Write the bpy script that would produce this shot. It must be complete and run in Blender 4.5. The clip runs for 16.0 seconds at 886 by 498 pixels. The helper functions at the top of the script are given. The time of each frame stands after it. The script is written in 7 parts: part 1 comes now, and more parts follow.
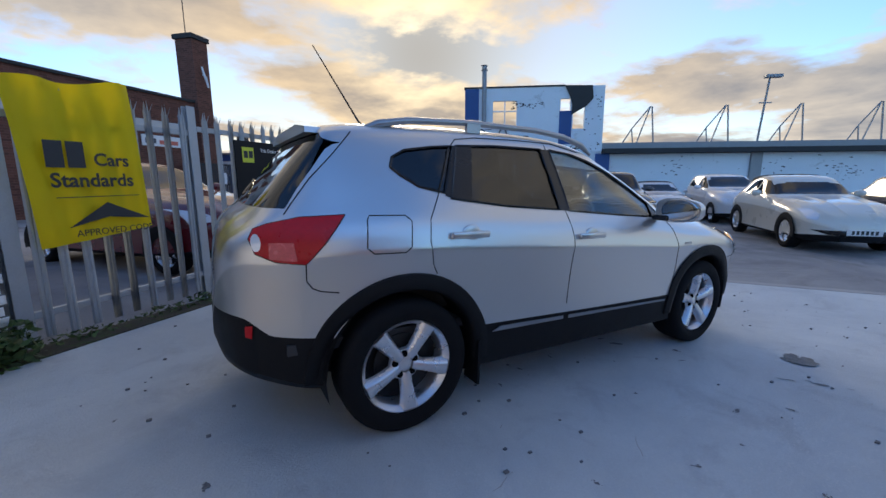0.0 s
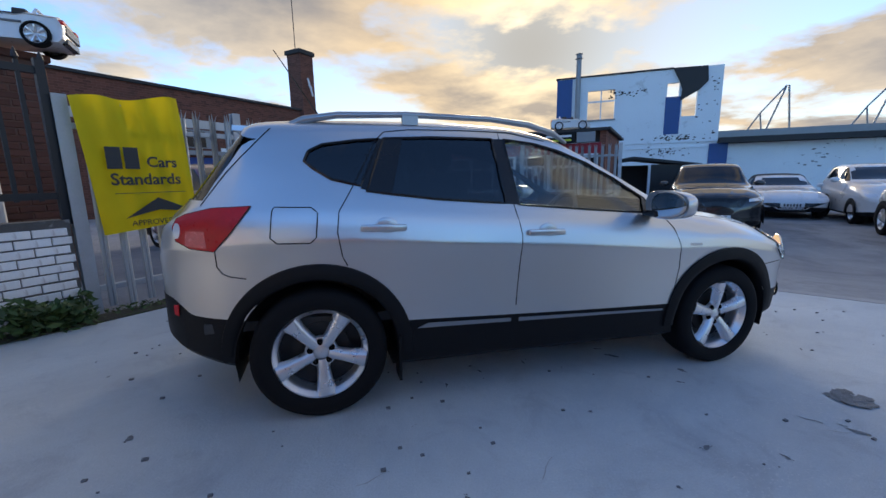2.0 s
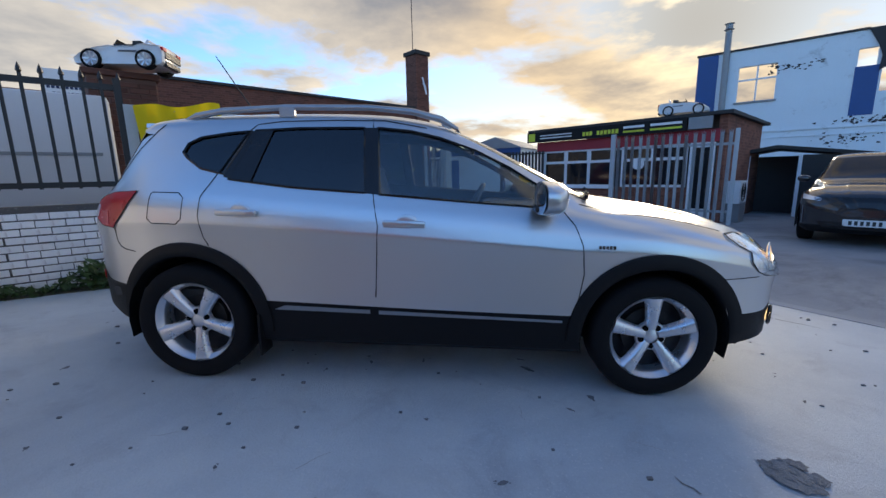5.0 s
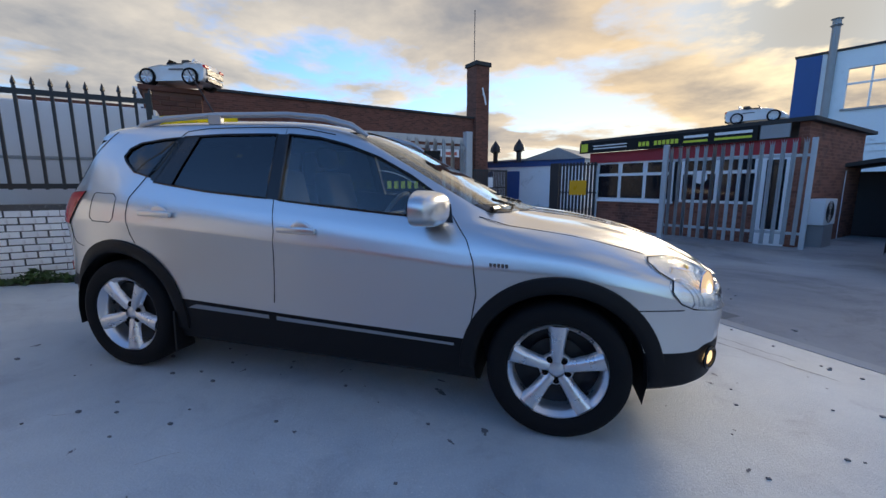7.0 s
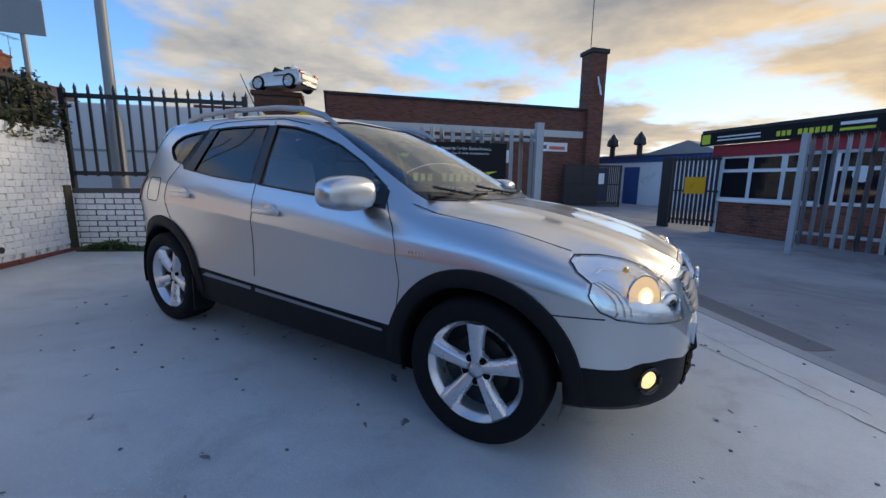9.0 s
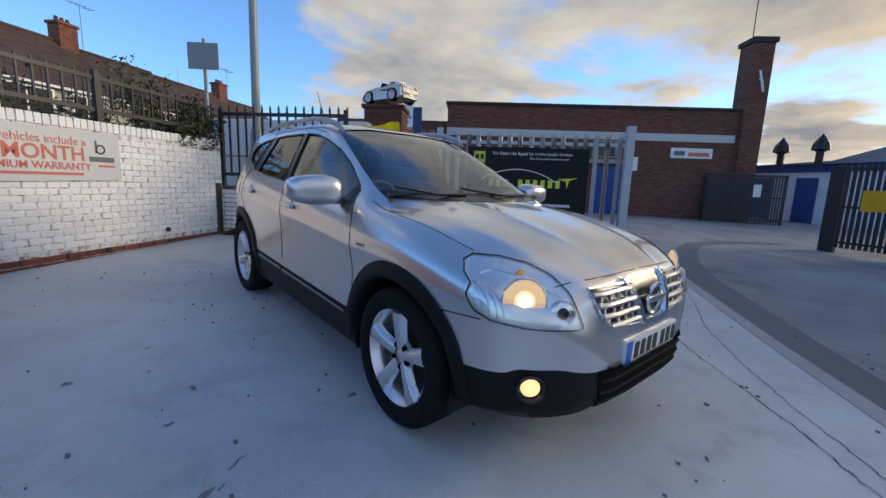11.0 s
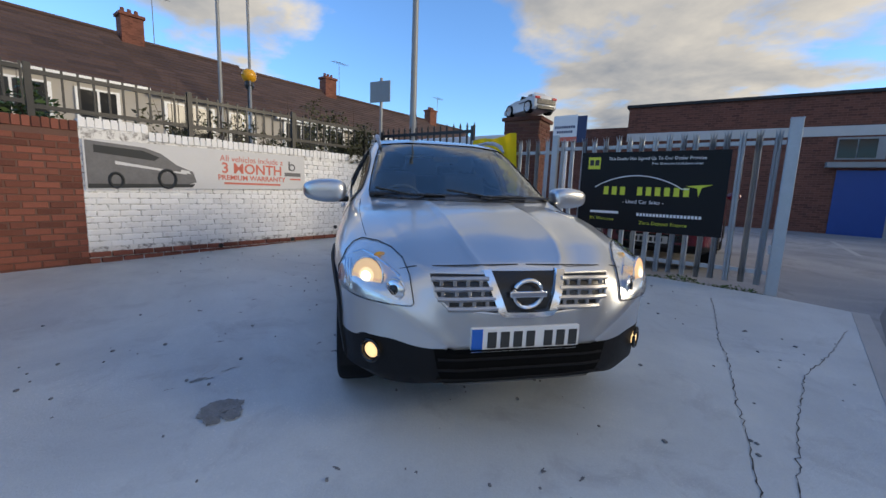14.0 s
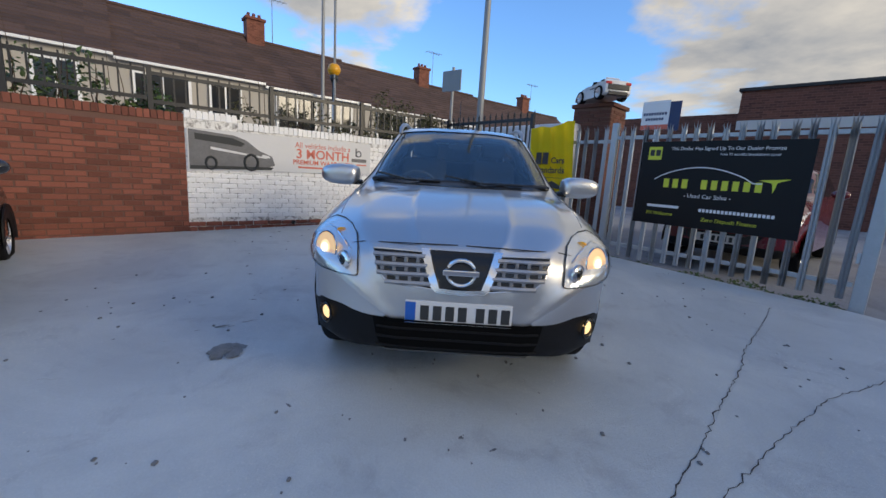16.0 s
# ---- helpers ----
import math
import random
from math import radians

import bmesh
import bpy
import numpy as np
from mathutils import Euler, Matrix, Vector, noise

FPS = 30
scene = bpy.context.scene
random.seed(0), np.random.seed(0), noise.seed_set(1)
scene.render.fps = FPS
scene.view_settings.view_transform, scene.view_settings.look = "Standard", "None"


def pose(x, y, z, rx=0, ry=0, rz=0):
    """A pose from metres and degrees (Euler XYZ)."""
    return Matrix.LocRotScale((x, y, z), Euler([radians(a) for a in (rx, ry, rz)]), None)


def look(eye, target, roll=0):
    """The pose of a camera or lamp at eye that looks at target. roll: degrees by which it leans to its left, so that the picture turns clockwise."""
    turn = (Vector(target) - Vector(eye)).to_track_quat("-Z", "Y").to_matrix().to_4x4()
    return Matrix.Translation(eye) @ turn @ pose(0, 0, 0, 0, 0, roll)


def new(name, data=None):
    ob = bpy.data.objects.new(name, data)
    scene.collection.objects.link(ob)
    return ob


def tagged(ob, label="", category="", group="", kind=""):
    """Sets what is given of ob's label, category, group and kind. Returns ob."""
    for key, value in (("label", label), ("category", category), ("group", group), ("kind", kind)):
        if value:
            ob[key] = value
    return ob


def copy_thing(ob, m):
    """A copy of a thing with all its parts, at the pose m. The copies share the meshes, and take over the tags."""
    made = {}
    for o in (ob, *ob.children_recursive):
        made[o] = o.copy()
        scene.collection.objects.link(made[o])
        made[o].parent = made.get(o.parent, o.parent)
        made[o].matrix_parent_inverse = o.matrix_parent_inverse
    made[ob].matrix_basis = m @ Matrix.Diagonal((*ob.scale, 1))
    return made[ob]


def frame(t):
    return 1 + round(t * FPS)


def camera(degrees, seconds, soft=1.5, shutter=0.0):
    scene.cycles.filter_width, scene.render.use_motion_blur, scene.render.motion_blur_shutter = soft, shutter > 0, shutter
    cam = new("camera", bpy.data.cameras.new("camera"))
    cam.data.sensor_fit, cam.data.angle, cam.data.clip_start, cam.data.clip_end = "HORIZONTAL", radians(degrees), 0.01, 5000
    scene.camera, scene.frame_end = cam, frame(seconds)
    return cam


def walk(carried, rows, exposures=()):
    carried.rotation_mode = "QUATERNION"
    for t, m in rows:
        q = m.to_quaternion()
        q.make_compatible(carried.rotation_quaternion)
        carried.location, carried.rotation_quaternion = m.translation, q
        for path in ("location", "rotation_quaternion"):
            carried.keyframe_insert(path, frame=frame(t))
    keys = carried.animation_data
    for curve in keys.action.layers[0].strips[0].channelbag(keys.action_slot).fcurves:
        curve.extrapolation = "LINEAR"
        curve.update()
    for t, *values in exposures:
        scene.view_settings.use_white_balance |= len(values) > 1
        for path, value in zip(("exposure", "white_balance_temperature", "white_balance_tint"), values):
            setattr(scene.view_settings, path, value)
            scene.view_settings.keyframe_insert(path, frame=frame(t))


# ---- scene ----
# The yard falls gently towards the front of the car: SLOPE turns the car's level frame into the true one.
SLOPE = Matrix.Rotation(radians(1.9), 4, "Y")
cam = camera(95.5, 16.0)
PATH = [
    (0, (-0.818, -2.588, 1.245), (0.18, -0.883, 0.931), 1.4),
    (0.5, (-0.619, -2.713, 1.244), (0.285, -0.957, 0.928), 0.8),
    (1, (-0.421, -2.787, 1.236), (0.37, -0.978, 0.917), 0.5),
    (1.5, (-0.194, -2.825, 1.239), (0.473, -0.968, 0.912), 0.5),
    (2, (0.065, -2.919, 1.236), (0.602, -1.022, 0.901), 0.7),
    (2.5, (0.327, -2.98, 1.228), (0.739, -1.054, 0.88), 1.1),
    (3, (0.573, -2.976, 1.221), (0.874, -1.032, 0.858), 1.5),
    (3.5, (0.817, -3.019, 1.226), (1.017, -1.065, 0.85), 1.8),
    (3.7, (0.942, -3.05, 1.222), (1.101, -1.091, 0.848), 1.7),
    (5.8, (1.896, -2.984, 1.232), (1.65, -1.034, 0.866), 1.5),
    (6, (1.983, -2.953, 1.233), (1.706, -1.006, 0.869), 1.9),
    (6.5, (2.215, -2.852, 1.245), (1.85, -0.916, 0.901), 2.0),
    (7, (2.498, -2.784, 1.237), (2.041, -0.865, 0.908), 1.9),
    (7.5, (2.711, -2.665, 1.227), (2.145, -0.775, 0.897), 1.7),
    (8, (2.917, -2.565, 1.229), (2.221, -0.721, 0.891), 1.7),
    (8.5, (3.161, -2.502, 1.233), (2.317, -0.725, 0.876), 2.0),
    (9, (3.344, -2.412, 1.223), (2.354, -0.714, 0.854), 2.5),
    (9.2, (3.419, -2.353, 1.214), (2.371, -0.691, 0.838), 2.5),
    (11.3, (4.291, -1.83, 1.244), (2.743, -0.618, 0.876), 3.4),
    (11.5, (4.387, -1.761, 1.25), (2.799, -0.602, 0.88), 3.3),
    (12, (4.554, -1.599, 1.254), (2.881, -0.565, 0.89), 3.0),
    (12.5, (4.695, -1.392, 1.249), (2.942, -0.499, 0.891), 2.9),
    (13, (4.826, -1.208, 1.252), (2.998, -0.474, 0.902), 2.6),
    (13.5, (4.983, -1.027, 1.265), (3.101, -0.45, 0.913), 2.4),
    (14, (5.066, -0.802, 1.248), (3.145, -0.372, 0.893), 2.5),
    (14.5, (5.162, -0.597, 1.254), (3.218, -0.299, 0.887), 2.8),
    (15, (5.3, -0.401, 1.27), (3.346, -0.221, 0.881), 3.1),
    (15.5, (5.31, -0.239, 1.26), (3.355, -0.162, 0.846), 3.4),
    (16, (5.308, -0.122, 1.268), (3.354, -0.136, 0.838), 3.5),
]
walk(cam, [(t, SLOPE @ look(eye, target, roll)) for t, eye, target, roll in PATH],
     [(0.0, 0.27, 6600, 10), (3.5, 0.38, 6700, 9), (7.0, 0.36, 6700, 9), (9.0, 0.28, 6650, 8), (12.0, 0.20, 6600, 8), (16.0, 0.25, 6550, 8)])

# ---- world, sun, exposure ----
world = bpy.data.worlds.new("sky")
scene.world = world
world.use_nodes = True
SUN_DIR = Vector((0.44, 0.85, 0.27)).normalized()


def link_chain(tree):
    nodes, links = tree.nodes, tree.links

    def node(kind, **inputs):
        n = nodes.new(kind)
        for key, value in inputs.items():
            sock = n.inputs[int(key[1:])] if key[0] == "i" and key[1:].isdigit() else n.inputs[key.replace("_", " ")]
            if isinstance(value, bpy.types.NodeSocket):
                links.new(value, sock)
            else:
                sock.default_value = value
        return n

    def math_(op, a, b=0.0, c=0.0, clamp=False):
        n = node("ShaderNodeMath", i0=a, i1=b, i2=c)
        n.operation, n.use_clamp = op, clamp
        return n.outputs[0]

    def ramp(fac, *stops):
        n = node("ShaderNodeValToRGB", i0=fac)
        while len(n.color_ramp.elements) < len(stops):
            n.color_ramp.elements.new(0.5)
        for e, (p, c) in zip(n.color_ramp.elements, stops):
            e.position = p
            e.color = (c, c, c, 1) if isinstance(c, (int, float)) else (*c, 1)
        return n.outputs[0]

    def mix(fac, a, b, kind="MIX"):
        n = nodes.new("ShaderNodeMix")
        n.data_type, n.blend_type = "RGBA", kind
        for i, v in ((0, fac), (6, a), (7, b)):
            if isinstance(v, bpy.types.NodeSocket):
                links.new(v, n.inputs[i])
            else:
                n.inputs[i].default_value = (*v, 1) if isinstance(v, tuple) and len(v) == 3 else v
        return n.outputs[2]

    return node, math_, ramp, mix


def build_sky():
    tree = world.node_tree
    tree.nodes.clear()
    node, math_, ramp, mix = link_chain(tree)
    sky = node("ShaderNodeTexSky")
    sky.sky_type, sky.sun_disc = "NISHITA", False
    sky.sun_elevation = math.asin(SUN_DIR.z)
    sky.sun_rotation = math.atan2(SUN_DIR.x, SUN_DIR.y)
    sky.air_density, sky.dust_density, sky.ozone_density = 1.0, 0.6, 2.0
    blue = node("ShaderNodeVectorMath", i0=sky.outputs[0], i1=(0.140, 0.193, 0.268))
    blue.operation = "MULTIPLY"
    way = node("ShaderNodeTexCoord").outputs["Generated"]
    sep = node("ShaderNodeSeparateXYZ", i0=way)
    up = math_("ADD", math_("MAXIMUM", sep.outputs[2], 0.0), 0.16)
    flat = node("ShaderNodeCombineXYZ", i0=math_("DIVIDE", sep.outputs[0], up), i1=math_("DIVIDE", sep.outputs[1], up), i2=3.7)
    big = node("ShaderNodeTexNoise", Vector=flat.outputs[0], Scale=0.85, Detail=10.0, Roughness=0.55, Distortion=0.15)
    # the same field a little nearer the sun gives the lit and the shaded flank of each cloud
    shift = node("ShaderNodeVectorMath", i0=flat.outputs[0], i1=(0.16 * SUN_DIR.x, 0.16 * SUN_DIR.y, 0.0))
    flank = node("ShaderNodeTexNoise", Vector=shift.outputs[0], Scale=0.85, Detail=10.0, Roughness=0.55, Distortion=0.15)
    fine = node("ShaderNodeTexNoise", Vector=flat.outputs[0], Scale=2.6, Detail=8.0, Roughness=0.6, Distortion=0.4)
    dot = node("ShaderNodeVectorMath", i0=way, i1=tuple(SUN_DIR))
    dot.operation = "DOT_PRODUCT"
    near = math_("MAXIMUM", dot.outputs["Value"], 0.0)
    half = math_("MULTIPLY_ADD", dot.outputs["Value"], 0.5, 0.5)
    halo = math_("POWER", near, 6.0)
    core = math_("POWER", near, 60.0)
    # more cloud towards the sun, clear sky on the far side
    cover = math_("ADD", big.outputs[0], math_("MULTIPLY", ramp(half, (0.30, 0.0), (0.53, 1.0)), 0.155))
    cover = math_("SUBTRACT", cover, math_("MULTIPLY", math_("MAXIMUM", math_("SUBTRACT", sep.outputs[2], 0.42), 0.0), 0.17))
    mask = ramp(cover, (0.575, 0.0), (0.655, 1.0))
    thick = ramp(cover, (0.62, 0.0), (0.80, 1.0))
    lit = math_("MULTIPLY_ADD", math_("SUBTRACT", big.outputs[0], flank.outputs[0]), 3.6, 0.40)
    lit = math_("ADD", lit, math_("MULTIPLY_ADD", fine.outputs[0], 0.5, -0.25))
    lit = math_("SUBTRACT", math_("ADD", lit, 0.22), math_("MULTIPLY", thick, 0.52), clamp=True)
    away = mix(lit, (0.235, 0.26, 0.31), (0.72, 0.655, 0.57))
    warm = mix(lit, (0.27, 0.24, 0.235), (0.92, 0.66, 0.36))
    cloud = mix(halo, away, warm)
    cloud = mix(math_("MULTIPLY", core, math_("MULTIPLY_ADD", lit, 0.8, 0.2)), cloud, (1.5, 1.25, 0.85))
    glow = mix(halo, blue.outputs[0], (0.44, 0.43, 0.41))
    low = ramp(sep.outputs[2], (0.0, 1.0), (0.16, 0.0))
    glow = mix(math_("MULTIPLY", low, math_("POWER", near, 3.0)), glow, (0.86, 0.62, 0.36))
    both = mix(mask, glow, cloud)
    back = node("ShaderNodeBackground", Color=both, Strength=1.0)
    out = node("ShaderNodeOutputWorld", Surface=back.outputs[0])


build_sky()
sun = new("sun", bpy.data.lights.new("sun", "SUN"))
sun.data.energy, sun.data.angle, sun.data.color = 1.6, radians(20), (1.0, 0.86, 0.66)
sun.matrix_world = look(tuple(SUN_DIR * 60), (0, 0, 0))


# ---- materials ----
def material(name, colour, rough=0.7, metal=0.0, vary=0.12, size=3.0, grain=40.0, bump=0.15, stain=None, stain_amount=0.0,
             coat=0.0, per_piece=0.0, bump_size=None, specular=0.5):
    """A node material: base colour, broad and fine variation, stains, relief; sizes in repeats a metre."""
    m = bpy.data.materials.new(name)
    m.use_nodes = True
    tree = m.node_tree
    node, math_, ramp, mix = link_chain(tree)
    shader = tree.nodes["Principled BSDF"]
    place = node("ShaderNodeTexCoord").outputs["Object"]
    broad = node("ShaderNodeTexNoise", Vector=place, Scale=size, Detail=5.0, Roughness=0.6)
    fine = node("ShaderNodeTexNoise", Vector=place, Scale=grain, Detail=4.0, Roughness=0.65)
    amount = math_("ADD", math_("MULTIPLY", math_("SUBTRACT", broad.outputs[0], 0.5), 2.2 * vary),
                   math_("MULTIPLY", math_("SUBTRACT", fine.outputs[0], 0.5), 1.4 * vary))
    if per_piece:
        info = node("ShaderNodeObjectInfo").outputs["Random"]
        isle = node("ShaderNodeNewGeometry").outputs["Random Per Island"]
        both = math_("FRACT", math_("ADD", info, isle))
        amount = math_("ADD", amount, math_("MULTIPLY", math_("SUBTRACT", both, 0.5), 2 * per_piece))
    value = math_("ADD", amount, 1.0)
    tint = node("ShaderNodeVectorMath", i0=tuple(colour))
    tint.operation = "SCALE"
    tree.links.new(value, tint.inputs["Scale"])
    col = tint.outputs[0]
    if stain:
        spots = node("ShaderNodeTexNoise", Vector=place, Scale=size * 1.7, Detail=8.0, Roughness=0.72, Distortion=0.6)
        mask = ramp(spots.outputs[0], (0.60 - 0.22 * stain_amount, 0.0), (0.70 - 0.16 * stain_amount, 1.0))
        col = mix(math_("MULTIPLY", mask, min(1.0, 0.35 + stain_amount)), col, tuple(stain))
    tree.links.new(col, shader.inputs["Base Color"])
    rg = math_("ADD", math_("MULTIPLY", math_("SUBTRACT", broad.outputs[0], 0.5), 0.25), rough, clamp=True)
    tree.links.new(rg, shader.inputs["Roughness"])
    shader.inputs["Metallic"].default_value = metal
    shader.inputs["Specular IOR Level"].default_value = specular
    if coat:
        shader.inputs["Coat Weight"].default_value = coat
        shader.inputs["Coat Roughness"].default_value = 0.04
    if bump:
        b = node("ShaderNodeBump", Strength=min(1.0, bump), Distance=0.01, Height=fine.outputs[0])
        tree.links.new(b.outputs[0], shader.inputs["Normal"])
    return m


def glass_material(name, colour, see=0.9, rough=0.02):
    """A thin pane: see-through by its tint, with a mirror-like gloss."""
    m = bpy.data.materials.new(name)
    m.use_nodes = True
    tree = m.node_tree
    node, math_, ramp, mix = link_chain(tree)
    tree.nodes.remove(tree.nodes["Principled BSDF"])
    clear = node("ShaderNodeBsdfTransparent", Color=(*colour, 1))
    gloss = node("ShaderNodeBsdfGlossy", Color=(1, 1, 1, 1), Roughness=rough)
    facing = node("ShaderNodeLayerWeight", Blend=0.5).outputs["Facing"]
    sheen = math_("ADD", math_("MULTIPLY", math_("POWER", facing, 5.0), 0.9), 0.075, clamp=True)
    both = node("ShaderNodeMixShader", i0=sheen, i1=clear.outputs[0], i2=gloss.outputs[0])
    tree.links.new(both.outputs[0], tree.nodes["Material Output"].inputs[0])
    return m


def lamp_material(name, colour, strength):
    m = bpy.data.materials.new(name)
    m.use_nodes = True
    s = m.node_tree.nodes["Principled BSDF"]
    s.inputs["Base Color"].default_value = (*colour, 1)
    s.inputs["Emission Color"].default_value = (*colour, 1)
    s.inputs["Emission Strength"].default_value = strength
    return m


M_CONCRETE = material("painted_concrete", (0.548, 0.587, 0.600), 0.46, vary=0.15, size=1.3, grain=90, bump=0.4, stain=(0.43, 0.455, 0.475), stain_amount=0.3, specular=0.5)


def weather(m, broad, low, high, speck, speck_colour):
    """Adds washes some metres wide and fine worn specks to a ground material."""
    tree = m.node_tree
    node, math_, ramp, mix = link_chain(tree)
    base = tree.nodes["Principled BSDF"].inputs["Base Color"]
    place = node("ShaderNodeTexCoord").outputs["Object"]
    wash = node("ShaderNodeTexNoise", Vector=place, Scale=broad, Detail=9.0, Roughness=0.68, Distortion=0.8)
    col = mix(1.0, base.links[0].from_socket, ramp(wash.outputs[0], (0.36, low), (0.64, high)), "MULTIPLY")
    patchy = node("ShaderNodeTexNoise", Vector=place, Scale=broad * 3.1, Detail=4.0)
    dots = node("ShaderNodeTexNoise", Vector=place, Scale=speck, Detail=2.0, Roughness=0.7)
    worn = math_("MULTIPLY", ramp(dots.outputs[0], (0.60, 0.0), (0.68, 1.0)), ramp(patchy.outputs[0], (0.42, 0.15), (0.66, 0.9)))
    tree.links.new(mix(worn, col, speck_colour), base)


weather(M_CONCRETE, 0.42, (0.80, 0.82, 0.85), (1.10, 1.09, 1.07), 75.0, (0.70, 0.70, 0.68))
M_ASPHALT = material("asphalt", (0.34, 0.34, 0.345), 0.85, vary=0.22, size=0.35, grain=120, bump=0.5, stain=(0.21, 0.21, 0.212), stain_amount=0.4, specular=0.3)
weather(M_ASPHALT, 0.3, (0.72, 0.73, 0.75), (1.1, 1.08, 1.05), 60.0, (0.42, 0.41, 0.40))
M_KERB = material("kerb_concrete", (0.40, 0.39, 0.38), 0.85, vary=0.2, size=2, grain=90, bump=0.4)
M_WHITE_BRICK = material("white_painted_brick", (0.90, 0.89, 0.88), 0.6, vary=0.07, size=7, grain=45, bump=0.45, stain=(0.36, 0.27, 0.24), stain_amount=0.07, per_piece=0.07)
M_WHITE_MORTAR = material("grey_white_mortar", (0.84, 0.83, 0.81), 0.8, vary=0.2, size=7, grain=50, bump=0.4, stain=(0.13, 0.11, 0.10), stain_amount=0.55)
M_DARK_MORTAR = material("dark_mortar", (0.10, 0.095, 0.09), 0.9, vary=0.3, size=6, grain=50, bump=0.4, stain=(0.5, 0.49, 0.48), stain_amount=0.1)
M_RED_BRICK = material("red_brick", (0.215, 0.072, 0.047), 0.85, vary=0.28, size=3, grain=60, bump=0.5, stain=(0.10, 0.05, 0.042), stain_amount=0.18, per_piece=0.36)
M_RED_MORTAR = material("brown_mortar", (0.16, 0.085, 0.065), 0.9, vary=0.2, size=3, grain=60, bump=0.4)
M_BROWN_BRICK = material("dark_brown_brick", (0.13, 0.052, 0.036), 0.85, vary=0.2, size=1, grain=30, bump=0.4, per_piece=0.2)


def coursed_brick(name, colour, dark, joint, stain):
    """Brickwork seen from afar: courses and joints at true size, with sooty and pale patches."""
    m = material(name, colour, 0.88, vary=0.25, size=0.7, grain=30, bump=0, stain=stain, stain_amount=0.22)
    tree = m.node_tree
    node, math_, ramp, mix = link_chain(tree)
    shader = tree.nodes["Principled BSDF"]
    sep = node("ShaderNodeSeparateXYZ", i0=node("ShaderNodeTexCoord").outputs["Object"])
    flat = node("ShaderNodeCombineXYZ", i0=math_("ADD", sep.outputs[0], sep.outputs[1]), i1=sep.outputs[2])
    bricks = node("ShaderNodeTexBrick", Vector=flat.outputs[0], Color1=(1.15, 1.12, 1.1, 1), Color2=(*dark, 1), Mortar=(*joint, 1), Scale=1.0)
    for key, value in (("Mortar Size", 0.007), ("Brick Width", 0.225), ("Row Height", 0.075), ("Mortar Smooth", 0.3)):
        bricks.inputs[key].default_value = value
    base = shader.inputs["Base Color"].links[0].from_socket
    tree.links.new(mix(1.0, base, bricks.outputs[0], "MULTIPLY"), shader.inputs["Base Color"])
    b = node("ShaderNodeBump", Strength=0.6, Distance=0.008, Height=math_("SUBTRACT", 1.0, bricks.outputs["Fac"]))
    tree.links.new(b.outputs[0], shader.inputs["Normal"])
    return m


M_FAR_BRICK = coursed_brick("weathered_brown_brickwork", (0.155, 0.062, 0.042), (0.62, 0.6, 0.6), (1.35, 1.5, 1.6), (0.07, 0.04, 0.033))
M_CHIMNEY = coursed_brick("chimney_brickwork", (0.22, 0.085, 0.055), (0.6, 0.55, 0.55), (1.2, 1.3, 1.4), (0.06, 0.04, 0.035))
M_GALV = material("galvanised_steel", (0.41, 0.44, 0.47), 0.5, metal=0.4, vary=0.16, size=6, grain=60, bump=0.08)
M_BLACK_IRON = material("black_painted_iron", (0.012, 0.013, 0.016), 0.45, vary=0.2, size=4, grain=60, bump=0.1)
M_YELLOW = material("yellow_fabric", (0.84, 0.70, 0.012), 0.75, vary=0.06, size=4, grain=200, bump=0.1)
M_DARK_INK = material("charcoal_ink", (0.035, 0.038, 0.04), 0.7, vary=0.05, bump=0)
M_SIGN_BLACK = material("black_sign_board", (0.009, 0.010, 0.012), 0.5, vary=0.1, bump=0.02, specular=0.2)
M_LIME = material("lime_ink", (0.62, 0.66, 0.05), 0.6, vary=0.04, bump=0)
M_WHITE_INK = material("white_ink", (0.8, 0.8, 0.8), 0.6, vary=0.04, bump=0)
M_PALE_BOARD = material("pale_banner_vinyl", (0.62, 0.62, 0.63), 0.5, vary=0.05, bump=0.05)
M_CORAL_INK = material("coral_ink", (0.62, 0.16, 0.11), 0.6, vary=0.05, bump=0)
M_GREY_INK = material("grey_ink", (0.13, 0.13, 0.14), 0.5, vary=0.3, size=8, bump=0)
M_WHITE_PAINT = material("white_wall_paint", (0.72, 0.77, 0.80), 0.65, vary=0.07, size=0.6, grain=14, bump=0.2, stain=(0.20, 0.20, 0.19), stain_amount=0.06)
M_BLUE_PAINT = material("blue_paint", (0.02, 0.075, 0.24), 0.55, vary=0.15, size=2, grain=30, bump=0.1)
M_ROOF_TILE = material("brown_roof_tiles", (0.085, 0.052, 0.043), 0.85, vary=0.25, size=0.8, grain=14, bump=0.5, per_piece=0.25)
M_ROOF_EDGE = material("dark_roof_edge", (0.035, 0.035, 0.036), 0.8, vary=0.3, size=2, grain=20, bump=0.2)
M_CREAM = material("cream_render", (0.43, 0.40, 0.355), 0.8, vary=0.08, size=1, grain=20, bump=0.2)
M_UPVC = material("white_plastic", (0.78, 0.79, 0.8), 0.35, vary=0.03, bump=0)
M_RED_FASCIA = material("red_fascia_paint", (0.32, 0.016, 0.03), 0.45, vary=0.1, bump=0.02)
M_DARK_GLASS = material("dark_window_glass", (0.010, 0.013, 0.017), 0.05, vary=0.1, bump=0, specular=0.45)
M_BLUE_DOOR = material("blue_shutter_paint", (0.012, 0.06, 0.27), 0.4, vary=0.08, bump=0.02)
M_STONE_BAND = material("pale_stone_band", (0.55, 0.54, 0.52), 0.8, vary=0.1, size=2, bump=0.2)
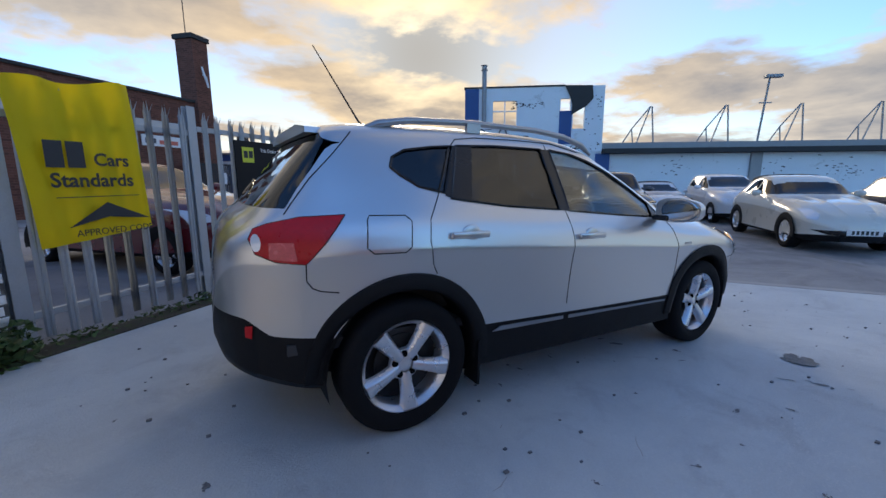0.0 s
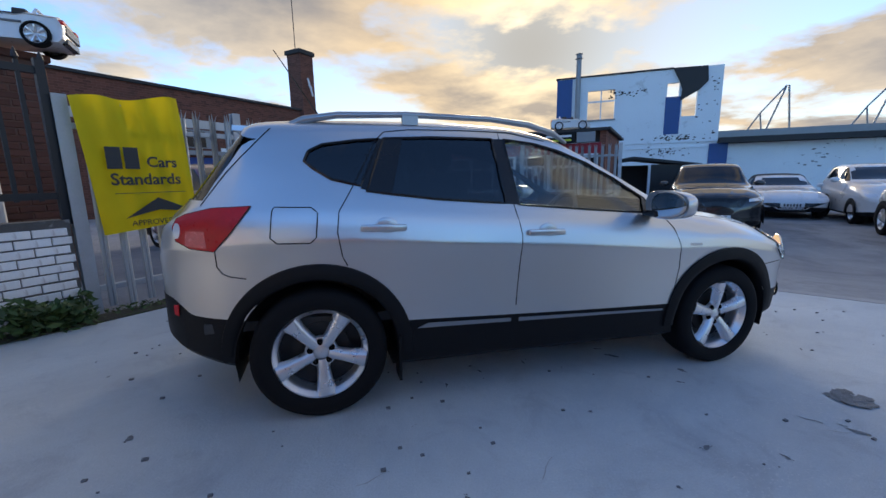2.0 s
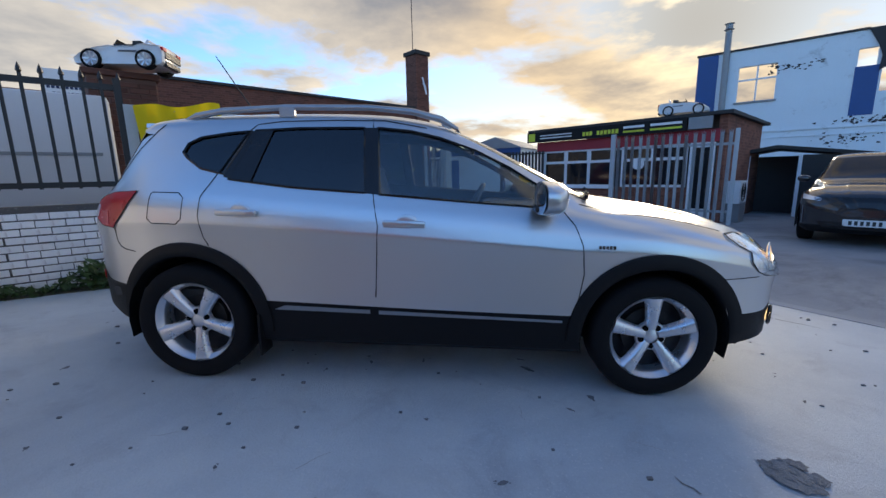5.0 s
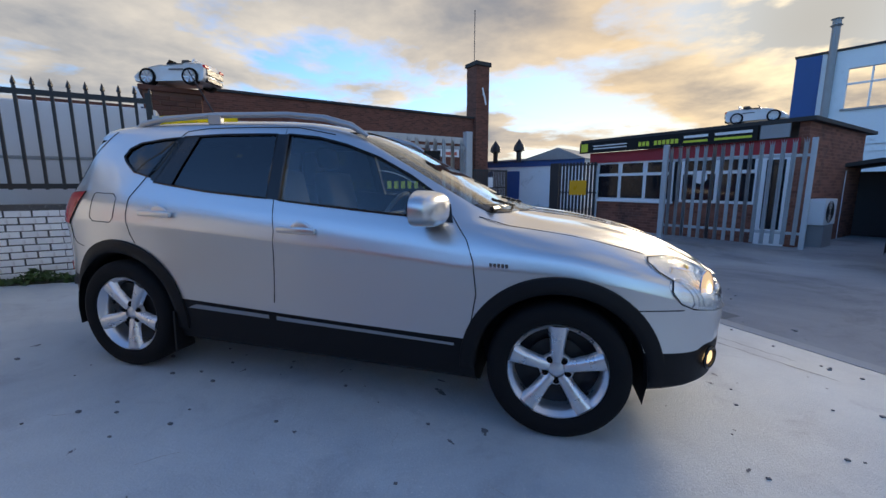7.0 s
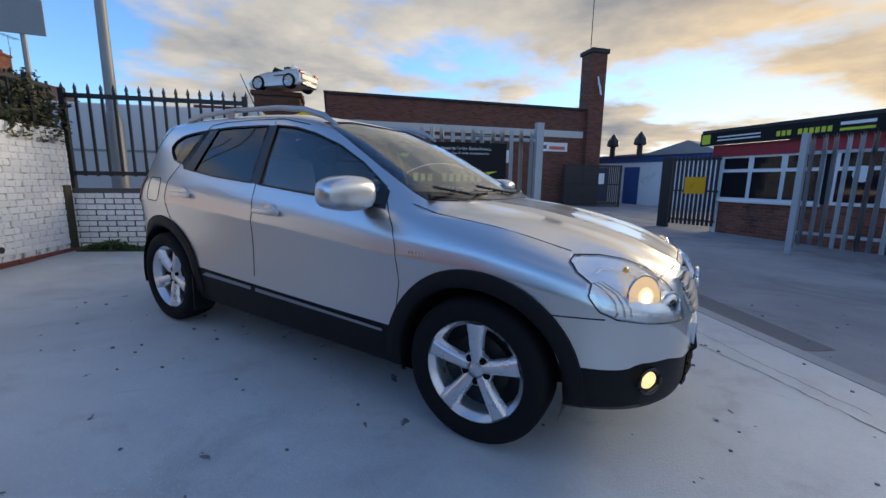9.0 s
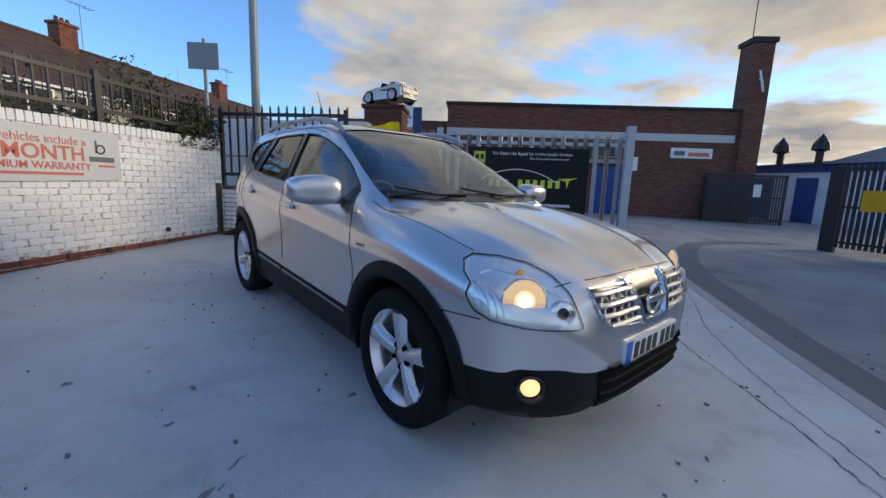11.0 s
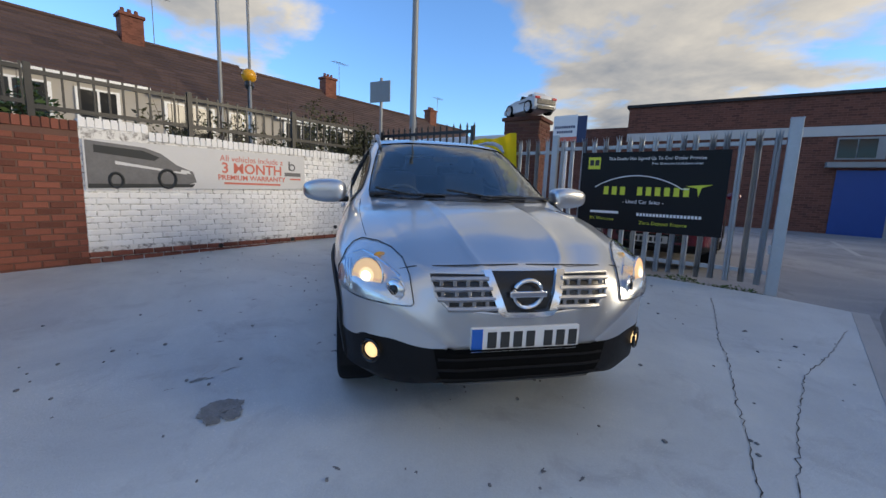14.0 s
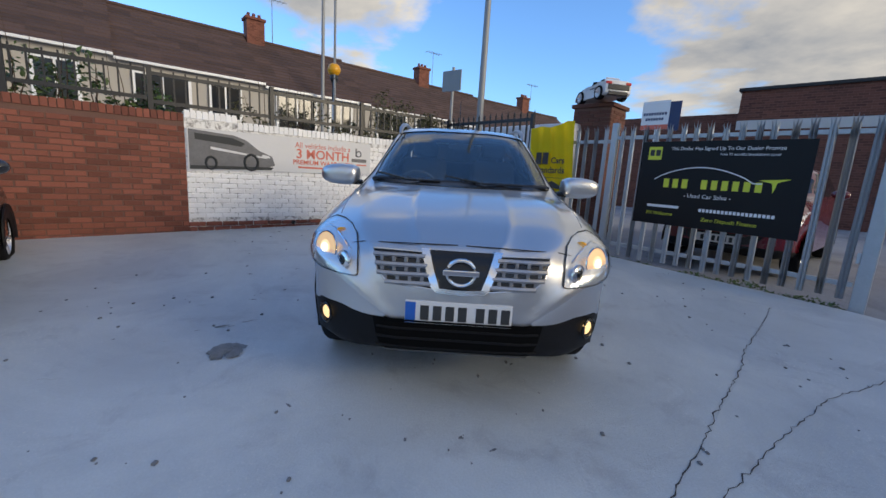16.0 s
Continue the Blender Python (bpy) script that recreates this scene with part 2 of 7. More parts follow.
M_LEAF = material("green_leaves", (0.06, 0.105, 0.028), 0.6, vary=0.3, size=5, per_piece=0.45, bump=0)
M_LEAF_DULL = material("dull_brown_leaves", (0.075, 0.075, 0.03), 0.7, vary=0.3, size=5, per_piece=0.45, bump=0)
M_TWIG = material("brown_twigs", (0.09, 0.06, 0.04), 0.9, vary=0.2)
M_DIRT = material("dark_soil", (0.06, 0.05, 0.035), 0.95, vary=0.3, size=6, grain=60, bump=0.6, stain=(0.05, 0.075, 0.02), stain_amount=0.5)
M_GREY_POLE = material("grey_pole_paint", (0.27, 0.28, 0.29), 0.5, metal=0.2, vary=0.15, size=3, bump=0.05)
M_AMBER = material("amber_globe", (0.75, 0.36, 0.01), 0.3, vary=0.05, bump=0)
M_NAVY = material("navy_board", (0.012, 0.025, 0.10), 0.4, vary=0.05, bump=0)
M_CRACK = material("crack_shadow", (0.06, 0.06, 0.062), 0.9, vary=0.3)
M_NEW_TARMAC = material("newer_tarmac", (0.17, 0.17, 0.172), 0.85, vary=0.2, size=1.5, grain=100, bump=0.4)
M_GRILLE = material("satin_grille_bar", (0.42, 0.42, 0.43), 0.35, metal=0.85, vary=0.1, size=10, bump=0.02)
M_VOID = material("black_mesh_plastic", (0.004, 0.004, 0.004), 0.9, vary=0.2, size=10, bump=0.1, specular=0.1)
# emission in place of the bulb's light falling on the reflector bowl
M_LIT_BOWL = lamp_material("lit_lamp_bowl", (1.0, 0.68, 0.36), 0.85)
M_WORN = material("worn_concrete", (0.23, 0.235, 0.24), 0.9, vary=0.45, size=14, grain=90, bump=0.8)
M_TAR = material("dark_patch", (0.17, 0.175, 0.185), 0.85, vary=0.4, size=9, grain=80, bump=0.6)
M_TYRE = material("tyre_rubber", (0.009, 0.009, 0.010), 0.8, vary=0.2, size=10, grain=90, bump=0.15, specular=0.2)
M_CLADDING = material("black_plastic_cladding", (0.007, 0.007, 0.008), 0.55, vary=0.15, size=6, grain=200, bump=0.12, specular=0.25)
M_SILVER = material("silver_car_paint", (0.66, 0.662, 0.664), 0.31, metal=0.88, vary=0.0, size=0.01, grain=0.01, bump=0.0, coat=1.0)
M_ALLOY = material("alloy_wheel_silver", (0.78, 0.78, 0.8), 0.3, metal=0.8, vary=0.05, size=8, bump=0.02)
M_CHROME = material("chrome", (0.82, 0.82, 0.83), 0.14, metal=1.0, vary=0.03, bump=0)
M_MIRROR = material("mirror_glass", (0.55, 0.57, 0.59), 0.02, metal=1.0, vary=0.02, bump=0)
M_BLACK_TRIM = material("black_gloss_trim", (0.01, 0.01, 0.011), 0.25, vary=0.1, bump=0)
M_DARK_METAL = material("dark_brake_metal", (0.045, 0.042, 0.04), 0.55, metal=0.6, vary=0.3, size=10)
M_CABIN = material("dark_cabin_fabric", (0.058, 0.056, 0.055), 0.85, vary=0.2, size=6, grain=150, bump=0.2)
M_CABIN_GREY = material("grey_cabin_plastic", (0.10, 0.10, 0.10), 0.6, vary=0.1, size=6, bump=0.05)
M_RED_LENS = material("red_lamp_lens", (0.55, 0.004, 0.010), 0.3, specular=0.3, vary=0.2, size=14, grain=60, bump=0.05, coat=0.25)
M_PALE_RED = material("pale_red_lens", (0.72, 0.10, 0.10), 0.25, vary=0.25, size=30, grain=90, bump=0.1, coat=0.4)
M_CAR_WHITE = material("white_car_paint", (0.72, 0.73, 0.74), 0.3, vary=0.02, bump=0, coat=1.0)
M_CAR_CREAM = material("cream_car_paint", (0.68, 0.66, 0.58), 0.3, vary=0.02, bump=0, coat=1.0)
M_CAR_DARK = material("dark_brown_car_paint", (0.028, 0.028, 0.031), 0.22, metal=0.2, vary=0.02, bump=0, coat=1.0)
M_CAR_RED = material("deep_red_car_paint", (0.13, 0.004, 0.012), 0.28, metal=0.0, vary=0.03, bump=0, coat=1.0)
M_PLATE = material("white_plate", (0.75, 0.75, 0.74), 0.4, vary=0.03, bump=0)
M_PLATE_BLUE = material("blue_plate_band", (0.02, 0.12, 0.5), 0.4, vary=0.03, bump=0)
M_GLASS = glass_material("clear_car_glass", (0.85, 0.88, 0.87))
M_TINT = glass_material("tinted_car_glass", (0.24, 0.25, 0.255))
M_LENS = glass_material("clear_lamp_lens", (0.95, 0.96, 0.97))
M_REFLECTOR = material("lamp_reflector", (0.85, 0.86, 0.87), 0.22, metal=0.35, vary=0.15, size=30, grain=90, bump=0.05)


def faceted_metal(name, colour, facets):
    """Bright pressed reflector with many small flat facets."""
    m = bpy.data.materials.new(name)
    m.use_nodes = True
    node, math_, ramp, mix = link_chain(m.node_tree)
    shader = m.node_tree.nodes["Principled BSDF"]
    cells = node("ShaderNodeTexVoronoi", Vector=node("ShaderNodeTexCoord").outputs["Object"], Scale=facets)
    b = node("ShaderNodeBump", Strength=0.16, Distance=0.010, Height=cells.outputs["Distance"])
    m.node_tree.links.new(b.outputs[0], shader.inputs["Normal"])
    shader.inputs["Base Color"].default_value = (*colour, 1)
    shader.inputs["Metallic"].default_value, shader.inputs["Roughness"].default_value = 0.7, 0.26
    return m


M_FACETS = faceted_metal("faceted_lamp_reflector", (0.95, 0.95, 0.94), 55.0)
# weaker emission, so the bulb's glow fades towards the bowl's rim
M_LIT_RIM = lamp_material("lit_lamp_rim", (1.0, 0.62, 0.30), 0.42)
M_BULB = lamp_material("headlamp_bulb", (1.0, 0.82, 0.55), 2.6)
M_FOG = lamp_material("fog_lamp_bulb", (1.0, 0.66, 0.30), 1.0)


# ---- mesh helpers ----
def finish(bm, name, mat, smooth=False):
    me = bpy.data.meshes.new(name)
    bmesh.ops.recalc_face_normals(bm, faces=bm.faces)
    bm.to_mesh(me)
    bm.free()
    for one in mat if isinstance(mat, (list, tuple)) else [mat]:
        me.materials.append(one)
    if smooth:
        me.shade_smooth()
        me.set_sharp_from_angle(angle=radians(smooth if smooth > 1 else 40))
    return me


def part(name, bm, mat, parent, label="", smooth=False):
    """Links a bmesh as one mesh object under a thing or a part."""
    ob = new(name, finish(bm, name, mat, smooth))
    ob.parent = parent
    if label:
        ob["label"] = label
    return ob


def thing(name, label, category, m=None, group="", kind="", bm=None, mat=None, smooth=False):
    ob = new(name, finish(bm, name, mat, smooth) if bm else None)
    ob.matrix_world = m or Matrix()
    return tagged(ob, label, category, group, kind)


def box(bm, x0, x1, y0, y1, z0, z1, m=None, bevel=0.0):
    vs = [bm.verts.new((x, y, z)) for x in (x0, x1) for y in (y0, y1) for z in (z0, z1)]
    fs = [bm.faces.new([vs[i] for i in f]) for f in ((0, 1, 3, 2), (4, 6, 7, 5), (0, 4, 5, 1), (2, 3, 7, 6), (0, 2, 6, 4), (1, 5, 7, 3))]
    if bevel:
        es = {e for f in fs for e in f.edges}
        r = bmesh.ops.bevel(bm, geom=list(es), offset=bevel, segments=2, affect="EDGES", profile=0.5)
        vs = list({v for f in r["faces"] for v in f.verts} | {v for v in vs if v.is_valid})
    if m is not None:
        bmesh.ops.transform(bm, matrix=m, verts=vs)
    return vs


def boxed(*a, **k):
    bm = bmesh.new()
    box(bm, *a, **k)
    return bm


def tube(bm, points, radius, sides=8, cap=True):
    """A round bar along points; radius: one number, or one for each point."""
    rings, n = [], len(points)
    pts = [Vector(p) for p in points]
    for i, p in enumerate(pts):
        d = (pts[min(i + 1, n - 1)] - pts[max(i - 1, 0)]).normalized()
        a = d.orthogonal().normalized() if abs(d.z) > 0.9 else d.cross(Vector((0, 0, 1))).normalized()
        if abs(d.z) > 0.9:
            a = Vector((1, 0, 0)) - d * d.x
            a.normalize()
        b = d.cross(a)
        r = radius[i] if isinstance(radius, (list, tuple)) else radius
        rings.append([bm.verts.new(p + a * (r * math.cos(k * math.tau / sides)) + b * (r * math.sin(k * math.tau / sides))) for k in range(sides)])
    for r0, r1 in zip(rings, rings[1:]):
        for k in range(sides):
            bm.faces.new((r0[k], r0[(k + 1) % sides], r1[(k + 1) % sides], r1[k]))
    if cap:
        bm.faces.new(rings[0][::-1])
        bm.faces.new(rings[-1])
    return [v for r in rings for v in r]


def tubed(points, radius, sides=8):
    bm = bmesh.new()
    tube(bm, points, radius, sides)
    return bm


def extrude_outline(bm, pts, y0, y1, m=None):
    """A prism: an outline of (x, z) carried from y0 to y1."""
    a = [bm.verts.new((x, y0, z)) for x, z in pts]
    b = [bm.verts.new((x, y1, z)) for x, z in pts]
    bm.faces.new(a)
    bm.faces.new(b[::-1])
    for i in range(len(pts)):
        j = (i + 1) % len(pts)
        bm.faces.new((a[i], b[i], b[j], a[j]))
    if m is not None:
        bmesh.ops.transform(bm, matrix=m, verts=a + b)
    return a + b


def outlined(pts, y0, y1, m=None):
    bm = bmesh.new()
    extrude_outline(bm, pts, y0, y1, m)
    return bm


def frame_of(p, q, z=0.0):
    """The pose whose x runs from p to q on the plan; its -y side is to the right of that way."""
    return pose(p[0], p[1], z, 0, 0, math.degrees(math.atan2(q[1] - p[1], q[0] - p[0])))


def text_mesh(words, size, mat, m, parent, name="lettering", align="LEFT", squeeze=1.0, bold=0.0):
    cu = bpy.data.curves.new(name, "FONT")
    cu.body, cu.size, cu.align_x, cu.resolution_u, cu.extrude, cu.offset = words, size, align, 3, 0.001, bold
    ob = bpy.data.objects.new(name, cu)
    scene.collection.objects.link(ob)
    bpy.context.view_layer.update()
    me = bpy.data.meshes.new_from_object(ob.evaluated_get(bpy.context.evaluated_depsgraph_get()))
    bpy.data.objects.remove(ob)
    me.materials.clear()
    me.materials.append(mat)
    out = new(name, me)
    out.parent = parent
    out.matrix_basis = m @ Matrix.Diagonal((squeeze, 1, 1, 1))
    if size < 0.16:
        out["kind"] = "stuff"
    return out


def word_bars(count, size, mat, m, parent, align="LEFT", step=0.68, wide=0.5, tall=0.7, gap=0):
    """A made name drawn as plain upright bars, one for each letter."""
    bm = bmesh.new()
    start = -0.5 * count * step * size if align == "CENTER" else 0.0
    for i in range(count):
        if gap and i == gap:
            continue
        x = start + i * step * size
        bmesh.ops.create_cube(bm, size=1.0, matrix=Matrix.Translation((x + 0.5 * wide * size, 0.5 * tall * size, 0)) @ Matrix.Diagonal((wide * size, tall * size, 0.002, 1)))
    out = part("word_mark", bm, mat, parent)
    out.matrix_basis = m
    return out


def on_face(x, y, z):
    """A pose for lettering on a board's front: x along, z up, facing -y."""
    return pose(x, y, z, 90, 0, 0)


# ---- ground ----
def ground_z(x):
    return -0.0332 * max(-6.0, min(3.6, x))


bm = bmesh.new()
xs = [-600, -60, -20, -6, 3.6, 12, 30, 80, 600]
ys = [-600, -80, -25, 0, 25, 80, 600]
grid = [[bm.verts.new((x, y, ground_z(x) - 0.03)) for y in ys] for x in xs]
for i in range(len(xs) - 1):
    for j in range(len(ys) - 1):
        bm.faces.new((grid[i][j], grid[i + 1][j], grid[i + 1][j + 1], grid[i][j + 1]))
thing("ground", "worn dark grey asphalt of the lane and yard", "ground", kind="structure", bm=bm, mat=M_ASPHALT)

EDGE_A, EDGE_B = (1.95, 4.43), (8.2, -4.2)
WALL_A, WALL_B = (2.8, -8.15), (-3.65, -0.27)
FENCE_A, FENCE_B = (-2.0, 1.25), (1.31, 4.15)


def slab(outline, top, depth, mat, name, label, category):
    bm = bmesh.new()
    face = bm.faces.new([bm.verts.new((x, y, 0)) for x, y in outline])
    bmesh.ops.triangulate(bm, faces=[face])
    bmesh.ops.bisect_plane(bm, geom=list(bm.verts) + list(bm.edges) + list(bm.faces), plane_co=(3.6, 0, 0), plane_no=(1, 0, 0))
    r = bmesh.ops.extrude_face_region(bm, geom=list(bm.faces))
    low = {v for v in r["geom"] if isinstance(v, bmesh.types.BMVert)}
    for v in bm.verts:
        v.co.z = ground_z(v.co.x) + (top - depth if v in low else top)
    return thing(name, label, category, kind="structure", bm=bm, mat=mat)


slab([(-3.75, -0.3), (-2.05, 1.2), (1.35, 4.1), EDGE_A, EDGE_B, (8.0, -12.0), (5.5, -12.0)], 0.0, 0.08, M_CONCRETE, "pavement",
     "blue-grey painted concrete forecourt with scuffs and cracks", "pavement")
# pale kerb strip along the edge of the forecourt
slab([EDGE_A, (EDGE_A[0] + 0.11, EDGE_A[1] + 0.08), (EDGE_B[0] + 0.11, EDGE_B[1] + 0.08), EDGE_B], 0.004, 0.08, M_KERB, "kerb",
     "pale worn concrete kerb edging flush with the lane", "kerb")


# ---- palisade fences and gates ----
def pale_mesh(width, height, mat):
    """One galvanised pale: a folded W section with a three-pointed splayed top."""
    bm = bmesh.new()
    w = width / 2
    sect = [(-w, 0.0), (-w * 0.72, -0.014), (-w * 0.3, -0.016), (0, -0.008), (w * 0.3, -0.016), (w * 0.72, -0.014), (w, 0.0)]
    rows = []
    for z in (0.0, height - 0.1):
        rows.append([bm.verts.new((x, y, z)) for x, y in sect])
    a, b = rows
    for i in range(6):
        bm.faces.new((a[i], a[i + 1], b[i + 1], b[i]))
    tips = [bm.verts.new((-w * 1.15, -0.035, height - 0.02)), bm.verts.new((0, -0.01, height)), bm.verts.new((w * 1.15, -0.035, height - 0.02))]
    bm.faces.new((b[0], b[1], b[2], tips[0]))
    bm.faces.new((b[2], b[3], b[4], tips[1]))
    bm.faces.new((b[4], b[5], b[6], tips[2]))
    r = bmesh.ops.solidify(bm, geom=list(bm.faces), thickness=0.003)
    return finish(bm, "pale", mat)


def palisade(owner, x0, x1, z_foot, height, rails, pitch=0.155, mat=M_GALV):
    """Rails and pales between two posts, each a part of the fence."""
    for z in rails:
        part("rail", boxed(x0, x1, 0.0, 0.045, z - 0.025, z + 0.025, bevel=0.004), mat, owner)
    me = pale_mesh(0.068, height, mat)
    n = int((x1 - x0) / pitch)
    for i in range(n):
        ob = new("pale", me)
        ob.parent = owner
        lean = random.uniform(-0.5, 0.5)
        ob.matrix_basis = pose(x0 + (i + 0.5) * (x1 - x0) / n, -0.004, z_foot + random.uniform(-0.012, 0.012), 0, lean, 0)


def post(owner, x, z0, z1, w=0.1, d=0.06, mat=M_GALV):
    """An H-section steel post."""
    bm = bmesh.new()
    a, t = w / 2, 0.008
    sect = [(-a, 0), (a, 0), (a, t), (t / 2, t), (t / 2, d), (a, d), (a, d + t), (-a, d + t), (-a, d), (-t / 2, d), (-t / 2, t), (-a, t)]
    low, high = [[bm.verts.new((x + u, v, z)) for u, v in sect] for z in (z0, z1)]
    bm.faces.new(low)
    bm.faces.new(high)
    for i in range(12):
        bm.faces.new((low[i], low[(i + 1) % 12], high[(i + 1) % 12], high[i]))
    part("post", bm, mat, owner)


ff = frame_of(FENCE_A, FENCE_B)
fence = thing("palisade_fence", "galvanised steel palisade fence with pointed pales", "fence", ff)
post(fence, 0.03, 0.0, 1.97, 0.1, 0.07)
post(fence, 1.53, -0.02, 1.98, 0.09, 0.06)
palisade(fence, 0.08, 1.48, 0.12, 1.84, (0.30, 1.72))
palisade(fence, 1.58, 4.32, 0.06, 1.88, (0.22, 1.77))
gpost = thing("gate_post", "square galvanised steel gate post at the fence end", "post", ff)
part("shaft", boxed(4.33, 4.45, -0.02, 0.10, -0.16, 2.03, bevel=0.008), M_GALV, gpost)
part("cap", boxed(4.325, 4.455, -0.025, 0.105, 2.03, 2.045, bevel=0.004), M_GALV, gpost)
part("latch_plate", boxed(4.30, 4.33, -0.03, -0.005, 0.45, 0.56, bevel=0.004), M_GALV, gpost)

# yellow fabric banner tied to the first bay
banner = thing("yellow_banner", "yellow fabric banner with dark lettering tied to the fence", "banner", ff)
bm = bmesh.new()
NX, NZ = 34, 26
rows = []
for j in range(NZ + 1):
    v = j / NZ
    row = []
    for i in range(NX + 1):
        u = i / NX
        x = 0.06 + 0.93 * u + 0.13 * (1 - v) * (1 - u) * 0.9 - 0.02 * (1 - v) - 0.10 * u * v
        z = 0.78 + 0.08 * u + (1.17 + 0.0 * u) * v + 0.02 * math.sin(9 * u) * v
        y = -0.068 - 0.018 * math.sin(u * 21 + 2 * v) * (0.35 + 0.65 * v) - 0.02 * math.sin(u * 5 + v * 3)
        row.append(bm.verts.new((x, y, z)))
    rows.append(row)
for a, b in zip(rows, rows[1:]):
    for i in range(NX):
        bm.faces.new((a[i], a[i + 1], b[i + 1], b[i]))
bmesh.ops.solidify(bm, geom=list(bm.faces), thickness=0.002)
part("cloth", bm, M_YELLOW, banner, smooth=60)
word_bars(2, 0.24, M_DARK_INK, on_face(0.24, -0.111, 1.36), banner, step=0.56, wide=0.47, tall=0.8)
text_mesh("Cars", 0.135, M_DARK_INK, on_face(0.545, -0.111, 1.38), banner, bold=0.003)
text_mesh("Standards", 0.145, M_DARK_INK, on_face(0.25, -0.111, 1.22), banner, bold=0.003)
text_mesh("APPROVED CODE", 0.072, M_DARK_INK, on_face(0.36, -0.111, 0.845), banner)
part("printed_line", boxed(0.27, 0.85, -0.112, -0.109, 1.14, 1.146), M_DARK_INK, banner)
part("printed_roof_shape", outlined([(0.32, 0.915), (0.60, 1.095), (0.92, 0.945), (0.76, 0.96), (0.60, 0.98), (0.46, 0.95)], -0.112, -0.109), M_DARK_INK, banner)

# black dealer board
board = thing("dealer_board", "black dealer sign board with lime and white lettering", "sign", ff)
bx0, bx1, bz0, bz1 = 1.99, 3.82, 0.60, 1.70
part("panel", boxed(bx0, bx1, -0.045, -0.03, bz0, bz1, bevel=0.003), M_SIGN_BLACK, board)
part("yellow_square", boxed(bx0 + 0.10, bx0 + 0.27, -0.049, -0.045, 1.46, 1.63), M_LIME, board)
word_bars(2, 0.115, M_DARK_INK, on_face(bx0 + 0.12, -0.0505, 1.51), board, step=0.66, wide=0.5)
FR = -0.0475
text_mesh("This Dealer Has Signed Up To Our Dealer Promise", 0.062, M_WHITE_INK, on_face(bx0 + 0.38, FR, 1.585), board, squeeze=0.92)
text_mesh("Free 12 months breakdown cover", 0.045, M_WHITE_INK, on_face(bx0 + 0.95, FR, 1.52), board, squeeze=0.95)
word_bars(10, 0.165, M_LIME, on_face(bx0 + 0.91, FR, 1.10), board, "CENTER", gap=3, wide=0.40)
text_mesh("- Used Car Sales -", 0.072, M_WHITE_INK, on_face(bx0 + 0.88, FR, 0.985), board, align="CENTER")
part("number_bar", boxed(bx0 + 0.18, bx0 + 0.58, FR - 0.001, FR, 0.83, 0.865), M_WHITE_INK, board)
text_mesh("PX Welcome", 0.062, M_LIME, on_face(bx0 + 0.18, FR, 0.73), board)
word_bars(19, 0.078, M_WHITE_INK, on_face(bx0 + 0.82, FR, 0.815), board, step=0.53, wide=0.38, tall=0.52)
text_mesh("Zero Deposit Finance", 0.066, M_LIME, on_face(bx0 + 0.86, FR, 0.70), board)
arc = [(bx0 + 0.22 + 1.2 * k / 14, FR - 0.002, 1.20 + 0.17 * math.sin(math.pi * min(1, k / 13)) ** 0.8) for k in range(15)]
part("printed_car_outline", tubed(arc, 0.007, 4), M_WHITE_INK, board)
part("printed_tail", outlined([(bx0 + 1.38, 1.24), (bx0 + 1.68, 1.265), (bx0 + 1.56, 1.22), (bx0 + 1.53, 1.10), (bx0 + 1.51, 1.21)], FR - 0.002, FR), M_LIME, board)


# ---- yard walls ----
def wall_core(name, label, m, x0, x1, z0, z1, depth, mat):
    return thing(name, label, "wall", m, kind="structure", bm=boxed(x0, x1, 0.0, depth, z0, z1), mat=mat)


tw = frame_of(WALL_A, WALL_B)
SPLIT = 5.37
wall_white = wall_core("wall_west", "white painted brick yard wall with peeling patches", tw, SPLIT, 10.18, -0.1, 1.66, 0.2, M_WHITE_MORTAR)
wall_red = wall_core("wall_south", "red brick yard wall with a soldier course on top", tw, 0, SPLIT, -0.25, 1.72, 0.2, M_RED_MORTAR)
sw = frame_of(WALL_B, (-2.03, 1.23))
wall_low = wall_core("wall_north", "low white painted brick wall under black railings", sw, -0.1, 2.2, -0.05, 0.94, 0.18, M_DARK_MORTAR)
part("corner_post", boxed(-0.10, 0.02, -0.16, -0.02, 0.0, 0.98, bevel=0.02), M_DIRT, wall_low, "dark mossy stub of wall at the corner")


# ---- black railings ----
def railing(name, label, m, x0, x1, z0, z1, pitch, bar=0.012, finial=False, posts=(), flat=0.02):
    owner = thing(name, label, "railing", m)
    for z in (z0 + 0.04, z1 - 0.06):
        part("rail", boxed(x0, x1, 0.05, 0.05 + flat * 1.6, z - flat, z + flat), M_BLACK_IRON, owner)
    bm = bmesh.new()
    box(bm, -bar, bar, 0.055, 0.055 + 2 * bar, 0, z1 - z0)
    if finial:
        tube(bm, [(0, 0.067, z1 - z0), (0, 0.067, z1 - z0 + 0.02), (0, 0.067, z1 - z0 + 0.045), (0, 0.067, z1 - z0 + 0.1)], [0.009, 0.024, 0.02, 0.001], 6)
    me = finish(bm, "bar", M_BLACK_IRON)
    n = int((x1 - x0) / pitch)
    for i in range(n + 1):
        ob = new("bar", me)
        ob.parent = owner
        ob.matrix_basis = pose(x0 + i * (x1 - x0) / n, 0, z0)
    for x in posts:
        part("post", boxed(x - 0.03, x + 0.03, 0.03, 0.09, z0 - 0.2, z1 + 0.03), M_BLACK_IRON, owner)
    return owner


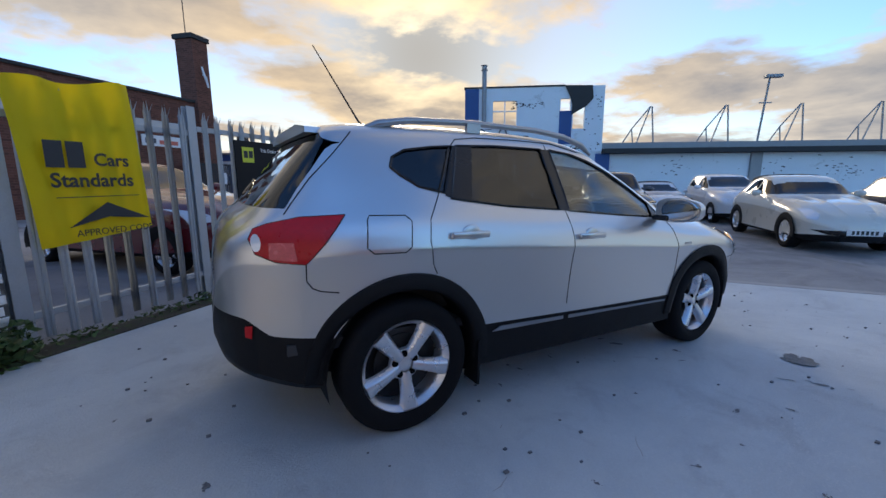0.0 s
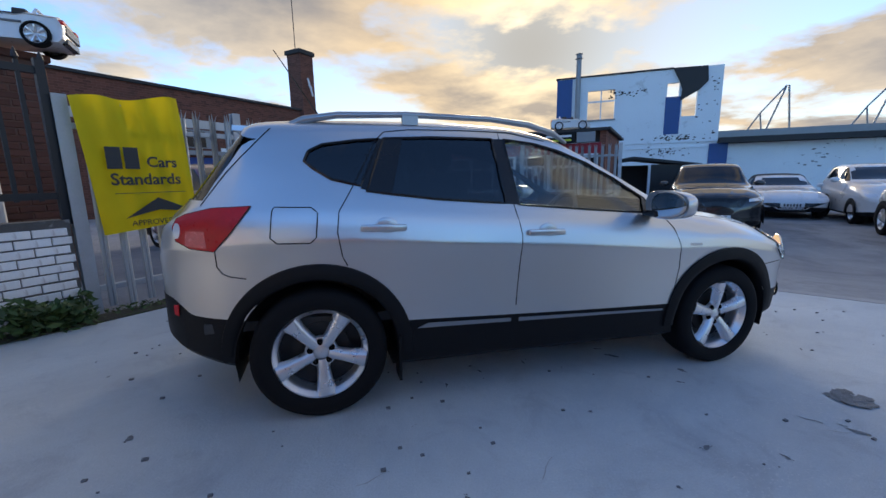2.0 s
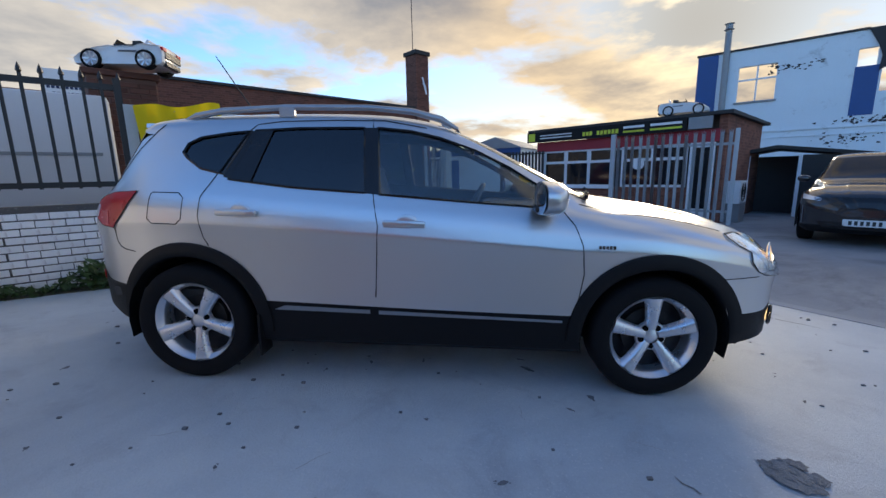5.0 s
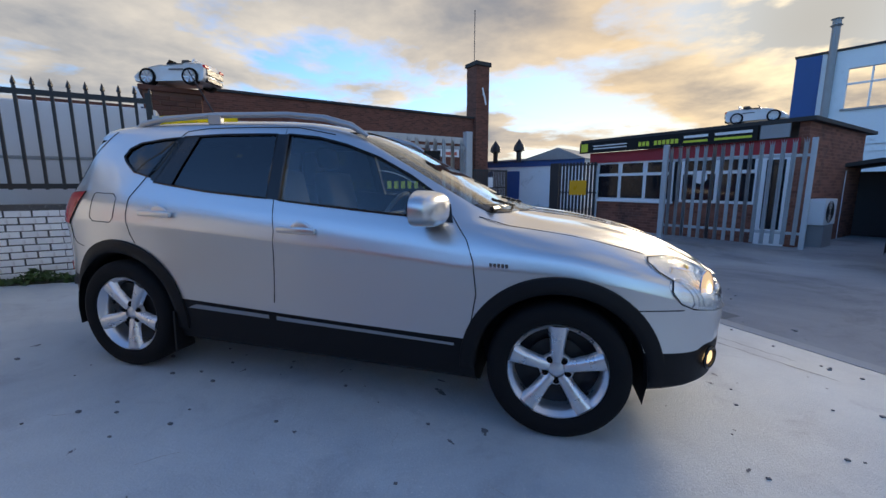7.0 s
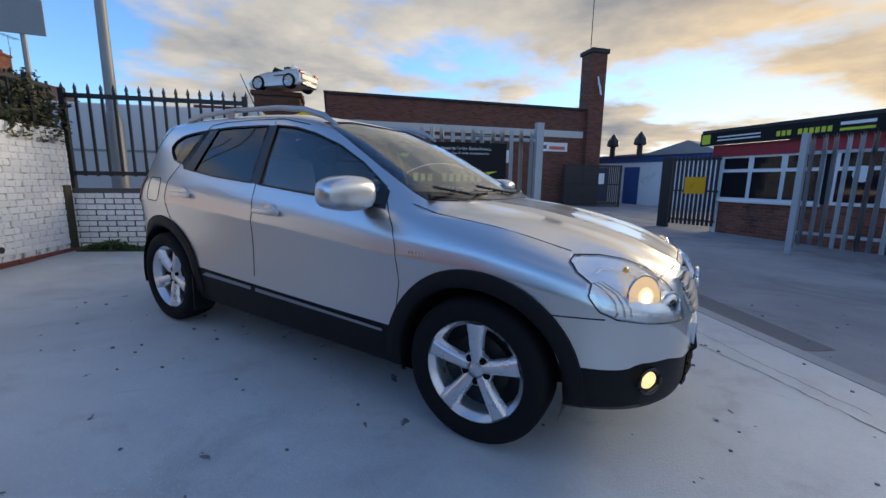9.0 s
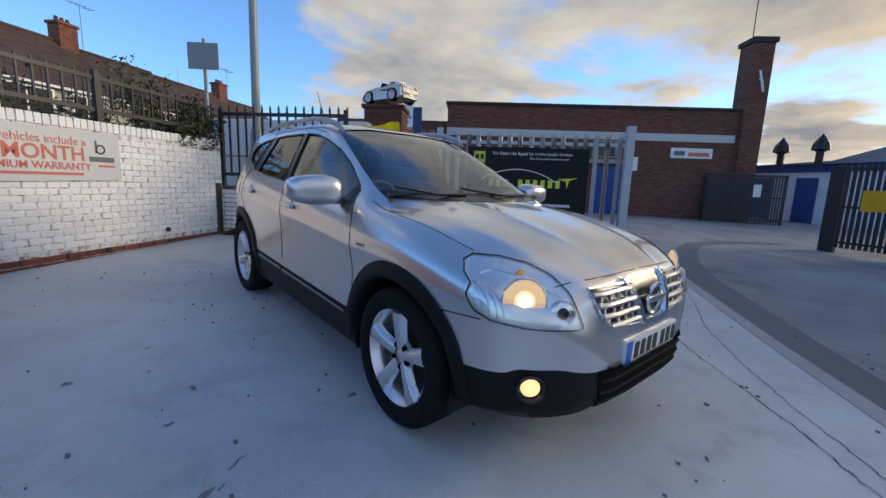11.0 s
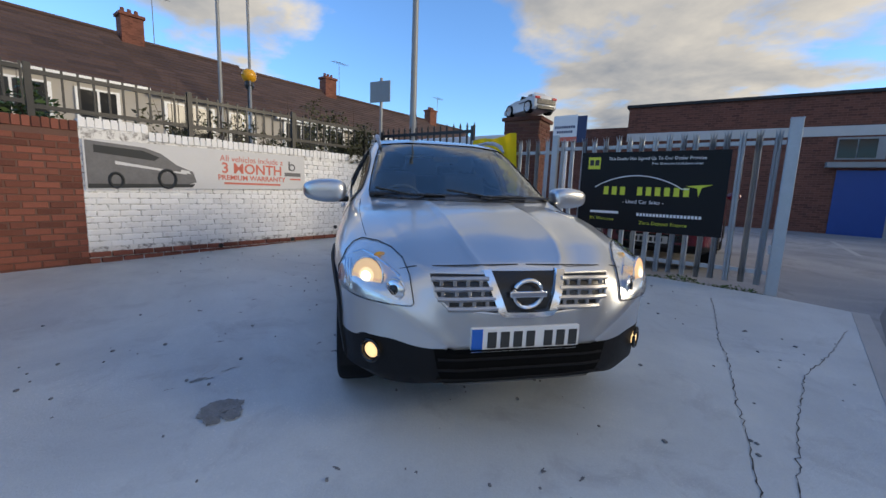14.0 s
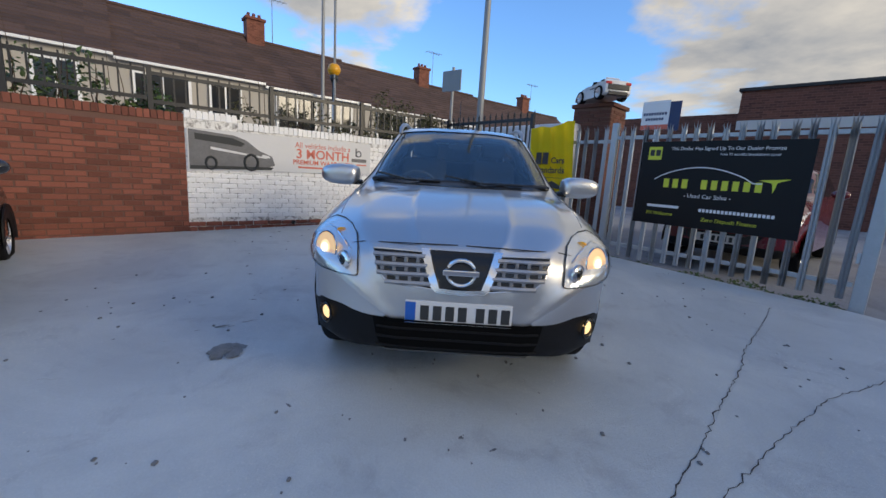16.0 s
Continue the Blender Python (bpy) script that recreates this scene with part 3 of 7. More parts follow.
railing("spear_railing", "black iron railings with spear finials above the low wall", sw, 0.0, 2.22, 1.10, 2.20, 0.145, 0.014, True, (0.0, 2.2), 0.028)
railing("wall_railing", "weathered black railings along the top of the yard wall", tw, 5.0, 10.1, 1.80, 2.27, 0.14, 0.0105, False, (5.0, 6.6, 8.2, 9.8), 0.024)
railing("wall_railing", "black railings on the red brick wall with shrubs behind", tw, 0.0, 4.95, 1.84, 2.30, 0.14, 0.0105, False, (0.4, 2.0, 3.6), 0.024)

# warranty banner on the white wall
wb = thing("warranty_banner", "pale vinyl warranty banner with coral lettering and a grey car picture", "banner", tw)
lx0, lx1 = SPLIT + 0.02, SPLIT + 2.98
part("sheet", outlined([(lx0, 0.93), (lx1, 1.0), (lx1, 1.56), (lx0, 1.535)], -0.034, -0.026), M_PALE_BOARD, wb)
TF = -0.0365
text_mesh("All vehicles include a", 0.13, M_CORAL_INK, on_face(lx0 + 2.05, TF, 1.385), wb, align="CENTER", squeeze=0.92)
text_mesh("3 MONTH", 0.215, M_CORAL_INK, on_face(lx0 + 2.05, TF, 1.215), wb, align="CENTER", bold=0.004)
text_mesh("PREMIUM WARRANTY", 0.108, M_CORAL_INK, on_face(lx0 + 2.05, TF, 1.11), wb, align="CENTER", bold=0.002)
part("small_print_bar", boxed(lx0 + 1.6, lx0 + 2.5, TF, TF + 0.002, 1.045, 1.075), M_CORAL_INK, wb)
part("printed_ring", tubed([(lx0 + 2.72 + 0.05 * math.cos(a * 0.52), TF, 1.36 + 0.05 * math.sin(a * 0.52)) for a in range(13)], 0.011, 4), M_GREY_INK, wb)
part("printed_stem", boxed(lx0 + 2.655, lx0 + 2.68, TF, TF + 0.002, 1.31, 1.46), M_GREY_INK, wb)
part("printed_word_bar", boxed(lx0 + 2.58, lx0 + 2.88, TF, TF + 0.002, 1.21, 1.27), M_GREY_INK, wb)
part("printed_red_bar", boxed(lx0 + 2.68, lx0 + 2.88, TF, TF + 0.002, 1.15, 1.175), M_CORAL_INK, wb)
part("printed_car", outlined([(lx0 + 0.02, 0.955), (lx0 + 1.0, 0.985), (lx0 + 1.22, 1.06), (lx0 + 1.18, 1.2), (lx0 + 0.98, 1.28), (lx0 + 0.8, 1.42), (lx0 + 0.62, 1.48), (lx0 + 0.02, 1.52)], TF, TF + 0.002), M_GREY_INK, wb)
part("printed_tyre", tubed([(lx0 + 0.86 + 0.1 * math.cos(a * 0.524), TF - 0.002, 1.09 + 0.12 * math.sin(a * 0.524)) for a in range(13)], 0.02, 4), M_DARK_INK, wb)
part("printed_tyre", tubed([(lx0 + 0.30 + 0.07 * math.cos(a * 0.524), TF - 0.002, 1.05 + 0.09 * math.sin(a * 0.524)) for a in range(13)], 0.018, 4), M_DARK_INK, wb)
part("printed_shadow", outlined([(lx0 + 0.02, 0.945), (lx0 + 1.16, 0.985), (lx0 + 1.2, 1.03), (lx0 + 0.02, 1.0)], TF - 0.003, TF - 0.001), M_DARK_INK, wb)
part("printed_lamp", outlined([(lx0 + 1.02, 1.19), (lx0 + 1.15, 1.17), (lx0 + 1.13, 1.21), (lx0 + 1.03, 1.225)], TF - 0.003, TF - 0.001), M_PALE_BOARD, wb)
part("printed_window", outlined([(lx0 + 0.1, 1.38), (lx0 + 0.72, 1.32), (lx0 + 0.78, 1.37), (lx0 + 0.6, 1.44), (lx0 + 0.1, 1.47)], TF - 0.002, TF), M_DARK_INK, wb)
part("printed_highlight", outlined([(lx0 + 0.3, 1.25), (lx0 + 1.1, 1.16), (lx0 + 1.1, 1.18), (lx0 + 0.3, 1.29)], TF - 0.002, TF), M_PALE_BOARD, wb)

# brick gate pillar
pf = frame_of((-3.42, 2.36), (-2.83, 2.97))
pillar = thing("brick_pillar", "square dark red brick gate pillar with a stone cap", "pillar", pf, bm=boxed(0, 0.78, 0, 0.7, -0.1, 2.58), mat=M_RED_MORTAR)
part("cap", boxed(-0.05, 0.83, -0.05, 0.75, 2.58, 2.66, bevel=0.015), M_BROWN_BRICK, pillar)


# ---- large brick building ----
bf = frame_of((-9.1, 9.5), (-0.35, 18.55))
BL = 12.6
bld = thing("brick_building", "long dark brick industrial building with a pale band and tall chimney", "building", bf)
part("wall", boxed(0, BL, 0, 9, -0.3, 4.42), M_FAR_BRICK, bld)
part("coping", boxed(-0.08, BL, -0.08, 9.05, 4.42, 4.52, bevel=0.01), M_ROOF_EDGE, bld)
part("band", boxed(0.0, BL - 0.95, -0.03, 0.0, 3.17, 3.47), M_STONE_BAND, bld)
part("low_wing", boxed(-5, -0.02, 1.2, 9, -0.3, 3.9), M_FAR_BRICK, bld)
chim = part("chimney", boxed(BL - 0.85, BL - 0.06, -0.2, 0.62, -0.3, 6.95), M_FAR_BRICK, bld)
part("chimney_cap", boxed(BL - 0.93, BL + 0.02, -0.28, 0.70, 6.95, 7.15, bevel=0.03), M_ROOF_EDGE, bld)
part("chimney_bracket", tubed([(BL - 0.5, -0.27, 5.6), (BL - 0.5, -0.42, 5.5), (BL - 0.4, -0.40, 5.1), (BL - 0.55, -0.3, 5.9)], 0.04, 6), M_UPVC, bld)
part("aerial", tubed([(BL - 0.7, 0.2, 7.1), (BL - 0.7, 0.2, 9.6)], 0.02, 5), M_BLACK_IRON, bld)


def sx(x, y):
    v = bf.inverted() @ Vector((x, y, 0))
    return v.x


d0, d1 = sx(-4.82, 13.93), sx(-3.93, 14.84)
door = part("roller_door", boxed(d0, d1, -0.02, 0.01, -0.15, 2.12), M_BLUE_DOOR, bld, "blue roller shutter")
bm = bmesh.new()
for k in range(22):
    box(bm, d0, d1, -0.032, -0.02, -0.12 + k * 0.1, -0.05 + k * 0.1)
part("slats", bm, M_BLUE_DOOR, door)
part("door_canopy", boxed(d0 - 0.3, d1 + 0.15, -0.25, 0.0, 2.2, 2.36), M_GREY_POLE, bld)
part("door_jamb", boxed(d1, d1 + 0.1, -0.04, 0.01, -0.15, 2.2), M_GREY_POLE, bld)
win = part("window", boxed(d0 - 0.1, d1 - 0.25, -0.03, 0.01, 2.45, 3.12), M_GREY_POLE, bld)
for k in range(2):
    part("pane", boxed(d0 - 0.06 + k * 0.45, d0 + 0.36 + k * 0.45, -0.045, -0.03, 2.5, 3.06), M_DARK_GLASS, win)
part("notice", boxed(d1 + 0.12, d1 + 0.5, -0.03, 0.0, 1.95, 2.5), M_UPVC, bld)
plate = part("wall_sign", boxed(sx(-2.7, 16.12), sx(-1.56, 17.3), -0.04, 0.0, 2.52, 2.92), M_UPVC, bld, "white wall sign with a red bar")
part("red_bar", boxed(sx(-2.2, 16.6), sx(-1.65, 17.2), -0.046, -0.041, 2.6, 2.75), M_CORAL_INK, plate)
part("dark_word_bar", boxed(sx(-2.62, 16.2), sx(-2.3, 16.5), -0.046, -0.041, 2.62, 2.8), M_GREY_INK, plate)
# metal gate at the far side of the building
rf = frame_of((-1.75, 17.0), (0.75, 19.6))
rgate = thing("metal_gate", "dark brown slatted metal gate with a paper notice", "gate", rf @ pose(0, -0.35, 0))
for x in (0.0, 3.1):
    part("gate_frame", boxed(x, x + 0.09, 0, 0.06, -0.2, 1.95), M_BLACK_IRON, rgate)
for z in (0.1, 1.0, 1.85):
    part("gate_frame", boxed(0, 3.2, 0.01, 0.05, z, z + 0.06), M_BLACK_IRON, rgate)
slat = finish(boxed(-0.035, 0.035, -0.012, 0.0, -0.1, 1.95), "slat", M_CABIN)
for i in range(28):
    ob = new("slat", slat)
    ob.parent = rgate
    ob.matrix_basis = pose(0.15 + i * 0.108, 0, 0)
part("notice", boxed(1.9, 2.2, -0.02, -0.013, 1.05, 1.55), M_UPVC, rgate)


# ---- sales office ----
of = frame_of((3.7, 10.9), (8.3, 6.51))
office = thing("sales_office", "single-storey brick sales office with white windows and a red fascia", "building", of)
OL = 5.5
part("wall", boxed(0.5, OL, 0.12, 4.2, -0.3, 0.72), M_CHIMNEY, office)
# solid block; its dark grey stands for the unlit room, no interior is built
part("wall", boxed(0.55, OL, 0.35, 4.2, 0.72, 1.85), M_CABIN_GREY, office, "solid dark grey block in place of the unlit room behind the windows")
part("wall", boxed(OL - 0.15, OL + 0.02, 0.1, 4.05, -0.3, 2.44), M_CHIMNEY, office)
part("fascia", boxed(0.3, OL - 0.1, 0.05, 0.6, 1.82, 2.12), M_RED_FASCIA, office)
roof = part("roof", boxed(0.0, OL + 0.14, -0.05, 4.5, 2.44, 2.52), M_ROOF_EDGE, office)
part("corner_panel", boxed(0.44, 0.58, 0.07, 0.5, -0.2, 1.85), M_UPVC, office)
osign = part("sign_board", boxed(0.0, 4.7, -0.09, -0.02, 2.12, 2.44), M_SIGN_BLACK, office, "black fascia sign with lime lettering")
part("yellow_square", boxed(0.06, 0.3, -0.1, -0.091, 2.16, 2.4), M_LIME, osign)
for z in (2.30, 2.22):
    part("word_bar", boxed(0.5, 1.6, -0.098, -0.091, z, z + 0.03), M_WHITE_INK, osign)
word_bars(10, 0.16, M_LIME, pose(2.5, -0.094, 2.2, 90, 0, 0), osign, "CENTER", gap=3)
for x0, x1 in ((3.15, 3.7), (3.85, 4.6)):
    part("number_bar", boxed(x0, x1, -0.098, -0.091, 2.30, 2.36), M_WHITE_INK, osign)
    part("word_bar", boxed(x0, x1, -0.098, -0.091, 2.19, 2.24), M_LIME, osign)
for k, (x0, x1) in enumerate(((0.6, 1.32), (1.36, 2.08), (2.12, 2.84), (3.1, 3.9), (3.94, 4.7))):
    w = part("window", boxed(x0 - 0.03, x1 + 0.03, 0.09, 0.13, 0.72, 1.84), M_UPVC, office)
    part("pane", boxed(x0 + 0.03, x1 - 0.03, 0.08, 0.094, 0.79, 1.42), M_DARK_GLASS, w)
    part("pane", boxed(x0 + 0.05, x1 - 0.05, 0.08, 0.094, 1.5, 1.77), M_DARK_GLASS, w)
part("window_sill", boxed(0.55, 2.9, 0.03, 0.14, 0.67, 0.73, bevel=0.01), M_UPVC, office)
part("picture_board", boxed(4.74, 5.25, -0.08, -0.02, 2.14, 2.42), M_GREY_POLE, office, "pale printed picture board")
odoor = part("door", boxed(4.78, 5.32, 0.07, 0.12, -0.2, 1.82), M_UPVC, office)
part("door_glass", boxed(4.88, 5.22, 0.06, 0.07, 0.2, 1.7), M_DARK_GLASS, odoor)
disc = bmesh.new()
bmesh.ops.create_cone(disc, cap_ends=True, segments=24, radius1=0.16, radius2=0.16, depth=0.01, matrix=pose(3.55, 0.06, 1.35, 90, 0, 0))
part("round_sign", disc, M_UPVC, office)
ac = thing("air_conditioner", "white wall air-conditioning unit with a round fan grille", "air conditioner", of @ pose(OL + 0.34, 0.45, 0.32, 0, 0, 90))
part("casing", boxed(0.0, 0.75, 0.0, 0.3, 0.0, 0.55, bevel=0.02), M_UPVC, ac)
bm = bmesh.new()
for r in (0.06, 0.12, 0.18, 0.22):
    tube(bm, [(0.3 + r * math.cos(k * math.tau / 20), -0.012, 0.28 + r * math.sin(k * math.tau / 20)) for k in range(21)], 0.008, 4)
part("fan_grille", bm, M_BLACK_IRON, ac)
part("bracket", boxed(0.08, 0.67, 0.0, 0.3, -0.48, 0.0), M_GREY_POLE, ac)

# open palisade gate in front of the office
gf = frame_of((5.14, 7.1), (7.12, 5.72))
gate = thing("palisade_gate", "open galvanised palisade gate standing across the office front", "gate", gf)
part("gate_frame", boxed(-0.06, 0.04, -0.03, 0.07, -0.14, 2.02, bevel=0.006), M_GALV, gate)
part("gate_frame", boxed(2.36, 2.44, 0.0, 0.06, 0.0, 1.98, bevel=0.006), M_GALV, gate)
palisade(gate, 0.05, 2.36, 0.06, 1.93, (0.28, 1.68), 0.145)

# black slatted side gate with an orange notice
kf2 = frame_of((3.0, 10.95), (4.15, 10.42))
kgate = thing("black_gate", "black slatted metal side gate with an orange notice", "gate", kf2)
part("post", boxed(-0.25, 0.05, 0, 0.1, -0.15, 1.85), M_BLACK_IRON, kgate)
for z in (0.1, 0.9, 1.75):
    part("gate_frame", boxed(0, 1.25, 0.02, 0.06, z, z + 0.05), M_BLACK_IRON, kgate)
for i in range(11):
    part("slat", boxed(0.06 + i * 0.11, 0.13 + i * 0.11, 0, 0.02, 0.0, 1.85), M_BLACK_IRON, kgate)
part("notice", boxed(0.42, 0.95, -0.012, -0.002, 0.85, 1.3), M_AMBER, kgate)


# ---- derelict white and blue building ----
wf = frame_of((12.6, 17.8), (18.8, 13.2))
WL = 7.72
white = thing("derelict_building", "derelict two-storey white building with blue bays and a torn roof", "building", wf)


def wx(x, y):
    return (wf.inverted() @ Vector((x, y, 0))).x


def wall_with_holes(x0, x1, z0, z1, depth, holes):
    """Wall panels butted round the openings; holes (x0, x1, z0, z1) from left to right."""
    at = x0
    made = []
    for a, b, c, d in holes:
        made += [boxed(at, a, 0, depth, z0, z1), boxed(a, b, 0, depth, z0, c), boxed(a, b, 0, depth, d, z1)]
        at = b
    return made + [boxed(at, x1, 0, depth, z0, z1)]


w1, w2 = wx(13.85, 16.87), wx(14.93, 16.07)
v1, v2 = wx(16.89, 14.62), wx(17.32, 14.3)
u1, u2 = wx(17.45, 14.2), wx(17.96, 13.82)
for panel in wall_with_holes(0, WL, -0.3, 6.3, 0.25, [(w1, w2, 4.1, 5.6), (v1, v2, 4.95, 5.65), (u1, u2, 4.0, 5.6)]):
    part("wall", panel, M_WHITE_PAINT, white)
part("blue_bay", boxed(-0.05, 0.75, -0.03, 0.0, 2.4, 6.28), M_BLUE_PAINT, white)
part("blue_bay", boxed(v1 - 0.05, v2 + 0.1, -0.02, 0.0, 3.15, 4.98), M_BLUE_PAINT, white)
part("blue_bay", boxed(WL - 0.35, WL + 0.45, -0.06, -0.01, -0.2, 2.6), M_BLUE_PAINT, white)
part("roof_edge", boxed(-0.1, WL * 0.72, -0.06, 0.3, 6.3, 6.38), M_ROOF_EDGE, white)
part("string_course", boxed(0.8, WL, -0.06, 0.0, 2.72, 2.8), M_WHITE_PAINT, white)
part("string_course", boxed(0.8, WL, -0.05, 0.0, 2.45, 2.5), M_WHITE_PAINT, white)
wfr = part("window_frame", boxed((w1 + w2) / 2 - 0.03, (w1 + w2) / 2 + 0.03, 0.08, 0.14, 4.1, 5.6), M_UPVC, white)
part("window_frame", boxed(w1, w2, 0.08, 0.14, 5.0, 5.07), M_UPVC, white)
part("window_sill", boxed(w1 - 0.08, w2 + 0.08, -0.08, 0.05, 4.02, 4.1), M_GREY_POLE, white)
part("torn_roofing", outlined([(v2 - 0.35, 6.34), (u2 + 0.35, 6.30), (u2 + 0.42, 5.6), (u2 + 0.05, 5.2), (u1 - 0.1, 4.75), (u1 - 0.05, 5.3), (v2 - 0.05, 5.75)], -0.10, -0.03), M_ROOF_EDGE, white, "torn sheet of dark roofing felt")
part("flue", tubed([(1.05, -0.12, 3.4), (1.05, -0.12, 7.2)], 0.13, 10), M_GREY_POLE, white)
part("flue_cap", tubed([(1.05, -0.12, 7.2), (1.05, -0.12, 7.26), (1.05, -0.12, 7.3), (1.05, -0.12, 7.45), (1.05, -0.12, 7.5)], [0.13, 0.2, 0.14, 0.14, 0.2], 10), M_GREY_POLE, white)
rng = random.Random(4)
bm = bmesh.new()
for cx, cz, sxx, szz, n in ((3.1, 5.35, 1.0, 0.18, 46), (5.9, 2.95, 1.1, 0.2, 70), (5.4, 2.3, 1.2, 0.25, 60), (7.4, 3.2, 0.25, 1.6, 12), (6.9, 4.3, 0.4, 1.2, 6), (7.45, 5.6, 0.2, 0.5, 9)):
    for _ in range(n):
        x, z, s = rng.gauss(cx, sxx / 2), rng.gauss(cz, szz / 2), rng.uniform(0.014, 0.07)
        if 0.8 < x < WL - 0.1:
            extrude_outline(bm, [(x + s * rng.uniform(0.6, 1.4) * math.cos(k * 1.05), z + s * 0.6 * rng.uniform(0.5, 1.3) * math.sin(k * 1.05)) for k in range(6)], -0.012, -0.002)
part("peeled_patches", bm, M_ROOF_EDGE, white)["kind"] = "stuff"

# long low white building beside it
long = thing("low_white_building", "long low white-painted building with grey pillars and a flat roof", "building", wf)
LX = WL + 0.02
part("wall", boxed(LX, LX + 40, 0.15, 6, -0.3, 2.58), M_WHITE_PAINT, long)
part("roof", boxed(LX, LX + 40, -0.5, 6.3, 2.6, 2.85), M_ROOF_EDGE, long)
part("roof_edge", boxed(LX, LX + 40, 0.1, 6.0, 2.85, 3.2), M_GREY_POLE, long)
for x in (7.95, 15.9, 23.9, 31.9):
    part("pillar", boxed(WL + x, WL + x + 0.6, 0.02, 0.16, -0.3, 2.6, bevel=0.03), M_GREY_POLE, long)
part("low_block", boxed(WL + 8.7, WL + 11.4, -0.3, 0.15, -0.3, 1.1), M_CABIN_GREY, long)
for n, x in enumerate((2.6, 6.9, 11.0, 15.2)):
    bm = bmesh.new()
    tube(bm, [(WL + x, 2.5, 3.1), (WL + x + 0.75, 2.5, 5.5), (WL + x + 0.85, 2.5, 5.5), (WL + x + 1.1, 2.5, 3.1)], 0.05, 5)
    tube(bm, [(WL + x - 0.9, 2.5, 3.1), (WL + x - 0.25, 2.5, 4.2), (WL + x + 0.75, 2.5, 5.5)], 0.04, 5)
    tube(bm, [(WL + x - 0.25, 2.5, 4.2), (WL + x - 0.1, 2.5, 3.1)], 0.04, 5)
    thing("roof_truss", "pale steel roof truss mast rising above the flat roof", "mast", wf, group="roof masts", bm=bm, mat=M_GREY_POLE)
bm = bmesh.new()
for _ in range(90):
    cx, cz = rng.choice(((4.2, 1.9), (8.9, 1.8), (12.6, 1.9), (12.9, 1.5)))
    x, z, s = rng.gauss(cx, 0.6), rng.gauss(cz, 0.25), rng.uniform(0.012, 0.06)
    if z < 2.5:
        extrude_outline(bm, [(WL + x + s * 1.6 * rng.uniform(0.6, 1.4) * math.cos(k * 1.05), z + s * 0.5 * math.sin(k * 1.05)) for k in range(6)], 0.14, 0.148)
part("peeled_patches", bm, M_ROOF_EDGE, long)["kind"] = "stuff"
lamp = thing("street_lamp", "tall lattice floodlight mast with a lamp head", "street lamp", wf)
part("pole", tubed([(WL + 8.35, 0.4, 3.1), (WL + 8.6, 0.4, 6.5)], 0.06, 6), M_GREY_POLE, lamp)
part("lamp_head", boxed(WL + 8.35, WL + 9.2, 0.25, 0.55, 6.5, 6.68, bevel=0.04), M_GREY_POLE, lamp)
part("arm", boxed(WL + 8.2, WL + 8.85, 0.38, 0.42, 5.2, 5.26), M_GREY_POLE, lamp)

# dark timber shed beside the office
shf = frame_of((9.5, 9.3), (11.6, 7.7))
shed = thing("garden_shed", "dark garden shed with an open doorway and white posts", "shed", shf)
part("wall", boxed(-0.6, 0.15, 0, 2, -0.2, 1.45), M_BLACK_IRON, shed)
part("wall", boxed(1.35, 2.6, 0, 2, -0.2, 1.5), M_BLACK_IRON, shed)
part("wall", boxed(0.15, 1.35, 1.2, 2, -0.2, 1.5), M_CABIN, shed)
part("door_frame", boxed(0.15, 0.23, -0.03, 0.02, -0.2, 1.5), M_UPVC, shed)
part("door_frame", boxed(1.27, 1.35, -0.03, 0.02, -0.2, 1.5), M_UPVC, shed)
part("roof", outlined([(-0.8, 1.5), (0.8, 1.78), (2.8, 1.5), (2.8, 1.42), (0.8, 1.68), (-0.8, 1.42)], -0.15, 2.2), M_ROOF_EDGE, shed)
part("notice", boxed(-0.35, 0.12, -0.02, 0.0, 1.2, 1.45), M_UPVC, shed)

# blue and white garages beyond the side gate
gbf = frame_of((-2.5, 24.5), (5.5, 20.5))
garage = thing("white_garage", "white-painted outbuilding with blue doors and a shallow roof", "building", gbf)
part("wall", boxed(0, 8, 0, 5, -0.3, 2.6), M_WHITE_PAINT, garage)
part("fascia", boxed(-0.1, 8.1, -0.06, 0.0, 2.25, 2.6), M_BLUE_PAINT, garage)
for x in (1.2, 3.2):
    part("door", boxed(x, x + 0.9, -0.05, 0.0, -0.2, 2.0), M_BLUE_PAINT, garage)
part("roof", outlined([(-0.2, 2.6), (4.6, 2.72), (6.6, 3.25), (8.2, 2.6)], -0.2, 5.2), M_GREY_POLE, garage)
for x in (2.65, 4.29):
    vent = thing("roof_vent", "dark metal roof vent with a pointed cap", "vent", gbf @ pose(x, -0.5, 2.6))
    part("stem", tubed([(0, 0, -0.1), (0, 0, 0.55)], 0.15, 8), M_BLACK_IRON, vent)
    part("cap", tubed([(0, 0, 0.5), (0, 0, 0.58), (0, 0, 0.85), (0, 0, 1.25)], [0.15, 0.34, 0.3, 0.02], 8), M_BLACK_IRON, vent)


# ---- terrace across the street ----
tf = frame_of((-5.5, -20.5), (-32.5, 11.5))
def tl(x, y):
    v = tf.inverted() @ Vector((x, y, 0))
    return v


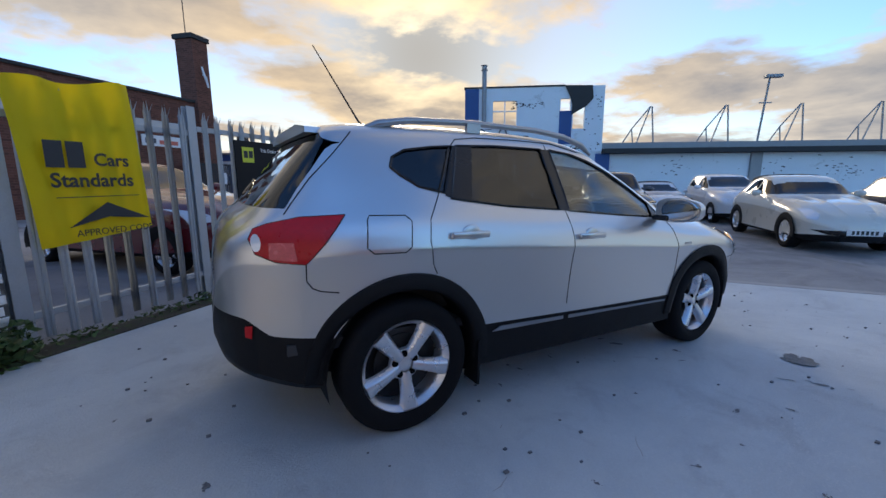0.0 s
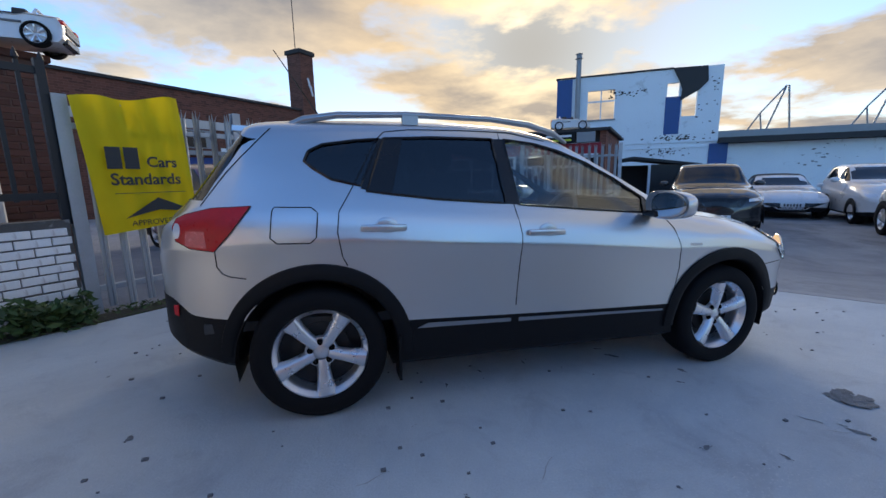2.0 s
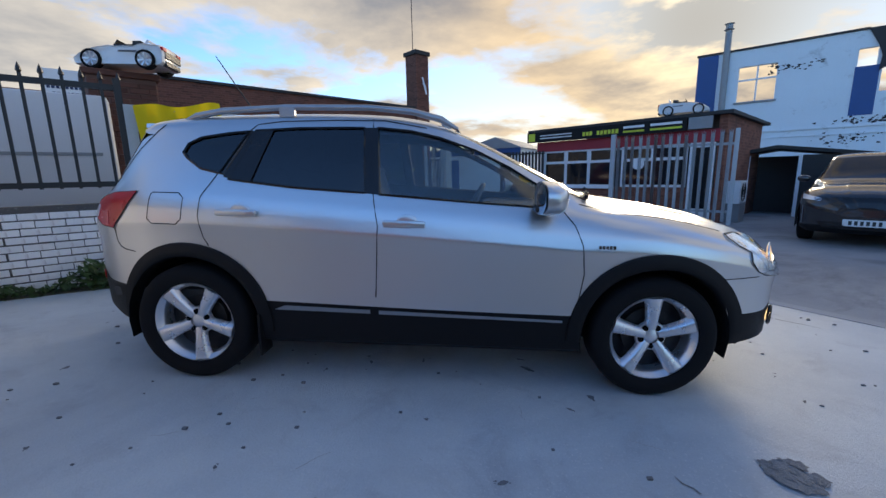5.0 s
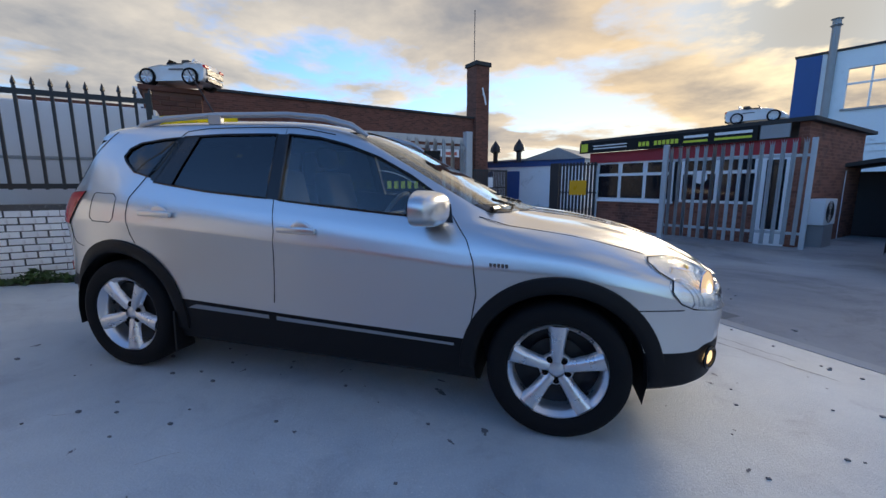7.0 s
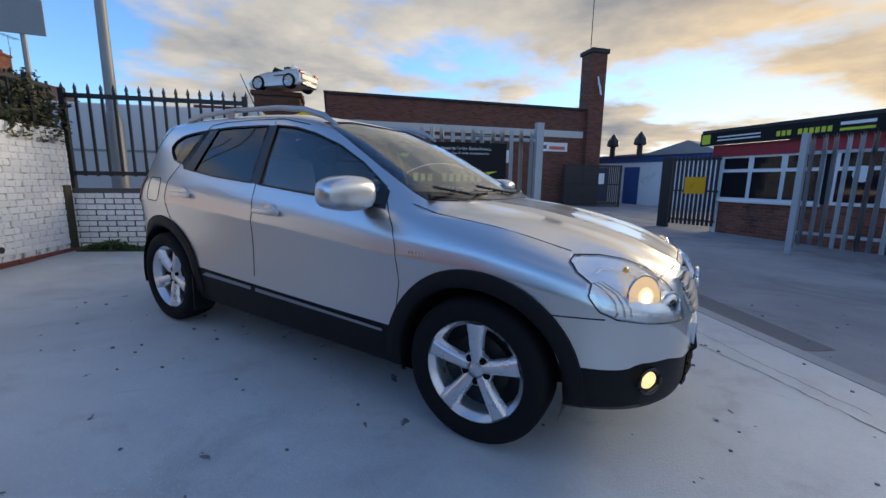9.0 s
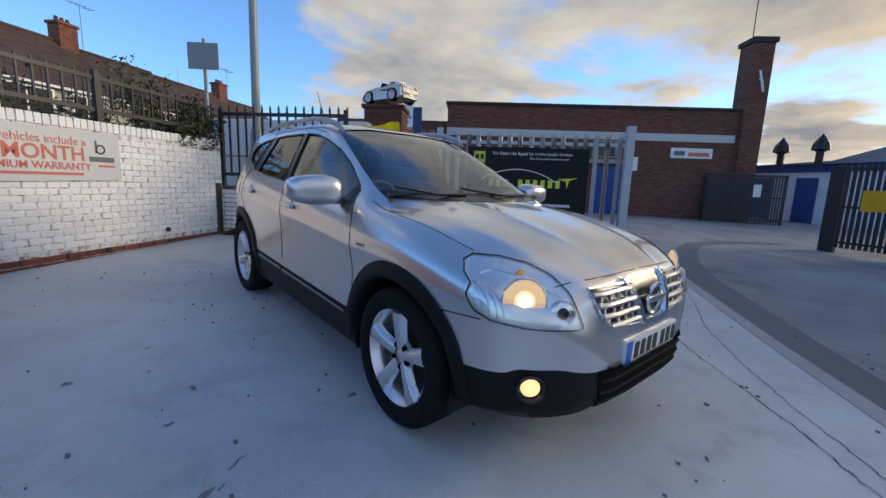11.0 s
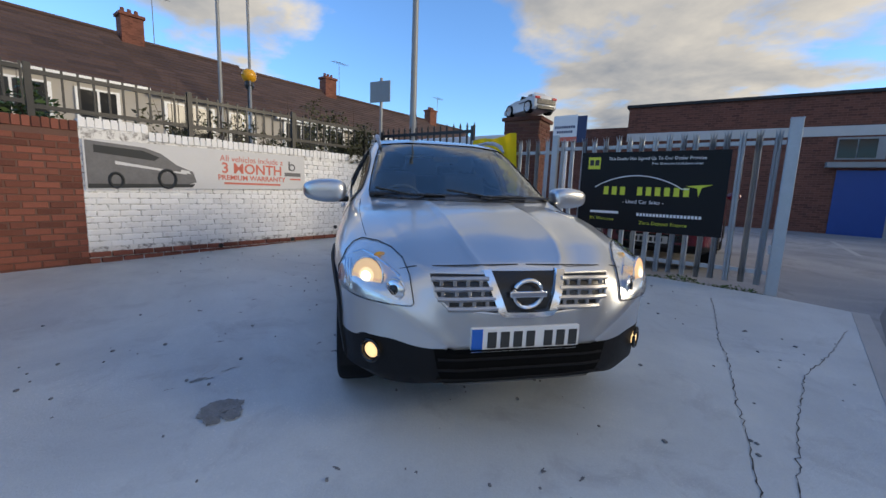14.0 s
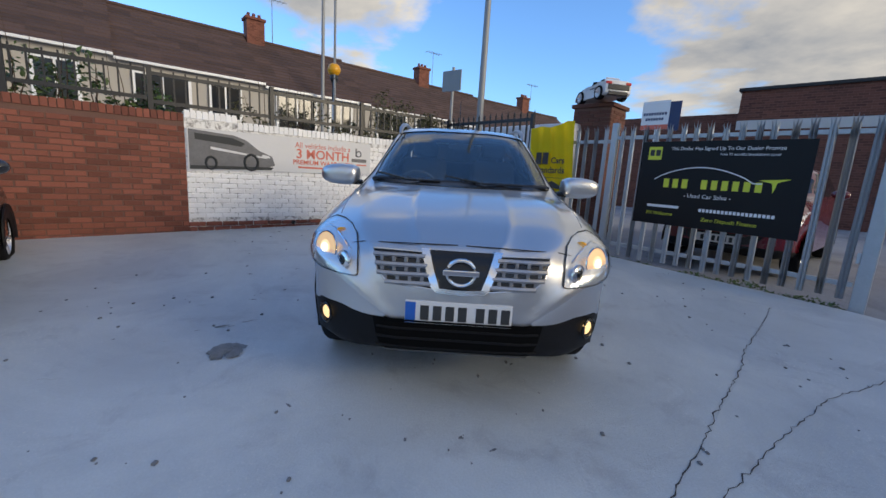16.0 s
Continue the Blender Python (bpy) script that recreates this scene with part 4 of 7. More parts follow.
UNIT, RIDGE, EAVE, DEPTH = 5.6, 7.9, 5.0, 3.6
y_front = tl(-14.0, -10.3).y
for n in range(8):
    x0 = n * UNIT - 2.2
    drop = 0.0 if n < 2 else -0.12 * (n - 1)
    house = thing("terraced_house", "terraced house with a brown tiled roof and cream bay front", "house", tf @ pose(x0, y_front, 0), group="terrace across the street")
    part("wall", boxed(0, UNIT, 0, 2 * DEPTH, -0.3, EAVE + drop), M_CREAM, house)
    part("gable", outlined([(0, EAVE + drop), (0.02, EAVE + drop), (0.02, EAVE + drop + 0.02)], 0, 0.05), M_CREAM, house)
    bm = bmesh.new()
    rows = 16
    for side in (1, -1):
        for r in range(rows):
            a, b = r / rows, (r + 1) / rows
            for c in range(7):
                xa, xb = c * UNIT / 7, (c + 1) * UNIT / 7
                ya, yb = (-0.25 + a * (DEPTH + 0.25), -0.25 + b * (DEPTH + 0.25))
                za, zb = (EAVE + drop - 0.1 + a * (RIDGE - EAVE), EAVE + drop - 0.1 + b * (RIDGE - EAVE))
                if side < 0:
                    ya, yb = 2 * DEPTH - ya, 2 * DEPTH - yb
                vs = [bm.verts.new(p) for p in ((xa, ya, za + 0.035), (xb, ya, za + 0.035), (xb, yb, zb), (xa, yb, zb), (xa, ya, za), (xb, ya, za))]
                bm.faces.new((vs[0], vs[1], vs[2], vs[3]))
                bm.faces.new((vs[4], vs[5], vs[1], vs[0]))
    roof = part("roof", bm, M_ROOF_TILE, house)
    roof["kind"] = "stuff"
    part("ridge", tubed([(0, DEPTH, RIDGE + drop - 0.08), (UNIT, DEPTH, RIDGE + drop - 0.08)], 0.11, 6), M_ROOF_TILE, roof)
    part("gutter", boxed(0, UNIT, -0.32, -0.2, EAVE + drop - 0.16, EAVE + drop - 0.06), M_UPVC, house)
    if n % 2 == 1:
        ch = part("chimney", boxed(0.1, 1.0, DEPTH - 0.35, DEPTH + 0.35, RIDGE + drop - 0.5, RIDGE + drop + 0.85, bevel=0.02), M_CHIMNEY, house)
        part("chimney_cap", boxed(0.03, 1.07, DEPTH - 0.42, DEPTH + 0.42, RIDGE + drop + 0.85, RIDGE + drop + 1.0, bevel=0.03), M_CHIMNEY, house)
        for k in range(3):
            part("chimney_pot", tubed([(0.28 + 0.27 * k, DEPTH, RIDGE + drop + 1.0), (0.28 + 0.27 * k, DEPTH, RIDGE + drop + 1.25)], [0.1, 0.08], 8), M_CHIMNEY, house)
        bm = bmesh.new()
        tube(bm, [(1.5, DEPTH, RIDGE + drop), (1.5, DEPTH, RIDGE + drop + 2.3)], 0.02, 4)
        tube(bm, [(0.9, DEPTH, RIDGE + drop + 2.2), (2.3, DEPTH, RIDGE + drop + 2.25)], 0.015, 4)
        for k in range(6):
            tube(bm, [(1.0 + 0.22 * k, DEPTH - 0.25, RIDGE + drop + 2.22), (1.0 + 0.22 * k, DEPTH + 0.25, RIDGE + drop + 2.22)], 0.01, 4)
        part("tv_aerial", bm, M_GREY_POLE, house)
    for x, w, z0, z1 in ((0.6, 1.9, 2.9, 4.35), (3.3, 1.2, 3.0, 4.35), (0.6, 2.2, 0.6, 2.2)):
        wn = part("window", boxed(x - 0.08, x + w + 0.08, -0.12, 0.0, z0 - 0.08, z1 + 0.08), M_UPVC, house)
        for k in range(2):
            part("pane", boxed(x + 0.04 + k * w / 2, x + w / 2 - 0.04 + k * w / 2, -0.135, -0.121, z0, z1), M_DARK_GLASS, wn)
    if n < 2:
        sk = part("roof_window", boxed(-0.4, 0.4, -0.02, 0.03, -0.3, 0.3), M_DARK_GLASS, house)
        sk.matrix_basis = pose(2.0, DEPTH * 0.55, EAVE + drop + 1.36 + 0.05, -55, 0, 0)


# ---- street furniture ----
def pole(name, label, category, x, y, z0, z1, r0, r1, mat=M_GREY_POLE):
    return thing(name, label, category, pose(x, y, 0), bm=tubed([(0, 0, z0), (0, 0, (z0 + z1) / 2), (0, 0, z1)], [r0, (r0 + r1) / 2, r1], 12), mat=mat, smooth=True)


pl = thing("lamp_post", "thick grey tapering steel lamp post behind the railings", "street lamp", pose(-4.05, 0.45, 0))
part("base", tubed([(0, 0, -0.1), (0, 0, 1.9), (0, 0, 2.05)], [0.115, 0.115, 0.08], 14), M_GREY_POLE, pl, smooth=True)
part("shaft", tubed([(0, 0, 2.05), (0, 0, 9.0)], [0.075, 0.05], 14), M_GREY_POLE, pl, smooth=True)
pole("flag_pole", "slim grey pole across the street", "pole", -15.9, -6.8, -0.1, 11.5, 0.1, 0.07)
bel = thing("crossing_beacon", "striped crossing beacon with an amber globe", "beacon", pose(-5.0, -3.1, 0))
for k in range(7):
    part("band", tubed([(0, 0, k * 0.45), (0, 0, k * 0.45 + 0.45)], 0.045, 10), (M_BLACK_IRON, M_UPVC)[k % 2], bel)
bm = bmesh.new()
bmesh.ops.create_icosphere(bm, subdivisions=3, radius=0.155, matrix=pose(0, 0, 3.42))
part("globe", bm, M_AMBER, bel, smooth=True)
part("collar", tubed([(0, 0, 3.12), (0, 0, 3.2), (0, 0, 3.3)], [0.06, 0.1, 0.09], 10), M_BLACK_IRON, bel)
part("upper_mast", tubed([(0.06, 0.03, 0), (0.06, 0.03, 7.5)], 0.03, 8), M_GREY_POLE, bel)
rs = thing("road_sign", "back of a square grey road sign on a post", "sign", pose(-4.85, -0.2, 0, 0, 0, 52))
part("post", tubed([(0, 0, -0.1), (0, 0, 3.6)], 0.035, 8), M_GREY_POLE, rs)
part("sign_plate", boxed(-0.28, 0.28, -0.06, -0.04, 3.05, 3.52, bevel=0.006), M_GREY_POLE, rs)
for z in (3.15, 3.42):
    part("clip", boxed(-0.26, 0.26, -0.04, -0.02, z - 0.015, z + 0.015), M_GALV, rs)
es = thing("estate_sign", "white and navy estate agent board on a post", "sign", pose(-7.0, 5.8, 0, 0, 0, 40))
part("post", boxed(-0.04, 0.04, 0, 0.08, -0.1, 3.4), M_UPVC, es)
part("board", boxed(-0.45, 0.33, -0.03, 0.0, 2.75, 3.55), M_UPVC, es)
part("board", boxed(0.33, 0.62, -0.035, 0.0, 2.7, 3.5), M_NAVY, es)
word_bars(9, 0.11, M_NAVY, on_face(-0.06, -0.035, 3.15), es, "CENTER")
word_bars(7, 0.11, M_NAVY, on_face(-0.06, -0.035, 3.0), es, "CENTER")
part("red_band", boxed(-0.45, 0.33, -0.036, -0.03, 2.75, 2.88), M_CORAL_INK, es)

# ---- cars ----
from mathutils.bvhtree import BVHTree


def smooth_table(keys):
    """A smooth monotone curve through (x, value) keys."""
    xs, vs = [k[0] for k in keys], [k[1] for k in keys]
    n = len(xs)
    h = [xs[i + 1] - xs[i] for i in range(n - 1)]
    d = [(vs[i + 1] - vs[i]) / h[i] for i in range(n - 1)]
    m = [d[0]] + [0 if d[i - 1] * d[i] <= 0 else 2 * d[i - 1] * d[i] / (d[i - 1] + d[i]) for i in range(1, n - 1)] + [d[-1]]

    def at(x):
        if x <= xs[0]:
            return vs[0]
        if x >= xs[-1]:
            return vs[-1]
        i = max(k for k in range(n - 1) if xs[k] <= x)
        t = (x - xs[i]) / h[i]
        return ((2 * t ** 3 - 3 * t ** 2 + 1) * vs[i] + (t ** 3 - 2 * t ** 2 + t) * h[i] * m[i]
                + (-2 * t ** 3 + 3 * t ** 2) * vs[i + 1] + (t ** 3 - t ** 2) * h[i] * m[i + 1])
    return at


class Shape:
    """A car's outer skin: sections along x, lofted; x from the rear axle, forwards."""

    def __init__(self, top, bottom, width, clad, belt, roof, cowl):
        self.top, self.bottom, self.width, self.clad, self.belt, self.roof = map(smooth_table, (top, bottom, width, clad, belt, roof))
        self.x0, self.x1, self.cowl = top[0][0], top[-1][0], cowl

    def section(self, x):
        w, zt, zb = self.width(x), self.top(x), self.bottom(x)
        zc = min(self.clad(x), zt - 0.1)
        t = max(0.0, min(1.0, (x - self.cowl + 0.25) / 0.5))
        t = t * t * (3 - 2 * t)
        zbelt = min(self.belt(x), zt - 0.07)
        hood_edge = zt - 0.055 - 0.05 * max(0.0, (x - self.cowl)) / max(0.1, self.x1 - self.cowl)
        zbelt = zbelt * (1 - t) + min(zbelt + 0.3, hood_edge) * t
        zbelt = max(zbelt, zc + 0.03)
        yb = w * (0.925 * (1 - t) + 0.84 * t)
        wr = self.roof(x) * (1 - t) + w * 0.66 * t
        wr = min(wr, yb * 0.97)
        ze = max(zt - 0.06 * (1 - t) - 0.03 * t, zbelt + 0.02)
        f = lambda k: zc + (zbelt - zc) * k
        return [(0, zb), (0.5 * w, zb), (0.86 * w, zb + 0.01), (0.955 * w, zb + 0.06), (0.978 * w, zc), (w * 0.976, f(0.14)), (w * 0.982, f(0.42)), (w * 0.992, f(0.58)),
                (w * 1.0, f(0.655)), (w * 0.997, f(0.69)), (w * 0.974, f(0.85)), (yb, zbelt), (yb * 0.66 + wr * 0.34, zbelt + (ze - zbelt) * 0.38),
                (yb * 0.30 + wr * 0.70, zbelt + (ze - zbelt) * 0.74), (wr, ze), (wr * 0.84, max(zt - 0.022, ze)), (wr * 0.56, zt - 0.009 - 0.006 * t), (wr * 0.47, zt - 0.005 + 0.004 * t), (wr * 0.38, zt - 0.003 - 0.002 * t), (0, zt)]

    def mesh(self, inset=0.0, x0=None, x1=None, steps=110, floor=None):
        """The skin as a closed bmesh; rows 0 to 4 are below the cladding line and take the second material."""
        bm = bmesh.new()
        a, b = self.x0 if x0 is None else x0, self.x1 if x1 is None else x1
        rings = []
        for i in range(steps + 1):
            u = i / steps
            if x0 is None:
                u = u - math.sin(u * math.tau) / math.tau * 0.72
            x = a + (b - a) * u
            pts = self.section(x)
            sub = []
            n = len(pts)
            for k in range(n - 1):
                p0, p1, p2, p3 = pts[max(k - 1, 0)], pts[k], pts[k + 1], pts[min(k + 2, n - 1)]
                for s in ((0.0, 0.5) if k > 3 else (0.0,)):
                    q = [0.5 * (2 * p1[c] + (p2[c] - p0[c]) * s + (2 * p0[c] - 5 * p1[c] + 4 * p2[c] - p3[c]) * s * s + (3 * p1[c] - p0[c] - 3 * p2[c] + p3[c]) * s ** 3) for c in (0, 1)]
                    sub.append(q)
            sub.append(pts[-1])
            if inset:
                sub = [(max(0.0, y - inset), min(max(z, floor if floor is not None else -9), self.top(x) - inset)) for y, z in sub]
            half = [(-y, z) for y, z in sub]
            rings.append([bm.verts.new((x, y, z)) for y, z in half] + [bm.verts.new((x, -y, z)) for y, z in reversed(half[1:-1])])
        for r0, r1 in zip(rings, rings[1:]):
            n = len(r0)
            for k in range(n):
                f = bm.faces.new((r0[k], r1[k], r1[(k + 1) % n], r0[(k + 1) % n]))
                low = min(k, n - 1 - k)
                f.material_index = 1 if low < 4 else 0
        for ring in (rings[0], rings[-1]):
            n = len(ring)
            for k in range(n // 2):
                a, b, c, d = ring[k], ring[k + 1], ring[n - k - 1], ring[(n - k) % n]
                f = bm.faces.new([v for i, v in enumerate((a, b, c, d)) if v not in (a, b, c, d)[:i]])
                f.material_index = 1 if k < 4 else 0
        return bm

    def tree(self):
        bm = self.mesh()
        t = BVHTree.FromBMesh(bm)
        bm.free()
        return t


def patch(shape, outline, axis, side, offset, thick=0.004, behind=None):
    """A piece of the skin inside a convex outline, lifted by offset. axis 'y': outline of (x, z) seen from the side; 'x': (y, z) seen from ahead or behind."""
    bm = shape.mesh()
    bm.faces.ensure_lookup_table()
    bmesh.ops.recalc_face_normals(bm, faces=bm.faces)
    for v in bm.verts:
        v.co += v.normal * offset
    cx = sum(p[0] for p in outline) / len(outline)
    cz = sum(p[1] for p in outline) / len(outline)
    for p, q in zip(outline, outline[1:] + outline[:1]):
        nx, nz = q[1] - p[1], -(q[0] - p[0])
        if nx * (cx - p[0]) + nz * (cz - p[1]) > 0:
            nx, nz = -nx, -nz
        co, no = ((p[0], 0, p[1]), (nx, 0, nz)) if axis == "y" else ((0, p[0], p[1]), (0, nx, nz))
        bmesh.ops.bisect_plane(bm, geom=list(bm.verts) + list(bm.edges) + list(bm.faces), plane_co=co, plane_no=no, clear_outer=True)
    if behind is not None:
        (xa, za), (xb, zb) = behind
        bmesh.ops.bisect_plane(bm, geom=list(bm.verts) + list(bm.edges) + list(bm.faces), plane_co=(xa, 0, za), plane_no=(zb - za, 0, xa - xb), clear_outer=True)
    if axis == "y":
        bad = [f for f in bm.faces if f.calc_center_median().y * side < 0.05]
    else:
        bad = [f for f in bm.faces if (f.calc_center_median().x - 1.3) * side < 0]
    bmesh.ops.delete(bm, geom=bad, context="FACES")
    if thick:
        bmesh.ops.solidify(bm, geom=list(bm.faces), thickness=thick)
    return bm


def rim_tube(bm, radius):
    """A thin bar along the outer edge of a patch."""
    out = bmesh.new()
    for e in bm.edges:
        if e.is_boundary:
            tube(out, [v.co.copy() for v in e.verts], radius, 5)
    bm.free()
    return out


def carve(bm_body, cutters, name):
    """Cuts solids out of a body and gives the mesh."""
    made = []
    body = new(name, bpy.data.meshes.new(name))
    bmesh.ops.recalc_face_normals(bm_body, faces=bm_body.faces)
    bm_body.to_mesh(body.data)
    bm_body.free()
    for m in (M_SILVER, M_CLADDING):
        body.data.materials.append(m)
    for c in cutters:
        ob = new("cutter", bpy.data.meshes.new("cutter"))
        bmesh.ops.recalc_face_normals(c, faces=c.faces)
        for f in c.faces:
            f.material_index = 1
        c.to_mesh(ob.data)
        c.free()
        for m in (M_SILVER, M_CLADDING):
            ob.data.materials.append(m)
        mod = body.modifiers.new("cut", "BOOLEAN")
        mod.operation, mod.solver, mod.object = "DIFFERENCE", "EXACT", ob
        made.append(ob)
    bpy.context.view_layer.update()
    me = bpy.data.meshes.new_from_object(body.evaluated_get(bpy.context.evaluated_depsgraph_get()))
    for ob in made + [body]:
        bpy.data.objects.remove(ob)
    return me


def lathe(bm, prof, sides=40):
    """A turned shape about the y axis; prof of (radius, y)."""
    rings = [[bm.verts.new((r * math.cos(k * math.tau / sides), y, r * math.sin(k * math.tau / sides))) for k in range(sides)] for r, y in prof]
    for a, b in zip(rings, rings[1:]):
        for k in range(sides):
            bm.faces.new((a[k], a[(k + 1) % sides], b[(k + 1) % sides], b[k]))
    return rings


def build_wheel(owner, radius, rim, width, spokes=5, rim_mat=M_ALLOY, fine=True):
    """One wheel about its hub, its outer face towards -y: rim with tyre, spokes, hub and nuts as its pieces."""
    s = 48 if fine else 28
    bm = bmesh.new()
    h = width / 2
    lathe(bm, [(rim * 0.80, h * 0.9), (rim * 0.93, h * 0.5), (rim * 0.88, -h * 0.3), (rim * 0.91, -h * 0.72), (rim * 0.985, -h * 0.82), (rim, -h * 0.93), (rim * 1.02, -h * 0.86), (rim * 1.0, -h * 0.6)], s)
    wheel = part("wheel", bm, rim_mat, owner, smooth=50)
    bm = bmesh.new()
    lathe(bm, [(rim * 0.98, -h * 0.7), (rim * 1.02, -h * 0.96), (rim * 1.10, -h * 1.06), (radius * 0.88, -h * 1.1), (radius * 0.955, -h * 1.0), (radius * 0.99, -h * 0.84), (radius, -h * 0.5), (radius, h * 0.5), (radius * 0.97, h * 0.95), (radius * 0.85, h * 1.08), (rim, h * 0.9)], s)
    part("tyre", bm, M_TYRE, wheel, smooth=40)
    bm = bmesh.new()
    lathe(bm, [(0.02, -h * 0.12), (rim * 0.62, -h * 0.12), (rim * 0.62, -h * 0.02), (0.02, -h * 0.02)], 28)
    part("brake_disc", bm, M_DARK_METAL, wheel)
    bm = bmesh.new()
    lathe(bm, [(0.01, h * 0.2), (rim * 0.9, h * 0.2), (rim * 0.9, h * 0.25)], 24)
    part("backing_plate", bm, M_BLACK_IRON, wheel)
    bm = bmesh.new()
    ri, ro = rim * 0.16, rim * 0.96
    for y0, yr, w0, w1 in ((0, 0, 0.036, 0.044),):
        k = rim / 0.235
        sect = lambda w, d: [(-w, 0.028), (-w * 0.72, -0.004), (-w * 0.4, -d), (w * 0.4, -d), (w * 0.72, -0.004), (w, 0.028)]
        rows = []
        for r, w, y in ((ri, 0.036 * k, -h * 0.58), (rim * 0.42, 0.034 * k, -h * 0.72), (rim * 0.7, 0.041 * k, -h * 0.82), (ro, 0.053 * k, -h * 0.85)):
            rows.append([bm.verts.new((sx_, y + sy_, r)) for sx_, sy_ in sect(w, 0.012)])
        for a, b in zip(rows, rows[1:]):
            for i in range(5):
                bm.faces.new((a[i], a[i + 1], b[i + 1], b[i]))
    me = finish(bm, "spoke", rim_mat, 50)
    for i in range(spokes):
        ob = new("spoke", me)
        ob.parent = wheel
        ob.matrix_basis = pose(0, 0, 0, 0, 360 / spokes * i, 0)
    bm = bmesh.new()
    lathe(bm, [(0.001, -h * 0.66), (rim * 0.10, -h * 0.66), (rim * 0.16, -h * 0.60), (rim * 0.34, -h * 0.56), (rim * 0.36, -h * 0.4)], 28)
    hub = part("hub", bm, rim_mat, wheel, smooth=50)
    if fine:
        bm = bmesh.new()
        lathe(bm, [(0.001, 0), (0.012, 0), (0.017, 0.006), (0.019, 0.03)], 10)
        me = finish(bm, "nut", M_VOID)
        for i in range(5):
            a = math.tau * (i + 0.5) / 5
            ob = new("nut", me)
            ob.parent = wheel
            ob.matrix_basis = pose(0.057 * math.sin(a), -h * 0.60 - 0.010, 0.057 * math.cos(a))
    return wheel


def put_wheels(owner, wheel, base, track, radius, turns):
    """The other three wheels as copies of the first, with their pieces."""
    spots = [(0, -track), (base, -track), (0, track), (base, track)]
    for i, (x, y) in enumerate(spots):
        w = wheel if i == 0 else copy_thing(wheel, Matrix())
        w.parent = owner
        w.matrix_basis = pose(x, y, radius, 0, turns[i], 0) if y < 0 else pose(x, y, radius, 0, 0, 180) @ pose(0, 0, 0, 0, turns[i], 0)


def cylinder_cut(x, z, r, y0, y1):
    bm = bmesh.new()
    rings = [[bm.verts.new((x + r * math.cos(k * math.tau / 40), y, z + r * math.sin(k * math.tau / 40))) for k in range(40)] for y in (y0, y1)]
    bm.faces.new(rings[0])
    bm.faces.new(rings[1][::-1])
    for k in range(40):
        bm.faces.new((rings[0][k], rings[0][(k + 1) % 40], rings[1][(k + 1) % 40], rings[1][k]))
    return bm


def split_by_material(me, owner, paint, clad):
    """The carved skin as two parts: painted body and lower cladding."""
    for idx, name, mat in ((0, "body", paint), (1, "cladding", clad)):
        bm = bmesh.new()
        bm.from_mesh(me)
        bmesh.ops.delete(bm, geom=[f for f in bm.faces if f.material_index != idx], context="FACES")
        for f in bm.faces:
            f.material_index = 0
        m2 = bpy.data.meshes.new(name)
        bm.to_mesh(m2)
        bm.free()
        m2.materials.append(mat)
        m2.shade_smooth()
        m2.set_sharp_from_angle(angle=radians(38))
        ob = new(name, m2)
        ob.parent = owner


def x_prism(pts, x0, x1):
    """An outline of (y, z) carried along x."""
    bm = bmesh.new()
    a = [bm.verts.new((x0, y, z)) for y, z in pts]
    b = [bm.verts.new((x1, y, z)) for y, z in pts]
    bm.faces.new(a)
    bm.faces.new(b[::-1])
    for i in range(len(pts)):
        j = (i + 1) % len(pts)
        bm.faces.new((a[i], b[i], b[j], a[j]))
    return bm


def mirrored(pts):
    return pts + [(-y, z) for y, z in reversed(pts)]


CROSSOVER = Shape(
    top=[(-0.83, 0.66), (-0.80, 0.93), (-0.75, 1.05), (-0.66, 1.13), (-0.52, 1.30), (-0.40, 1.45), (-0.32, 1.535), (-0.15, 1.56), (0.3, 1.583), (0.8, 1.59), (1.1, 1.582),
         (1.35, 1.548), (1.6, 1.462), (1.85, 1.345), (2.1, 1.222), (2.3, 1.125), (2.40, 1.092), (2.7, 1.06), (2.95, 1.015), (3.15, 0.962), (3.28, 0.905), (3.36, 0.862), (3.41, 0.80), (3.445, 0.70), (3.465, 0.58)],
    bottom=[(-0.83, 0.47), (-0.78, 0.38), (-0.62, 0.30), (-0.4, 0.25), (0.5, 0.20), (2.2, 0.20), (2.9, 0.24), (3.1, 0.265), (3.3, 0.29), (3.40, 0.31), (3.465, 0.36)],
    width=[(-0.83, 0.34), (-0.80, 0.48), (-0.74, 0.60), (-0.62, 0.70), (-0.45, 0.785), (-0.2, 0.845), (0.1, 0.868), (0.8, 0.862), (1.6, 0.862), (2.3, 0.868), (2.65, 0.872), (2.9, 0.862), (3.05, 0.842),
           (3.14, 0.82), (3.23, 0.778), (3.31, 0.71), (3.38, 0.605), (3.43, 0.49), (3.465, 0.33)],
    clad=[(-0.83, 0.65), (-0.76, 0.645), (-0.71, 0.635), (-0.66, 0.60), (-0.6, 0.56), (-0.4, 0.548), (0.4, 0.50), (2.2, 0.465), (3.0, 0.495), (3.15, 0.50), (3.24, 0.508), (3.29, 0.532), (3.37, 0.532), (3.43, 0.508), (3.465, 0.495)],
    belt=[(-0.83, 0.80), (-0.75, 0.98), (-0.6, 1.06), (-0.3, 1.13), (0.1, 1.155), (0.6, 1.13), (1.0, 1.105), (1.4, 1.08), (1.9, 1.04), (2.3, 1.0), (2.8, 0.95), (3.2, 0.85), (3.465, 0.56)],
    roof=[(-0.83, 0.40), (-0.6, 0.56), (-0.3, 0.60), (0.3, 0.60), (1.2, 0.59), (1.6, 0.60), (2.0, 0.64), (2.4, 0.66), (3.465, 0.2)],
    cowl=2.38)

